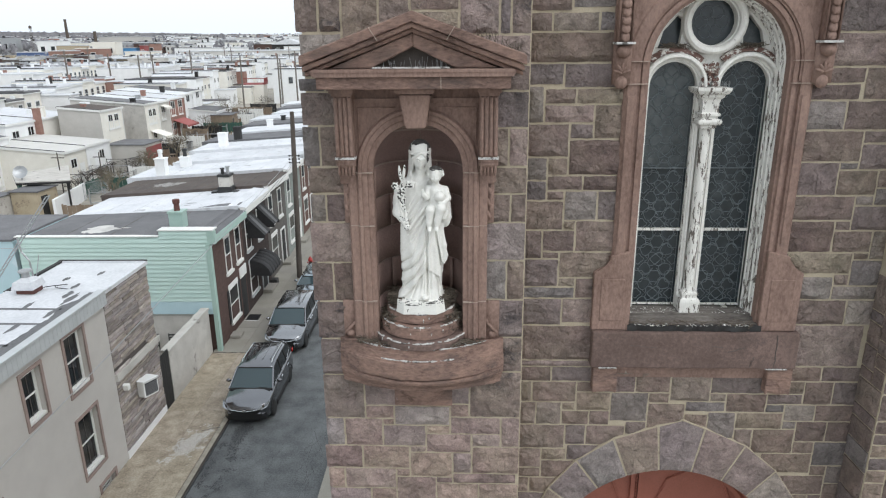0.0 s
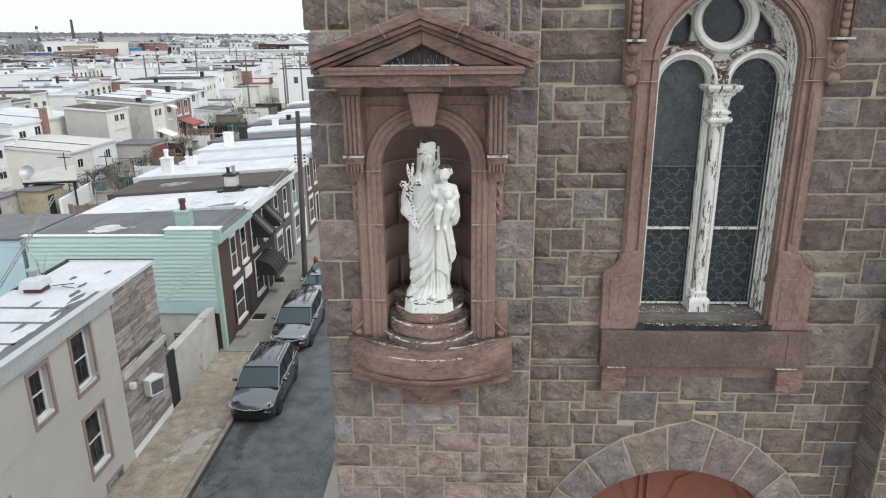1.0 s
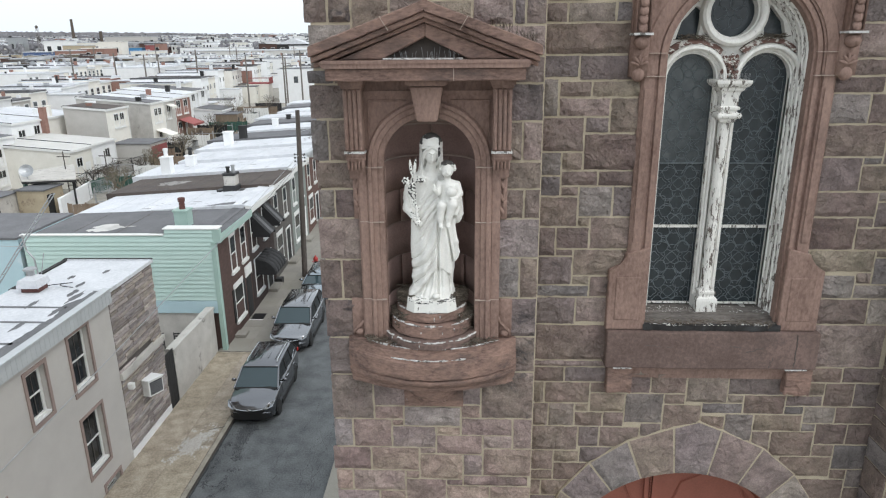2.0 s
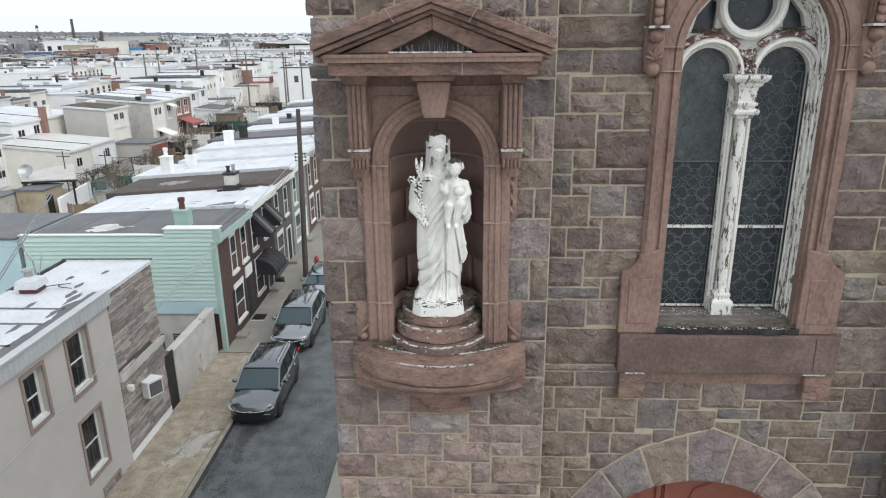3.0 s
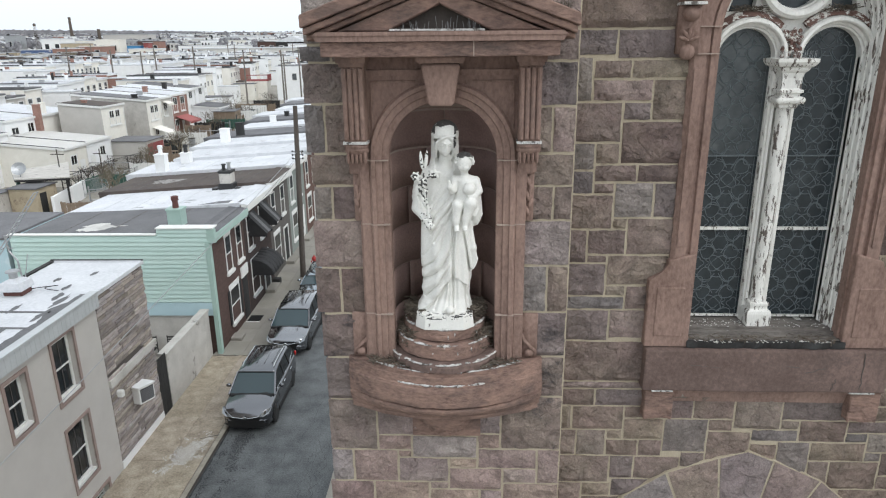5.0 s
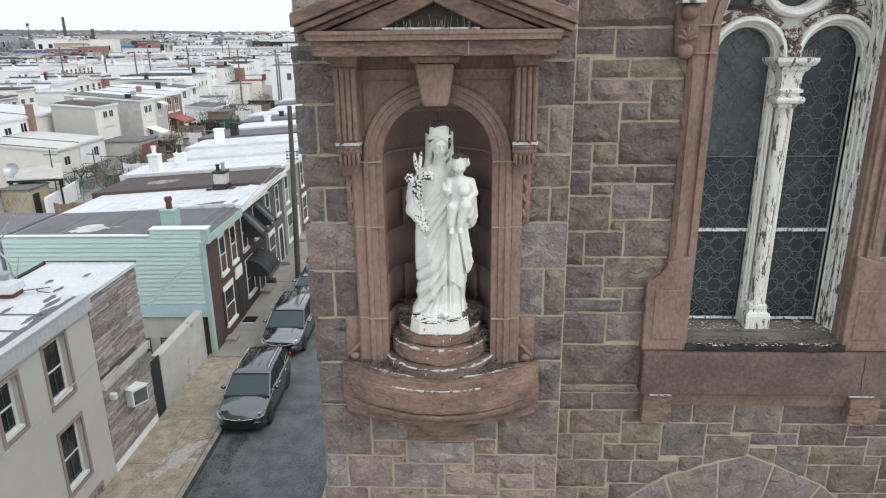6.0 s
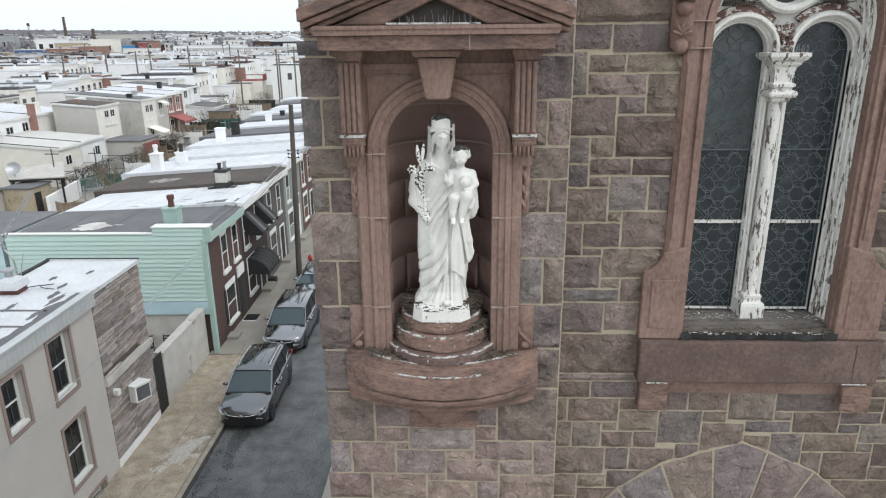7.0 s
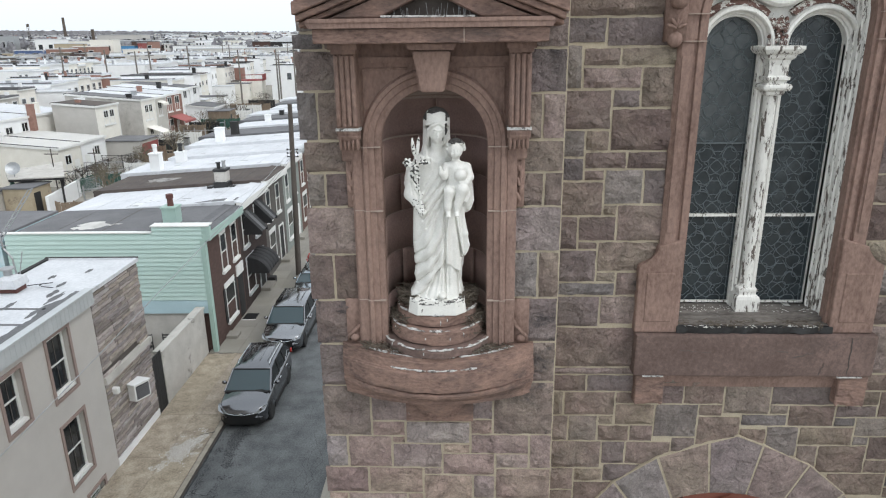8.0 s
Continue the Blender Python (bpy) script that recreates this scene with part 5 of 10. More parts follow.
    c.rod([(0.012, -0.01, 1.34), (0.02, -0.055, 1.53)], [0.060, 0.048], 0.02)
    c.rod([(-0.103, -0.02, 1.625), (-0.065, -0.105, 1.652), (0.018, -0.132, 1.662), (0.10, -0.105, 1.652), (0.139, -0.02, 1.625)], [0.006, 0.011, 0.013, 0.011, 0.006], 0.008)
    tilt = pose(0, 0, 0, 9, 4, 12)
    hc = Vector((0.022, -0.070, 1.588))

    def on_face(x, y, z):
        return tuple(hc + tilt.to_3x3() @ Vector((x, y, z)))
    c.egg(on_face(0, 0.004, 0.006), (0.075, 0.082, 0.096), 0.006, tilt)
    c.egg(on_face(0, -0.026, -0.052), (0.046, 0.050, 0.044), 0.018, tilt)
    c.egg(on_face(0, -0.062, -0.082), (0.018, 0.016, 0.014), 0.010, tilt)
    for s in (-1, 1):
        c.egg(on_face(s * 0.030, -0.078, 0.010), (0.020, 0.014, 0.011), 0.008, tilt, True)
        c.egg(on_face(s * 0.030, -0.066, 0.007), (0.017, 0.012, 0.0085), 0.003, tilt)
        c.rod([on_face(s * 0.048, -0.060, 0.026), on_face(s * 0.026, -0.078, 0.030), on_face(s * 0.010, -0.080, 0.022)], [0.004, 0.006, 0.005], 0.006)
        c.rod([on_face(s * 0.008, -0.066, 0.088), on_face(s * 0.046, -0.060, 0.066), on_face(s * 0.076, -0.028, 0.020), on_face(s * 0.080, 0.0, -0.060), on_face(s * 0.074, 0.01, -0.13)], [0.010, 0.016, 0.018, 0.016, 0.010], 0.008)
        c.rod([on_face(s * 0.020, -0.07, 0.082), on_face(s * 0.062, -0.048, 0.052), on_face(s * 0.087, -0.018, -0.02)], [0.003, 0.004, 0.003], 0.003, cut=True)
    c.rod([on_face(0, -0.079, 0.024), on_face(0, -0.092, -0.012), on_face(0, -0.098, -0.022)], [0.006, 0.009, 0.010], 0.008)
    c.rod([on_face(-0.016, -0.076, -0.046), on_face(0, -0.084, -0.044), on_face(0.016, -0.076, -0.046)], [0.003, 0.006, 0.003], 0.004)
    c.rod([on_face(-0.012, -0.076, -0.056), on_face(0, -0.083, -0.057), on_face(0.012, -0.076, -0.056)], [0.004, 0.006, 0.004], 0.004)
    # lily: stem, closed buds and open flowers
    c.rod([(-0.112, -0.240, 0.84), (-0.135, -0.235, 1.05), (-0.165, -0.21, 1.25), (-0.172, -0.19, 1.46)], [0.010, 0.010, 0.010, 0.008], 0.006)
    for x, z, ln, lean in ((-0.186, 1.465, 0.085, -5), (-0.142, 1.470, 0.088, 6), (-0.155, 1.16, 0.06, 24), (-0.165, 1.08, 0.06, -20), (-0.12, 1.02, 0.06, 30), (-0.20, 1.19, 0.05, -28), (-0.12, 0.95, 0.05, -25)):
        c.egg((x, -0.205 - 0.12 * max(0, 1.2 - z), z), (0.017, 0.011, ln), 0.004, pose(0, 0, 0, 0, lean, 0))
    for x, z, r in ((-0.076, 1.345, 0.052), (-0.236, 1.322, 0.046), (-0.176, 1.262, 0.044)):
        for i in range(6):
            a = 1.047 * i + x * 9
            c.egg((x + 0.55 * r * math.cos(a), -0.215, z + 0.55 * r * math.sin(a)), (0.52 * r, 0.014, 0.34 * r), 0.003, pose(0, 0, 0, 0, -math.degrees(a), 0))
        c.egg((x, -0.238, z), (0.30 * r, 0.02, 0.30 * r), 0.006, None, True)
        c.rod([(x, -0.20, z), (-0.168, -0.20, z - 0.06)], [0.008, 0.008], 0.008)
    c.egg((-0.112, -0.245, 0.868), (0.040, 0.024, 0.036), 0.006)
    # the child: robe, head of curls, arms, globe and legs
    c.rod([(0.20, -0.15, 1.06), (0.208, -0.155, 1.25)], [0.098, 0.082], 0.02)
    c.rod([(0.115, -0.155, 1.285), (0.292, -0.155, 1.275)], [0.036, 0.040], 0.03)
    c.rod([(0.198, -0.155, 1.28), (0.196, -0.17, 1.37)], [0.036, 0.034], 0.015)
    c.egg((0.195, -0.178, 1.432), (0.066, 0.070, 0.076), 0.008)
    c.egg((0.194, -0.215, 1.395), (0.042, 0.034, 0.034), 0.014)
    for s in (-1, 1):
        c.egg((0.194 + s * 0.024, -0.249, 1.432), (0.014, 0.012, 0.009), 0.005, None, True)
        c.egg((0.194 + s * 0.024, -0.240, 1.430), (0.010, 0.008, 0.006), 0.002)
        c.egg((0.194 + s * 0.026, -0.232, 1.402), (0.020, 0.018, 0.018), 0.010)
    c.rod([(0.194, -0.246, 1.432), (0.194, -0.254, 1.412)], [0.006, 0.009], 0.006)
    c.rod([(0.182, -0.243, 1.388), (0.194, -0.249, 1.388), (0.206, -0.243, 1.388)], [0.003, 0.005, 0.003], 0.003)
    for i in range(150):
        a, e = rnd.uniform(0, 6.28), rnd.uniform(-0.25, 1.5)
        if math.sin(a) < -0.35 and e < 0.62:
            continue
        c.egg((0.197 + 0.078 * math.cos(a) * math.cos(e), -0.168 + 0.074 * math.sin(a) * math.cos(e), 1.445 + 0.078 * math.sin(e)), (rnd.uniform(0.013, 0.019), 0.015, rnd.uniform(0.011, 0.016)), 0.002)
    c.rod([(0.108, -0.155, 1.28), (0.090, -0.205, 1.195), (0.064, -0.25, 1.235), (0.060, -0.258, 1.285)], [0.037, 0.033, 0.024, 0.014], 0.012)
    c.rod([(0.298, -0.155, 1.27), (0.325, -0.185, 1.185), (0.285, -0.245, 1.145), (0.235, -0.272, 1.155)], [0.040, 0.036, 0.028, 0.016], 0.012)
    c.egg((0.240, -0.245, 1.215), (0.058, 0.058, 0.058), 0.004)
    c.rod([(0.16, -0.15, 1.06), (0.138, -0.245, 1.065), (0.122, -0.255, 0.93), (0.125, -0.258, 0.88)], [0.062, 0.050, 0.034, 0.026], 0.014)
    c.rod([(0.25, -0.15, 1.07), (0.256, -0.262, 1.085), (0.216, -0.262, 0.95), (0.208, -0.266, 0.89)], [0.064, 0.056, 0.037, 0.028], 0.014)
    for x, z in ((0.130, 0.862), (0.208, 0.868)):
        c.egg((x, -0.288, z), (0.024, 0.042, 0.020), 0.008, pose(0, 0, 0, 22, 0, 0))
        for i in range(4):
            c.egg((x - 0.016 + 0.011 * i, -0.322, z - 0.014), (0.007, 0.010, 0.007), 0.002)
    for line in ([(0.12, -0.24, 1.22), (0.15, -0.26, 1.12)], [(0.17, -0.24, 1.25), (0.18, -0.255, 1.12)], [(0.10, -0.30, 1.03), (0.15, -0.31, 0.99)], [(0.215, -0.32, 1.05), (0.26, -0.315, 1.0)], [(0.20, -0.25, 1.09), (0.195, -0.32, 1.05)]):
        c.rod(line, [0.006, 0.008], 0.008, True)
    # toe of the shoe, and the block she stands on
    c.egg((0.063, -0.215, 0.035), (0.040, 0.050, 0.034), 0.012)

    def block(x, y, z):
        cut = np.maximum(np.abs(x - 0.006) - 0.266, np.abs(y + 0.02) - 0.225)
        cut = np.maximum(cut, (np.abs(x - 0.006) - 0.266 - y - 0.245 + 0.085) * 0.707)
        return np.maximum(cut + 0.12 * (z + 0.02), np.maximum(z + 0.006, -0.155 - z))
    c.blend((-0.32, -0.3, -0.16), (0.33, 0.25, 0.0), block, 0.008)
    verts, quads = c.skin()
    me = bpy.data.meshes.new("statue")
    me.from_pydata((verts + np.array((CX, 0, Z0))).tolist(), [], quads.tolist())
    me.materials.append(STATUE)
    me.materials.append(WORN)
    me.polygons.foreach_set("use_smooth", [True] * len(me.polygons))
    # paint worn away on the crowns, in the flowers, on the hand and along the block
    for p, (x, y, z) in zip(me.polygons, verts[quads].mean(axis=1).tolist()):
        q = Vector((x, y, z))
        if z > 1.66:
            bare = z > 1.752 + 0.05 * noise.noise(q * 22) - 0.05 * (abs(x - 0.018) > 0.085)
        elif z > 1.44 and 0.10 < x < 0.30 and y < -0.08:
            bare = z > 1.497 + 0.022 * noise.noise(q * 36)
        elif z > 1.12:
            bare = y < -0.19 and x < -0.05 and noise.noise(q * 46) > (0.0 if z < 1.36 else 0.30)
        elif z > 0.82:
            bare = (x < -0.09 and y < -0.17 and noise.noise(q * 60) > 0.34)
        else:
            bare = -0.05 < z < 0.004 and noise.noise(Vector((x * 22, y * 22, z * 60))) + 0.5 * noise.noise(q * 75) > 0.20 or (-0.15 < z < -0.045 and noise.noise(q * 22) + 0.6 * noise.noise(q * 70) > 0.72)
        if bare:
            p.material_index = 1
    ob = new("statue", me)
    return tagged(ob, "white-painted stone statue of a robed mother and child, worn dark", "statue")


statue()

# ---- the tall window ----
WX0, WX1, WS = 1.765, 3.285, 13.60
WC = (WX0 + WX1) / 2
big = thing("church_window", "tall twin-light church window with peeling white tracery and brownstone surround", "window")
bm = bmesh.new()
sweep(bm, [(x, z, a, b) for x, z, a, b in arch_path(WX0, WX1, 10.50, WS, 32)], [(0.0, -1.1), (0.0, -0.44), (0.03, -0.44), (0.035, -0.41), (0.08, -0.41), (0.09, -0.435), (0.12, -0.435), (0.125, -0.40), (0.235, -0.40), (0.27, -0.43), (0.27, -0.49), (0.02, -0.49), (0.02, -1.1)])
part("surround", bm, BROWN, big, "moulded brownstone jambs and arch")
for s in (-1, 1):
    xi, xo = WC + s * (WC - WX0 + 0.012), WC + s * 1.235
    top, mid = 11.50, 11.22
    pts = [(xi + s * 0.01, 10.475), (xo, 10.475), (xo, mid)] + [(xo - s * (0.0 + 0.19 * math.sin(t)), mid + 0.02 + 0.2 * (1 - math.cos(t))) for t in (0.3, 0.7, 1.1, 1.5)] + [(xi + s * 0.01, top)]
    bm = bmesh.new()
    prism(bm, pts, WALL_Y - 0.10, WALL_Y + 0.02)
    bmesh.ops.bevel(bm, geom=bm.edges[:], offset=0.01, segments=1, affect="EDGES")
    part("foot_block", bm, BROWN, big, "flared foot of the jamb")
    pa, pb = sorted((WC + s * 0.86, WC + s * 1.15))
    part("foot_panel", soft_box(pa, pb, WALL_Y - 0.110, WALL_Y - 0.09, 10.60, 11.14, 0.008, 1), BROWN, big)
    # long sunk panel on the jamb
    x0, x1 = sorted((WC + s * 0.90, WC + s * 1.0))
    bm = boxes((x0, x1, WALL_Y - 0.085, WALL_Y - 0.05, 11.56, 13.30))
    bmesh.ops.bevel(bm, geom=bm.edges[:], offset=0.012, segments=2, affect="EDGES")
    part("jamb_panel", bm, BROWN, big)
    # console above, with a string of carved rolls and a leaf below
    x0, x1 = sorted((WC + s * 1.00, WC + s * 1.16))
    xm = (x0 + x1) / 2
    bm = boxes((x0, x1, WALL_Y - 0.16, WALL_Y, 13.86, 15.0), (x0 - 0.015, x1 + 0.015, WALL_Y - 0.12, WALL_Y, 13.42, 13.86))
    for k in range(12):
        ball(bm, (xm, WALL_Y - 0.175, 13.92 + 0.085 * k), (0.050, 0.030, 0.062), 12, pose(0, 0, 0, -24, 0, 0))
    for k in range(2):
        tube(bm, [(x0 + 0.008 + k * (x1 - x0 - 0.016), WALL_Y - 0.17, 13.88), (x0 + 0.008 + k * (x1 - x0 - 0.016), WALL_Y - 0.17, 15.0)], 0.012, 6)
    for k in range(5):
        a = radians(-70 + 35 * k)
        ball(bm, (xm + 0.05 * math.sin(a), WALL_Y - 0.13, 13.53 + 0.07 * math.cos(a)), (0.02, 0.02, 0.055), 8, pose(0, 0, 0, 0, math.degrees(a), 0))
    ball(bm, (xm, WALL_Y - 0.10, 13.44), (0.075, 0.05, 0.075), 12)
    ball(bm, (xm, WALL_Y - 0.15, 13.77), (0.085, 0.08, 0.07), 12)
    part("console", bm, BROWN, big, "carved console with a string of rolls", True)
    part("console_shelf", boxes((x0 - 0.02, x1 + 0.02, WALL_Y - 0.24, WALL_Y - 0.02, 13.842, 13.866)), DROPS, big, "small shelf white with bird lime")

# flat slab between the arch and the consoles
part("spandrel_slab", plate([(WC - 1.17, 13.44), (WC - 0.86, 13.44)] + [(WC - 0.86, WS)] + [(WC + 0.86 * math.cos(radians(a)), WS + 0.86 * math.sin(radians(a))) for a in range(174, 0, -6)] + [(WC + 0.86, WS), (WC + 0.86, 13.44), (WC + 1.17, 13.44), (WC + 1.17, 15.0), (WC - 1.17, 15.0)], [], WALL_Y - 0.055, WALL_Y), BROWN, big, "brownstone slab over the arch")
for s in (-1, 1):
    for z in (13.42, 13.66):
        x0, x1 = sorted((WC + s * 0.775, WC + s * 1.01))
        part("bed_joint", boxes((x0, x1, WALL_Y - 0.092, WALL_Y - 0.05, z - 0.004, z + 0.004)), JOINT, big)
# sill slab and its brackets
bm = soft_box(1.30, 3.80, WALL_Y - 0.16, WALL_Y + 0.35, 9.99, 10.47, 0.02, 2)
bmesh.ops.subdivide_edges(bm, edges=[e for e in bm.edges if e.calc_length() > 1], cuts=14)
roughen(bm, 0.012, 3.5)
part("sill", bm, SLABSTONE, big, "heavy brownstone sill slab, cracked")
rnd = random.Random(33)
for x, z, run, fall in ((3.53, 10.45, 0.01, 0.44), (3.28, 10.15, -0.03, 0.14), (2.60, 10.33, 0.30, 0.05), (2.95, 10.22, 0.22, -0.06), (1.75, 10.30, 0.34, 0.03)):
    pts = [(x + run * t + rnd.uniform(-0.012, 0.012), z - fall * t + rnd.uniform(-0.008, 0.008)) for t in [i / 9 for i in range(10)]]
    bm = bmesh.new()
    tube(bm, [(a, WALL_Y - 0.165 + 0.006, b) for a, b in pts], [0.002] + [0.0065 if fall > 0.2 else 0.0045] * 8 + [0.002], 5)
    part("crack", bm, GROUT, big)
bm = boxes((1.62, 3.52, WALL_Y - 0.05, WALL_Y, 9.86, 9.99), (1.62, 3.52, WALL_Y - 0.08, WALL_Y, 9.93, 9.99), (1.62, 3.52, WALL_Y - 0.03, WALL_Y, 9.80, 9.86))
part("sill_moulding", bm, BROWN, big)
for x in (1.34, 3.49):
    bm = bmesh.new()
    prism(bm, [(x, 9.99), (x, 9.63), (x + 0.31, 9.63), (x + 0.31, 9.99)], WALL_Y - 0.13, WALL_Y)
    bmesh.ops.bevel(bm, geom=bm.edges[:], offset=0.012, segments=1, affect="EDGES")
    bmesh.ops.subdivide_edges(bm, edges=[e for e in bm.edges if e.calc_length() > 0.1], cuts=7, use_grid_fill=True)
    for v in bm.verts:
        v.co += Vector((0.010, 0.022, 0.026)) * noise.noise(v.co * 14) * min(1.0, max(0.0, (9.86 - v.co.z) * 8))
    part("sill_bracket", bm, BROWN_WORN, big, "square bracket with a crumbling carved foot")
part("sill_edge", boxes((1.40, 1.62, WALL_Y - 0.17, WALL_Y - 0.15, 9.985, 9.995), (3.44, 3.70, WALL_Y - 0.17, WALL_Y - 0.15, 9.985, 9.995)), DROPS, big)
bm = boxes((WX0 + 0.0, WX1, 0.56, 0.86, 10.60, 10.625), (WX0 - 0.03, WX1 + 0.03, 0.40, 0.62, 10.50, 10.56))
bmesh.ops.subdivide_edges(bm, edges=[e for e in bm.edges if e.calc_length() > 1], cuts=20)
roughen(bm, 0.012, 7)
part("wooden_sill", bm, WOODSILL, big, "rotten wooden sill with flaking paint")
part("sill_board", boxes((WX0, WX1, 0.50, 0.94, 10.47, 10.60)), WOODSILL, big)

bm = boxes((WX0 - 0.04, WX1 + 0.06, 0.36, 0.52, 10.47, 10.545))
bmesh.ops.subdivide_edges(bm, edges=[e for e in bm.edges if e.calc_length() > 1], cuts=40)
roughen(bm, 0.016, 14)
part("sill_flashing", bm, BLACKMETAL, big, "black bitumen flashing with flaked paint")


def sill_spread(rnd):
    return rnd.uniform(WX0, WX1), rnd.uniform(0.36, 0.56), 10.55 + rnd.uniform(0, 0.015)


twig_heap("sill_debris", "dry twigs and grit along the window sill", sill_spread, 170, 15)
bm = bmesh.new()
rnd = random.Random(21)
for k in range(260):
    x, y = rnd.uniform(WX0, WX1), rnd.choice((rnd.uniform(0.345, 0.50), rnd.uniform(0.56, 0.78)))
    z = 10.548 if y < 0.5 else 10.627
    ball(bm, (x, y, z), (rnd.uniform(0.004, 0.016) if y > 0.52 else rnd.uniform(0.01, 0.045), rnd.uniform(0.002, 0.006), 0.004), 6, pose(0, 0, 0, 0, rnd.uniform(-14, 14), rnd.uniform(0, 180)))
tagged(part("paint_flakes", bm, PAINT_CLEAN), "fallen flakes of white paint on the sill", "debris", kind="stuff")

# white timber frame with two lights and a round window over them
LIGHTS = ((1.862, 2.41), (2.665, 3.225))
LS = 13.37
OC, OR = (WC, 14.075), 0.255


def frame_plate(y0, y1, grow, out):
    holes = [arched(a - grow, b + grow, 10.62 - grow, LS) for a, b in LIGHTS]
    holes.append(arc(OC[0], OC[1], OR + grow, 0, 354, 35))
    for s in (-1, 1):
        c = [(WC + s * 0.36, 13.80), (WC + s * 0.60, 13.80), (WC + s * 0.55, 13.98), (WC + s * 0.40, 14.15), (WC + s * 0.33, 14.10), (WC + s * 0.345, 13.92)]
        holes.append(c)
    o = [(WX0 + out, 10.60), (WX1 - out, 10.60)] + arc(WC, WS, WC - WX0 - out, 0, 180, 32)
    return plate(o, holes, y0, y1)


part("frame", frame_plate(0.78, 0.86, 0.0, 0.0), PAINT_CLEAN, big, "white timber tracery with peeling paint")
# moulded rings on the frame
for (a, b), s in zip(LIGHTS, (-1, 1)):
    bm = bmesh.new()
    sweep(bm, arch_path(a, b, 10.62, LS, 22), [(0.0, -0.82), (0.0, -0.765), (0.018, -0.765), (0.022, -0.74), (0.045, -0.735), (0.065, -0.76), (0.07, -0.82)])
    part("light_moulding", bm, PAINT_CLEAN, big, smooth=False)
    bm = bmesh.new()
    def round_head(grow):
        return [(a - grow + (b - a + 2 * grow) * (0.5 - 0.5 * math.cos(radians(t))), LS + (b - a + 2 * grow) / 2 * math.sin(radians(t)), -math.cos(radians(t)), math.sin(radians(t))) for t in range(0, 181, 9)]
    sweep(bm, round_head(0.045), [(0.0, -0.80), (0.0, -0.68), (0.012, -0.665), (0.038, -0.67), (0.055, -0.70), (0.055, -0.80)])
    part("hood", bm, PAINT_CLEAN, big, "moulded arch over a light")
    bm = bmesh.new()
    sweep(bm, round_head(0.105)[5:16], [(0.0, -0.80), (0.0, -0.70), (0.03, -0.715), (0.06, -0.74), (0.065, -0.80)])
    roughen(bm, 0.006, 18)
    part("hood_back", bm, PEELED, big, "outer band stripped to reddish primer")
bm = bmesh.new()
sweep(bm, [(OC[0] + OR * math.cos(radians(t)), OC[1] + OR * math.sin(radians(t)), math.cos(radians(t)), math.sin(radians(t))) for t in range(0, 360, 10)], [(0.0, -0.84), (0.0, -0.74), (0.012, -0.73), (0.018, -0.69), (0.035, -0.67), (0.07, -0.665), (0.098, -0.69), (0.105, -0.80)], True)
part("oculus_ring", bm, PAINT_CLEAN, big, "moulded ring of the round window")
bm = bmesh.new()
sweep(bm, arch_path(WX0 + 0.002, WX1 - 0.002, 10.60, WS, 30), [(-0.055, -0.82), (-0.055, -0.765), (-0.046, -0.75), (-0.042, -0.70), (-0.032, -0.69), (-0.028, -0.63), (-0.014, -0.62), (-0.010, -0.57), (0.0, -0.55), (0.0, -0.82)])
part("outer_moulding", bm, PAINT, big, "outer moulding with flaking paint")
# nest stuff between the arches
rnd = random.Random(31)
bm = bmesh.new()
for k in range(160):
    s = rnd.choice((-1, 1))
    x, z = WC + s * rnd.uniform(0.28, 0.56), 13.79 + rnd.uniform(0, 0.05)
    a, ln = rnd.uniform(0, 6.28), rnd.uniform(0.03, 0.1)
    tube(bm, [(x, 0.73 + rnd.uniform(-0.05, 0.05), z), (x + ln * math.cos(a), 0.72 + rnd.uniform(-0.05, 0.05), z + 0.3 * abs(ln * math.sin(a)))], 0.003, 4)
tagged(part("nest_twigs", bm, TWIGS), "old nest twigs in the window tracery", "debris", kind="stuff")

# mullion column
bm = bmesh.new()
QX = 2.53
lathe(bm, [(0.085, 10.86), (0.075, 10.89), (0.065, 10.93), (0.062, 12.9), (0.075, 12.95)], QX, 0.70, 0, 360, 18, caps=False)
def square_turned(bm, rows, cx, cy):
    """A square section that swells and narrows along its height: rows of (half-width, height)."""
    rings = [[bm.verts.new((cx + sx * r, cy + sy * r * 0.95, z)) for sx, sy in ((-1, -1), (1, -1), (1, 1), (-1, 1))] for r, z in rows]
    for p, q in zip(rings, rings[1:]):
        for i in range(4):
            bm.faces.new((p[i], p[(i + 1) % 4], q[(i + 1) % 4], q[i]))
    bm.faces.new(rings[0][::-1]), bm.faces.new(rings[-1])


square_turned(bm, ((0.12, 10.62), (0.125, 10.76), (0.118, 10.79), (0.09, 10.81), (0.088, 10.84), (0.10, 10.85), (0.10, 10.875), (0.08, 10.89)), QX, 0.70)
square_turned(bm, ((0.07, 12.90), (0.085, 12.915), (0.088, 12.94), (0.125, 12.955), (0.135, 12.98), (0.128, 13.005), (0.09, 13.02), (0.092, 13.04), (0.112, 13.05), (0.112, 13.075), (0.092, 13.09), (0.094, 13.19), (0.104, 13.235), (0.13, 13.26), (0.138, 13.285), (0.165, 13.30), (0.188, 13.335), (0.188, 13.365), (0.15, 13.37)), QX, 0.68)
for s in (-1, 1):
    tube(bm, [(QX + s * 0.10, 0.80, 10.62), (QX + s * 0.10, 0.80, 13.3)], 0.03, 8)
    for k in range(1):
        ball(bm, (QX + s * 0.105, 0.56, 12.98), (0.034, 0.022, 0.034), 10)
part("mullion", bm, PAINT, big, "column mullion with a moulded capital, paint flaking")
bm = bmesh.new()
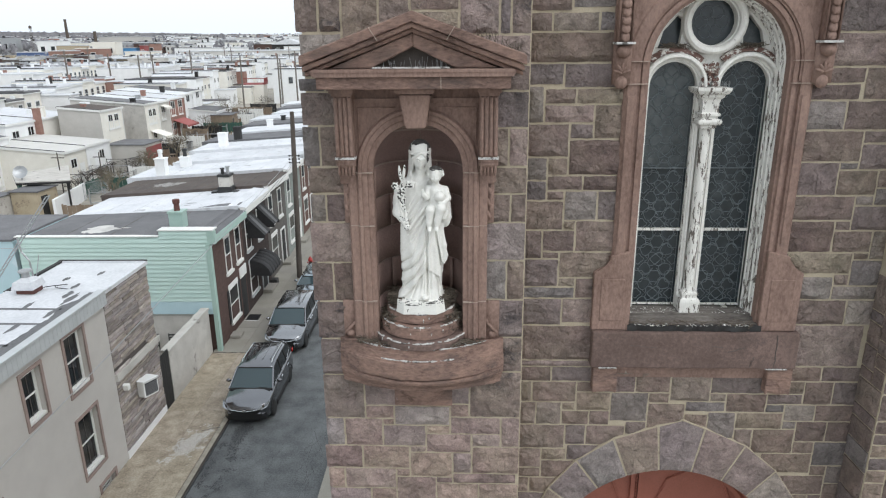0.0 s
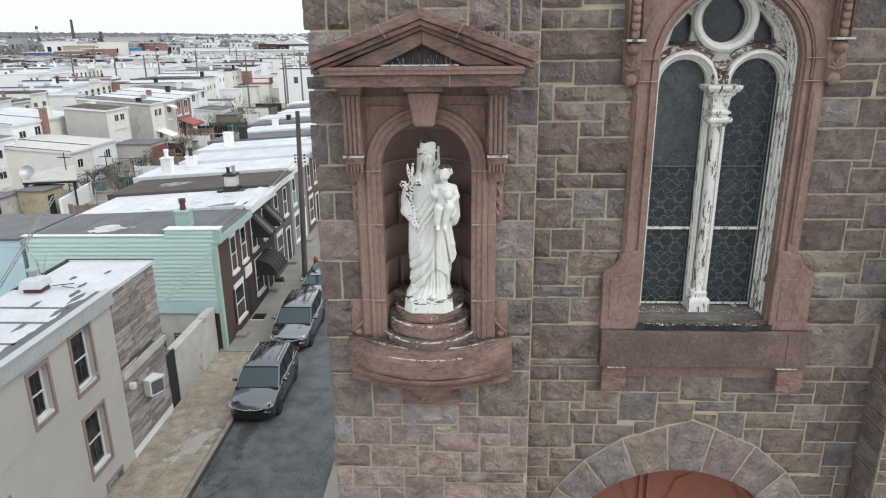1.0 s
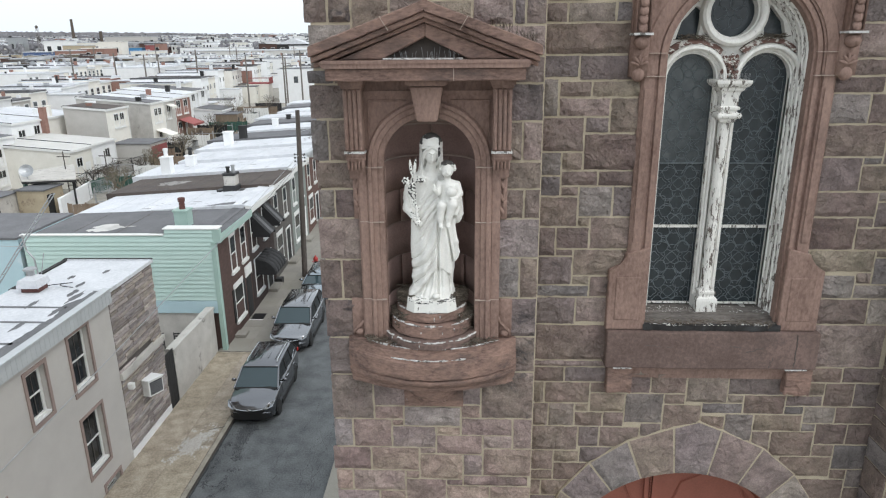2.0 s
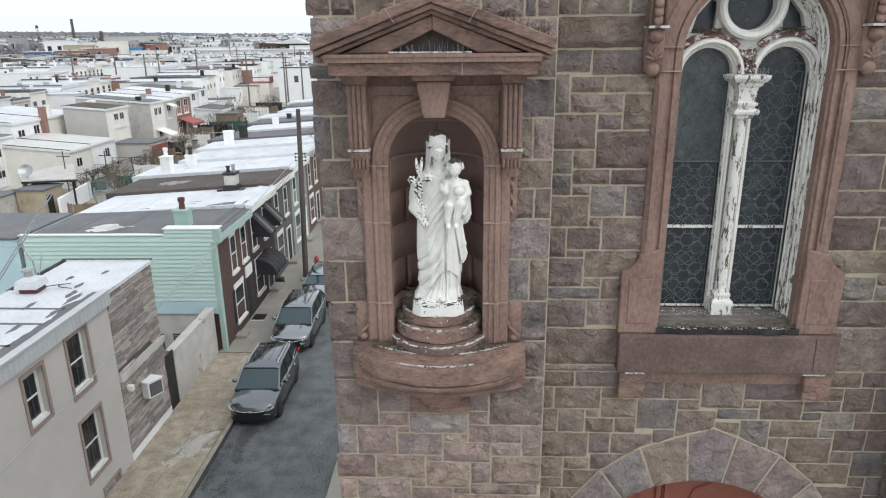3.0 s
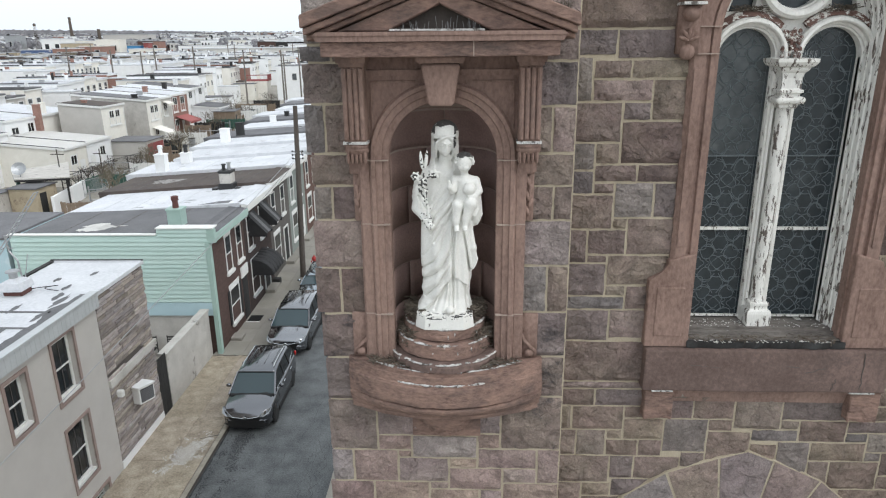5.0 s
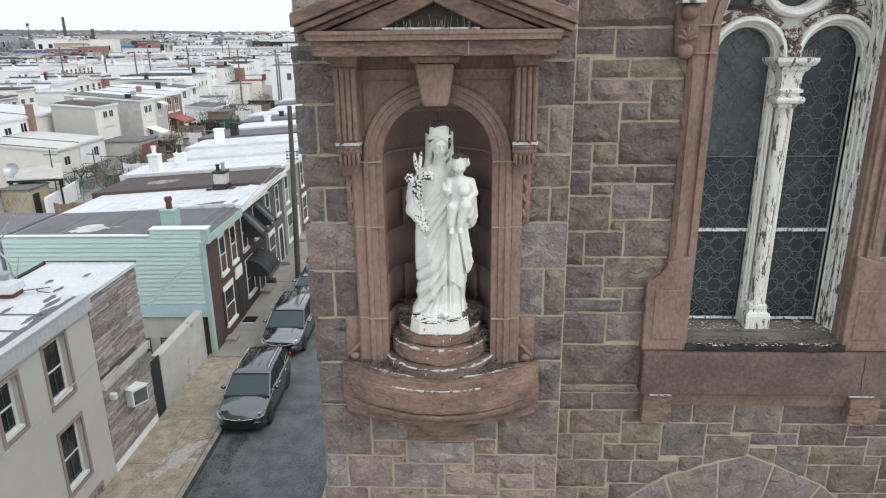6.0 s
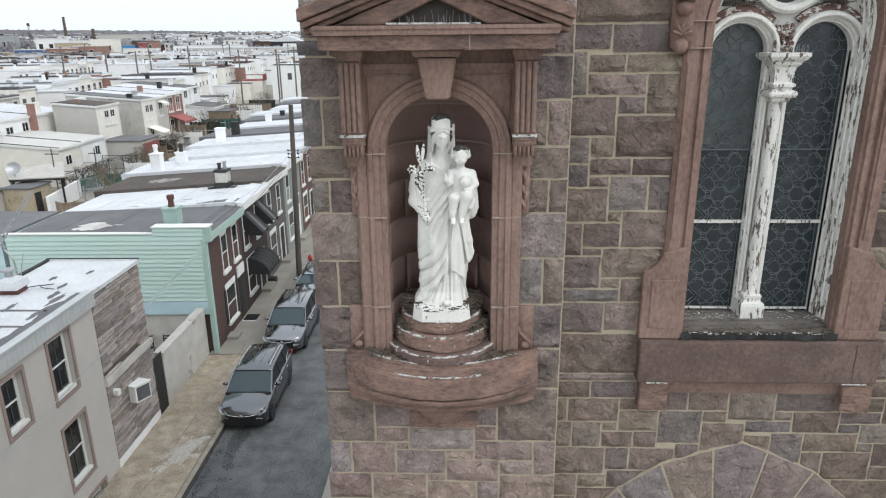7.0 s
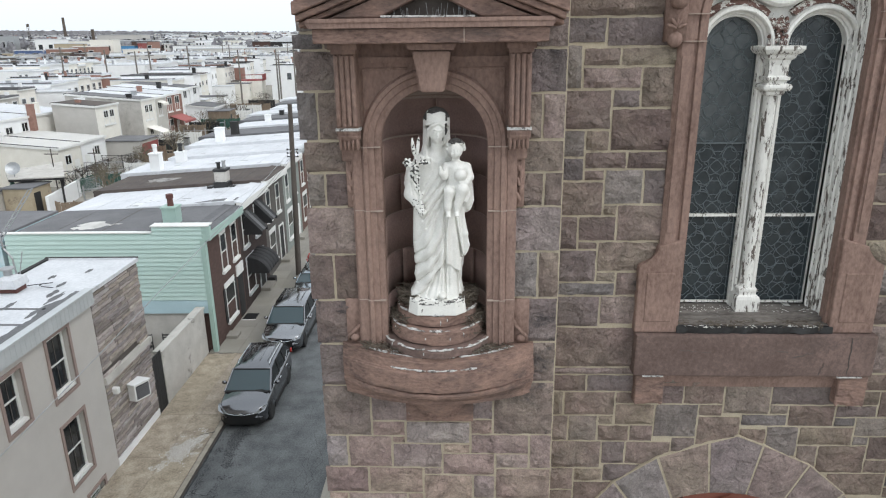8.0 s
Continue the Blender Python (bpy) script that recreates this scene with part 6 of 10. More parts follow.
rnd = random.Random(12)
for k in range(60):
    a, r = rnd.uniform(0, 6.28), rnd.uniform(0.0, 0.09)
    ball(bm, (QX + rnd.uniform(-0.09, 0.09), 0.70 + rnd.uniform(-0.03, 0.03), 13.46 + rnd.uniform(-0.08, 0.16)), (0.022, 0.02, 0.03), 6)
part("foliage_carving", bm, PEELED, big, "carved leaf boss, paint gone")
bm = bmesh.new()
for k in range(22):
    x = QX - 0.17 + 0.34 * k / 21
    tube(bm, [(x, 0.56, 13.36), (x + rnd.uniform(-0.01, 0.01), 0.55, 13.44)], 0.0018, 4)
part("bird_spikes", bm, STEEL, big, "thin wire bird spikes")
# transom bars
for a, b in LIGHTS:
    part("transom_bar", boxes((a - 0.01, b + 0.01, 0.82, 0.855, 11.625, 11.655)), PAINT, big)
    part("stop_bar", boxes((a - 0.01, b + 0.01, 0.83, 0.855, 12.40, 12.412)), LEADED, big)
    part("bottom_bead", boxes((a - 0.01, b + 0.01, 0.81, 0.84, 10.645, 10.665)), PAINT, big)

GLASS = coat("old_storm_glass", (0.016, 0.022, 0.026), (0.036, 0.047, 0.053), 2.2, 0.22, 0.0, 9, (0.052, 0.064, 0.07), 1.6, 0.58)
DUSTY = coat("clouded_storm_glass", (0.030, 0.038, 0.041), (0.095, 0.108, 0.112), 2.6, 0.30, 0.0, 12, (0.125, 0.138, 0.140), 2.4, 0.60, stain_soft=0.12)
for side, (a, b) in enumerate(LIGHTS):
    bm = bmesh.new()
    prism(bm, rect(a - 0.02, b + 0.02, 10.60, 12.405), 0.862, 0.868)
    part("pane", bm, GLASS, big, "dusty storm glass over leaded lights")
    bm = bmesh.new()
    prism(bm, arched(a - 0.02, b + 0.02, 12.407, LS, 20), 0.862, 0.868)
    part("pane", bm, GLASS if side else DUSTY, big, "dusty storm glass over leaded lights" if side else "clouded pale storm glass")
    # lead cames in lobed rings
    bm = bmesh.new()
    rnd = random.Random(int(a * 10))
    c = (a + b) / 2
    def wire(pts, r=0.0052):
        run = []
        for p in pts + [None]:
            if p is not None and a + 0.012 < p[0] < b - 0.012 and math.hypot(p[0] - c, max(0.0, p[1] - LS)) < (b - a) / 2 - 0.012:
                run.append((p[0], 0.858, p[1]))
            else:
                if len(run) > 2:
                    tube(bm, run, r, 4)
                run = []

    def lobe(x, z, r, n, dent, turn=0.0):
        wire([(x + r * (1 + dent * math.cos(n * t + turn)) * math.cos(t), z + r * (1 + dent * math.cos(n * t + turn)) * math.sin(t)) for t in [6.2832 * i / 28 for i in range(29)]])
    for k in range(7):
        z = 10.78 + 0.46 * k
        lobe(c, z, 0.058, 4, 0.10)
        lobe(c, z, 0.095, 4, 0.22, 3.14)
        lobe(c, z + 0.23, 0.078, 6, 0.08)
        for s in (-1, 1):
            lobe(c + s * 0.125, z + 0.125, 0.072, 3, 0.10, s * 1.2)
            lobe(c + s * 0.125, z - 0.125, 0.072, 3, 0.10, 3.14 + s * 1.2)
            lobe(c + s * 0.215, z, 0.060, 4, 0.16)
            lobe(c + s * 0.215, z + 0.23, 0.085, 4, 0.12, 3.14)
            wire([(c + s * (0.02 + 0.20 * t), z + 0.115 + 0.10 * math.sin(3.1 * t)) for t in [i / 12 for i in range(13)]])
            wire([(c + s * (0.02 + 0.20 * t), z - 0.115 - 0.10 * math.sin(3.1 * t)) for t in [i / 12 for i in range(13)]])
            wire([(c + s * (0.11 + 0.02 * math.sin(9 * t)), z - 0.05 + 0.10 * t) for t in [i / 8 for i in range(9)]])
    for s in (-1, 1):
        tube(bm, [(c + s * 0.245, 0.858, 10.65), (c + s * 0.245, 0.858, 13.37)], 0.004, 4)
    part("lead_cames", bm, LEADED, big, "lobed pattern of lead cames")
bm = bmesh.new()
prism(bm, arc(OC[0], OC[1], OR + 0.02, 0, 354, 35), 0.862, 0.868)
for s in (-1, 1):
    box(bm, WC + s * 0.46 - 0.16, WC + s * 0.46 + 0.16, 0.862, 0.868, 13.76, 14.2)
part("pane", bm, GLASS, big)
bm = bmesh.new()
for k in range(6):
    a = 1.047 * k
    tube(bm, [(OC[0] + 0.115 * math.cos(a) + 0.075 * math.cos(t), 0.858, OC[1] + 0.115 * math.sin(a) + 0.075 * math.sin(t)) for t in [6.2832 * i / 12 for i in range(13)]], 0.004, 4)
part("lead_cames", bm, LEADED, big)

# ---- the portal doors ----
doors = thing("church_doors", "arched red-brown panelled church doors", "door")
bm = bmesh.new()
prism(bm, [(0.87, 0.2), (4.03, 0.2)] + arc(2.45, 6.86, 1.58, 0, 180, 24), 0.98, 1.04)
part("tympanum_panel", bm, DOORWOOD, doors)
bm = bmesh.new()
sweep(bm, arch_path(0.90, 4.0, 0.2, 6.86, 30), [(-0.16, -0.98), (-0.16, -0.92), (-0.10, -0.90), (-0.06, -0.93), (0.0, -0.88), (0.0, -0.98)])
part("door_frame", bm, DOORWOOD, doors, "moulded arch with a bead row")
bm = boxes((2.10, 2.16, 0.93, 0.98, 0.2, 8.4), (2.20, 2.30, 0.90, 0.98, 0.2, 8.4))
for k in range(60):
    ball(bm, (2.18, 0.93, 5.4 + 0.05 * k), (0.018, 0.02, 0.02), 6)
part("meeting_stile", bm, DOORWOOD, doors)
bm = bmesh.new()
for x0, x1 in ((1.15, 2.02), (2.42, 3.6)):
    tube(bm, [(x0, 0.975, 5.0), (x0, 0.975, 7.4), (x0 + 0.2, 0.975, 7.9), ((x0 + x1) / 2, 0.975, 8.1), (x1 - 0.2, 0.975, 7.9), (x1, 0.975, 7.4), (x1, 0.975, 5.0)], 0.025, 6)
part("panel_moulding", bm, DOORWOOD, doors)

# ---- the street ----
def slab_rows(name, x0, x1, y0, y1, step, z, mat, label, jitter=0.0):
    base = thing(name, label, "pavement", STREET, kind="structure")
    bm = bmesh.new()
    ys = [y0 + step * 2 * i for i in range(int((y1 - y0) / step / 2) + 2)]
    rows = [(bm.verts.new((x0, y, lay(y) + z - 0.02)), bm.verts.new((x1, y, lay(y) + z - 0.02)), bm.verts.new((x1, y, lay(y) - 0.2)), bm.verts.new((x0, y, lay(y) - 0.2))) for y in ys]
    for a, b in zip(rows, rows[1:]):
        for i in range(3):
            bm.faces.new((a[i], a[i + 1], b[i + 1], b[i]))
    part("bed", bm, GROUT, base)
    rnd = random.Random(int(y0))
    y = y0
    while y < y1:
        h = step * rnd.uniform(0.9, 1.1)
        for a, b in ((x0, (x0 + x1) / 2), ((x0 + x1) / 2, x1 - 0.19)):
            bm = bmesh.new()
            t = rnd.uniform(-0.004, 0.004)
            v = box(bm, a + 0.006, b - 0.006, y + 0.006, min(y + h, y1) - 0.006, z - 0.06, z + t)
            for q in v:
                q.co.z += lay(q.co.y)
            part("paving_slab", bm, mat, base)
        y += h
    y = y0
    while y < y1:
        h = rnd.uniform(1.6, 2.4)
        bm = bmesh.new()
        v = box(bm, x1 - 0.18, x1 + rnd.uniform(-0.012, 0.012), y + 0.008, min(y + h, y1) - 0.008, -0.15, z + rnd.uniform(-0.02, 0.004))
        for q in v:
            q.co.z += lay(q.co.y)
        bmesh.ops.bevel(bm, geom=bm.edges[:], offset=0.015, segments=1, affect="EDGES")
        part("kerb_stone", bm, KERB, base)
        y += h
    return base


slab_rows("pavement", 0.0, 2.62, -6, 20.6, 2.6, 0.14, PAVING, "tan concrete pavement with broken kerb stones")
slab_rows("pavement", 0.0, 2.62, 20.6, 75, 1.3, 0.14, PAVINGGREY, "grey concrete pavement in front of the row houses")
bm = bmesh.new()
sheet(bm, 6.98, 10.0, NEAR, 0.14)
for y0, y1 in zip(NEAR, NEAR[1:]):
    a = [bm.verts.new((6.98, y, lay(y) + z)) for y, z in ((y0, 0.14), (y1, 0.14), (y1, -0.1), (y0, -0.1))]
    bm.faces.new(a)
pv = part("pavement", bm, PAVINGGREY)
pv.matrix_world = STREET
tagged(pv, "grey pavement beside the church", "pavement", kind="structure")
def speckle(bm, x0, x1, y0, y1, z, cell, keep, seed):
    """Lays small ragged flakes wherever keep(x, y) exceeds a noise: a stain with broken edges."""
    rnd = random.Random(seed)
    for i in range(int((x1 - x0) / cell)):
        for j in range(int((y1 - y0) / cell)):
            x, y = x0 + (i + rnd.random()) * cell, y0 + (j + rnd.random()) * cell
            n = 0.5 + 0.45 * noise.noise(Vector((x * 2.6, y * 2.6, seed))) + 0.30 * noise.noise(Vector((x * 9, y * 9, seed)))
            if keep(x, y) > n + rnd.uniform(-0.12, 0.12):
                r, t0 = cell * rnd.uniform(0.35, 0.85), rnd.uniform(0, 6.28)
                bm.faces.new([bm.verts.new((x + r * rnd.uniform(0.5, 1.1) * math.cos(t0 + t), y + r * rnd.uniform(0.5, 1.1) * math.sin(t0 + t), z + 0.000002 * ((i * 7 + j * 13) % 400))) for t in (0, 1.25, 2.5, 3.75, 5.0)])


# oil marks and cracks on the asphalt, and the gutter's shade painted in
rnd = random.Random(17)
bm = bmesh.new()
speckle(bm, 2.75, 4.3, 9.6, 15.0, 0.003, 0.035, lambda x, y: 0.80 * math.exp(-((x - 3.45 - 0.12 * math.sin(1.7 * y)) / 0.34) ** 2) * (0.6 + 0.5 * math.exp(-((y - 14.0) / 1.0) ** 2)) + 0.42 * math.exp(-((x - 2.85) / 0.16) ** 2), 3)
for cx, cy, ln in ((4.9, 10.6, 3), (6.2, 9.4, 6), (6.5, 9.8, 5), (6.35, 10.6, 4), (5.4, 14, 3), (6.05, 11.0, 3)):
    x, y = cx, cy
    pts = []
    for i in range(int(ln / 0.14)):
        pts.append((x, y))
        x, y = x + rnd.uniform(-0.10, 0.10), y + 0.14
    for (xa, ya), (xb, yb) in zip(pts, pts[1:]):
        bm.faces.new([bm.verts.new(p) for p in ((xa - 0.004, ya, 0.004), (xa + 0.004, ya, 0.004), (xb + 0.004, yb, 0.004), (xb - 0.004, yb, 0.004))])
# ragged dark strip by the kerb: the open gap and the gutter's shadow, as colour
w0 = 0.02
for i in range(34):
    ya, yb, w1 = 9.0 + 0.17 * i, 9.0 + 0.17 * (i + 1), rnd.uniform(0.02, 0.075)
    bm.faces.new([bm.verts.new(p) for p in ((2.635, ya, 0.005), (2.645 + w0, ya, 0.005), (2.645 + w1, yb, 0.005), (2.635, yb, 0.005))])
    w0 = w1
ob = part("oil_marks", bm, PATCH)
ob.matrix_world = STREET
tagged(ob, "dark oil marks, cracks and painted gutter shade on the asphalt", "stain", kind="stuff")


# open joints between slabs and along the kerb
rnd = random.Random(31)
bm = bmesh.new()
for pts in ([(0.05 + 0.13 * i, 20.56 + rnd.uniform(-0.03, 0.03)) for i in range(20)], [(1.9 + 0.12 * i + rnd.uniform(-0.02, 0.02), 14.0 + 0.05 * i) for i in range(6)]):
    w0 = 0.012
    for (xa, ya), (xb, yb) in zip(pts, pts[1:]):
        w1 = rnd.uniform(0.006, 0.030)
        dx, dy = xb - xa, yb - ya
        ln = math.hypot(dx, dy)
        nx, ny = -dy / ln, dx / ln
        bm.faces.new([bm.verts.new(p) for p in ((xa - nx * w0, ya - ny * w0, 0.149), (xa + nx * w0, ya + ny * w0, 0.149), (xb + nx * w1, yb + ny * w1, 0.149), (xb - nx * w1, yb - ny * w1, 0.149))])
        w0 = w1
ob = part("pavement_cracks", bm, PATCH)
ob.matrix_world = STREET
tagged(ob, "dark open cracks between the pavement slabs", "crack", kind="stuff")

bm = bmesh.new()
speckle(bm, 0.3, 2.4, 11.6, 15.4, 0.147, 0.022, lambda x, y: 0.92 * math.exp(-((x - 1.75 - 0.35 * (y - 13.0)) / 0.50) ** 2 - ((y - 13.2) / 0.95) ** 2) + 0.10 * math.exp(-((x - 1.5) / 0.8) ** 2), 8)
ob = part("spilt_lime", bm, LIME)
ob.matrix_world = STREET
tagged(ob, "splashes of dried whitewash on the pavement", "stain", kind="stuff")


# ---- parts of houses ----
def sash(parent, u0, u1, z0, z1, d=0.0, trim=0.0, trim_mat=None, frame_mat=None, sill=True, sill_mat=None, deep=0.0, lintel=None, grid=False, far=False):
    """A sash window in a wall whose face is at y = d: frame, panes, sill and, where it has one, a lintel."""
    fm = frame_mat or WHITETRIM
    y = d + deep
    w = 0.10 if far else 0.055
    f = -0.035
    zm = (z0 + z1) / 2
    bm = plate(rect(u0, u1, z0, z1), [rect(u0 + w, u1 - w, z0 + w, zm - 0.022), rect(u0 + w, u1 - w, zm + 0.022, z1 - w)], y + f, y + 0.03)
    win = part("window", bm, fm, parent)
    if grid:
        um = (u0 + u1) / 2
        part("glazing_bar", boxes((um - (0.03 if far else 0.009), um + (0.03 if far else 0.009), y - 0.022, y - 0.013, z0 + w, z1 - w)), WHITETRIM if far else GROUT, win)
    part("pane", boxes((u0 + w, u1 - w, y + 0.004, y + 0.016, z0 + w, (z0 + z1) / 2 - 0.025), (u0 + w, u1 - w, y - 0.012, y + 0.0, (z0 + z1) / 2 + 0.025, z1 - w)), FARPANE if far == "curtained" else DARKPANE, win)
    if sill:
        part("window_sill", boxes((u0 - 0.08, u1 + 0.08, d - 0.10, d + 0.02, z0 - 0.14, z0 - 0.002)), sill_mat or WHITETRIM, win)
    if lintel:
        part("lintel", boxes((u0 - 0.06, u1 + 0.06, d - 0.03, d + 0.02, z1 + 0.002, z1 + 0.22)), lintel, win)
    if trim:
        t = trim
        part("window_trim", boxes((u0 - t, u0, d - 0.05, d + 0.01, z0 - t, z1 + t), (u1, u1 + t, d - 0.05, d + 0.01, z0 - t, z1 + t), (u0, u1, d - 0.05, d + 0.01, z1, z1 + t), (u0, u1, d - 0.05, d + 0.01, z0 - t, z0)), trim_mat, win)
    return win


def door_leaf(parent, u0, u1, z0, z1, mat, d=0.0, surround=None):
    dr = part("door", soft_box(u0, u1, d - 0.02, d + 0.03, z0, z1, 0.006, 1), mat, parent)
    part("door_panel", boxes(*[(u0 + 0.12, u1 - 0.12, d - 0.032, d - 0.02, a, b) for a, b in ((z0 + 0.15, z0 + 0.8), (z0 + 0.95, z1 - 0.15))]), mat, dr)
    if surround:
        part("door_frame", boxes((u0 - 0.09, u0, d - 0.06, d + 0.03, z0, z1 + 0.09), (u1, u1 + 0.09, d - 0.06, d + 0.03, z0, z1 + 0.09), (u0, u1, d - 0.06, d + 0.03, z1, z1 + 0.09)), surround, dr)
    return dr


def stack(parent, u, d, z, h, mat, w=0.4, pot=None):
    bm = boxes((u - w / 2, u + w / 2, d - w / 2, d + w / 2, z - 0.1, z + h), (u - w / 2 - 0.04, u + w / 2 + 0.04, d - w / 2 - 0.04, d + w / 2 + 0.04, z + h, z + h + 0.08))
    c = part("chimney", bm, mat, parent)
    if pot:
        bm = bmesh.new()
        lathe(bm, [(0.14, z + h + 0.08), (0.12, z + h + 0.4), (0.16, z + h + 0.42), (0.16, z + h + 0.6), (0.1, z + h + 0.62)], u, d, 0, 360, 10)
        part("chimney_pot", bm, pot, c)
    return c


# the stucco corner house with the banded stone annexe
house = thing("corner_house", "two-storey pale stucco house with taupe window trim and white roof", "house", TURNED)
holes = [(9.87, 10.90, 3.95, 5.78), (7.87, 8.70, 4.12, 5.62), (9.82, 10.92, 1.13, 3.08), (10.42, 11.30, -0.1, 0.38), (4.6, 5.6, 4.0, 5.7), (5.2, 6.3, 1.1, 3.0)]
part("wall", plate(rect(0.0, 12.25, -0.4, 6.12), [rect(*h) for h in holes], 0.0, 0.25), STUCCO, house)
part("wall", boxes((0.0, 12.25, 2.9, 3.1, -0.4, 6.12), (0.0, 0.2, 0.25, 2.9, -0.4, 6.12)), STUCCO, house)
for u0, u1, z0, z1 in holes:
    sash(house, u0 + 0.09, u1 - 0.09, z0 + 0.08, z1 - 0.08, 0.16, sill=False, grid=True)
    part("reveal", boxes((u0, u0 + 0.09, 0.16, 0.24, z0, z1), (u1 - 0.09, u1, 0.16, 0.24, z0, z1), (u0, u1, 0.16, 0.24, z1 - 0.08, z1), (u0, u1, 0.02, 0.24, z0, z0 + 0.08)), WHITETRIM, house)
    t = 0.10
    part("window_trim", boxes((u0 - t, u0, -0.035, 0.02, z0 - t, z1 + t), (u1, u1 + t, -0.035, 0.02, z0 - t, z1 + t), (u0, u1, -0.035, 0.02, z1, z1 + t), (u0, u1, -0.035, 0.02, z0 - t, z0)), TRIM_PINK, house)
bm = boxes((-0.1, 12.3, -0.12, 0.2, 5.92, 6.36), (-0.12, 12.3, -0.16, 0.1, 6.36, 6.42))
for k in range(62):
    box(bm, -0.05 + 0.2 * k, 0.0 + 0.2 * k, -0.125, -0.12, 5.95, 6.33)
part("fascia", bm, FASCIA, house, "ribbed grey metal fascia")
bm = boxes((-0.1, 12.3, 0.1, 3.1, 6.12, 6.37))
part("roof", bm, ROOFWHITE, house, "white-coated flat roof, patched with grey")
bm = bmesh.new()
rnd = random.Random(3)
cells = [0.08 * k for k in range(153)]
inner = [0.20 + 0.42 * max(0.0, noise.noise(Vector((u * 0.9, 3.3, 0))) + 0.15) + 0.10 * noise.noise(Vector((u * 4.1, 7.7, 0))) for u in cells]
for u, v, p, q in zip(cells, cells[1:], inner, inner[1:]):
    bm.faces.new([bm.verts.new(c) for c in ((u, 0.11, 6.374), (v, 0.11, 6.374), (v, 0.13 + max(0.0, q), 6.374), (u, 0.13 + max(0.0, p), 6.374))])
for u in (10.7, 9.6, 8.2):
    bm.faces.new([bm.verts.new(p) for p in ((u, 0.4, 6.374), (u + 0.12, 0.4, 6.374), (u + 0.18, 2.9, 6.374), (u + 0.02, 2.9, 6.374))])
part("roof_patch", bm, ROOFDARK, house, "grey torn felt showing through the coating")
rnd = random.Random(83)
for u_, d_, n_ in ((9.4, 1.0, 7), (11.0, 1.6, 6), (7.4, 2.0, 7), (10.2, 2.75, 5), (12.0, 0.9, 6), (11.6, 0.62, 9), (10.6, 0.55, 8), (12.9, 1.2, 5), (8.3, 1.5, 6), (13.6, 1.9, 4), (14.2, 1.0, 4)):
    bm = bmesh.new()
    ring = [(u_ + rnd.uniform(0.25, 0.5) * math.cos(6.2832 * i / 14) * n_ * 0.14, d_ + rnd.uniform(0.05, 0.13) * math.sin(6.2832 * i / 14)) for i in range(14)]
    bm.faces.new([bm.verts.new((a, b, 6.3745 if u_ < 12.05 else 6.306)) for a, b in ring])
    part("roof_tear", bm, ROOFDARK, house, "torn roof coating over grey felt")
annexe = part("annexe", boxes((12.25, 15.42, 0.03, 3.1, -0.4, 6.20)), GROUT, house, "annexe faced in banded stone")
part("roof", boxes((12.3, 15.5, -0.03, 3.15, 6.20, 6.30), (12.3, 15.5, -0.06, 0.06, 6.22, 6.34), (15.4, 15.5, -0.03, 3.15, 6.3, 6.36)), ROOFWHITE, house)
part("roof_edging", boxes((15.42, 15.53, -0.05, 3.2, 6.30, 6.375), (12.3, 15.5, 3.05, 3.19, 6.30, 6.36)), CHARCOAL, house, "black tarred roof edge")
part("wall_base", boxes((12.25, 15.42, -0.03, 0.03, -0.2, 0.42)), WHITEWALL, house, "whitewashed base")
bm = boxes((12.25, 15.5, -0.10, 0.03, 3.13, 3.37))
bmesh.ops.subdivide_edges(bm, edges=[e for e in bm.edges if e.calc_length() > 1], cuts=14)
roughen(bm, 0.03, 3)
part("stone_ledge", bm, CEMENT, house, "crumbling ledge")
rnd = random.Random(11)
z = 0.43
while z < 6.15:
    h = rnd.uniform(0.105, 0.150)
    u = 12.26 - rnd.uniform(0, 0.5)
    while u < 15.4:
        w = rnd.uniform(0.55, 1.5)
        a, b = max(u, 12.26), min(u + w, 15.41)
        broken = 3.40 < z + h / 2 < 3.53 and (13.0 < (a + b) / 2 < 14.4 or (a + b) / 2 < 12.8)
        if b - a > 0.06 and not 3.10 < z + h / 2 < 3.40 and not broken:
            part("facing_stone", soft_box(a + 0.008, b - 0.008, -0.006 - rnd.uniform(0, 0.035), 0.03, z + 0.007, z + h - 0.007, 0.012, 1), FORMSTONE, annexe)
        u += w
    z += h
# air conditioner and lamp
ac = thing("air_conditioner", "white window air conditioner jutting from the stone annexe", "air conditioner", TURNED @ pose(13.57, -0.25, 0) @ pose(0, 0, 0, -5, 4, -22) @ pose(-13.57, 0.25, 0))
part("case", soft_box(13.25, 13.90, -0.58, 0.02, 1.85, 2.42, 0.02, 1), WHITETRIM, ac)
part("cover", soft_box(13.22, 13.93, -0.61, 0.02, 2.42, 2.47, 0.012, 1), WHITEWALL, ac)
part("grille", boxes((13.902, 13.909, -0.52, -0.22, 1.98, 2.30)), BLACKTRIM, ac)
part("grille", boxes(*[(13.31, 13.84, -0.590, -0.581, 1.93 + 0.06 * k, 1.97 + 0.06 * k) for k in range(7)]), ROOFDARK, ac, "dark louvred grille")
part("louvre_bed", boxes((13.30, 13.85, -0.583, -0.579, 1.91, 2.37)), BLACKTRIM, ac)
fl = thing("flood_lamp", "small white wall lamp on the stone annexe", "lamp", TURNED)
part("case", soft_box(12.55, 12.72, -0.22, 0.02, 2.62, 2.85, 0.03, 1), WHITETRIM, fl)
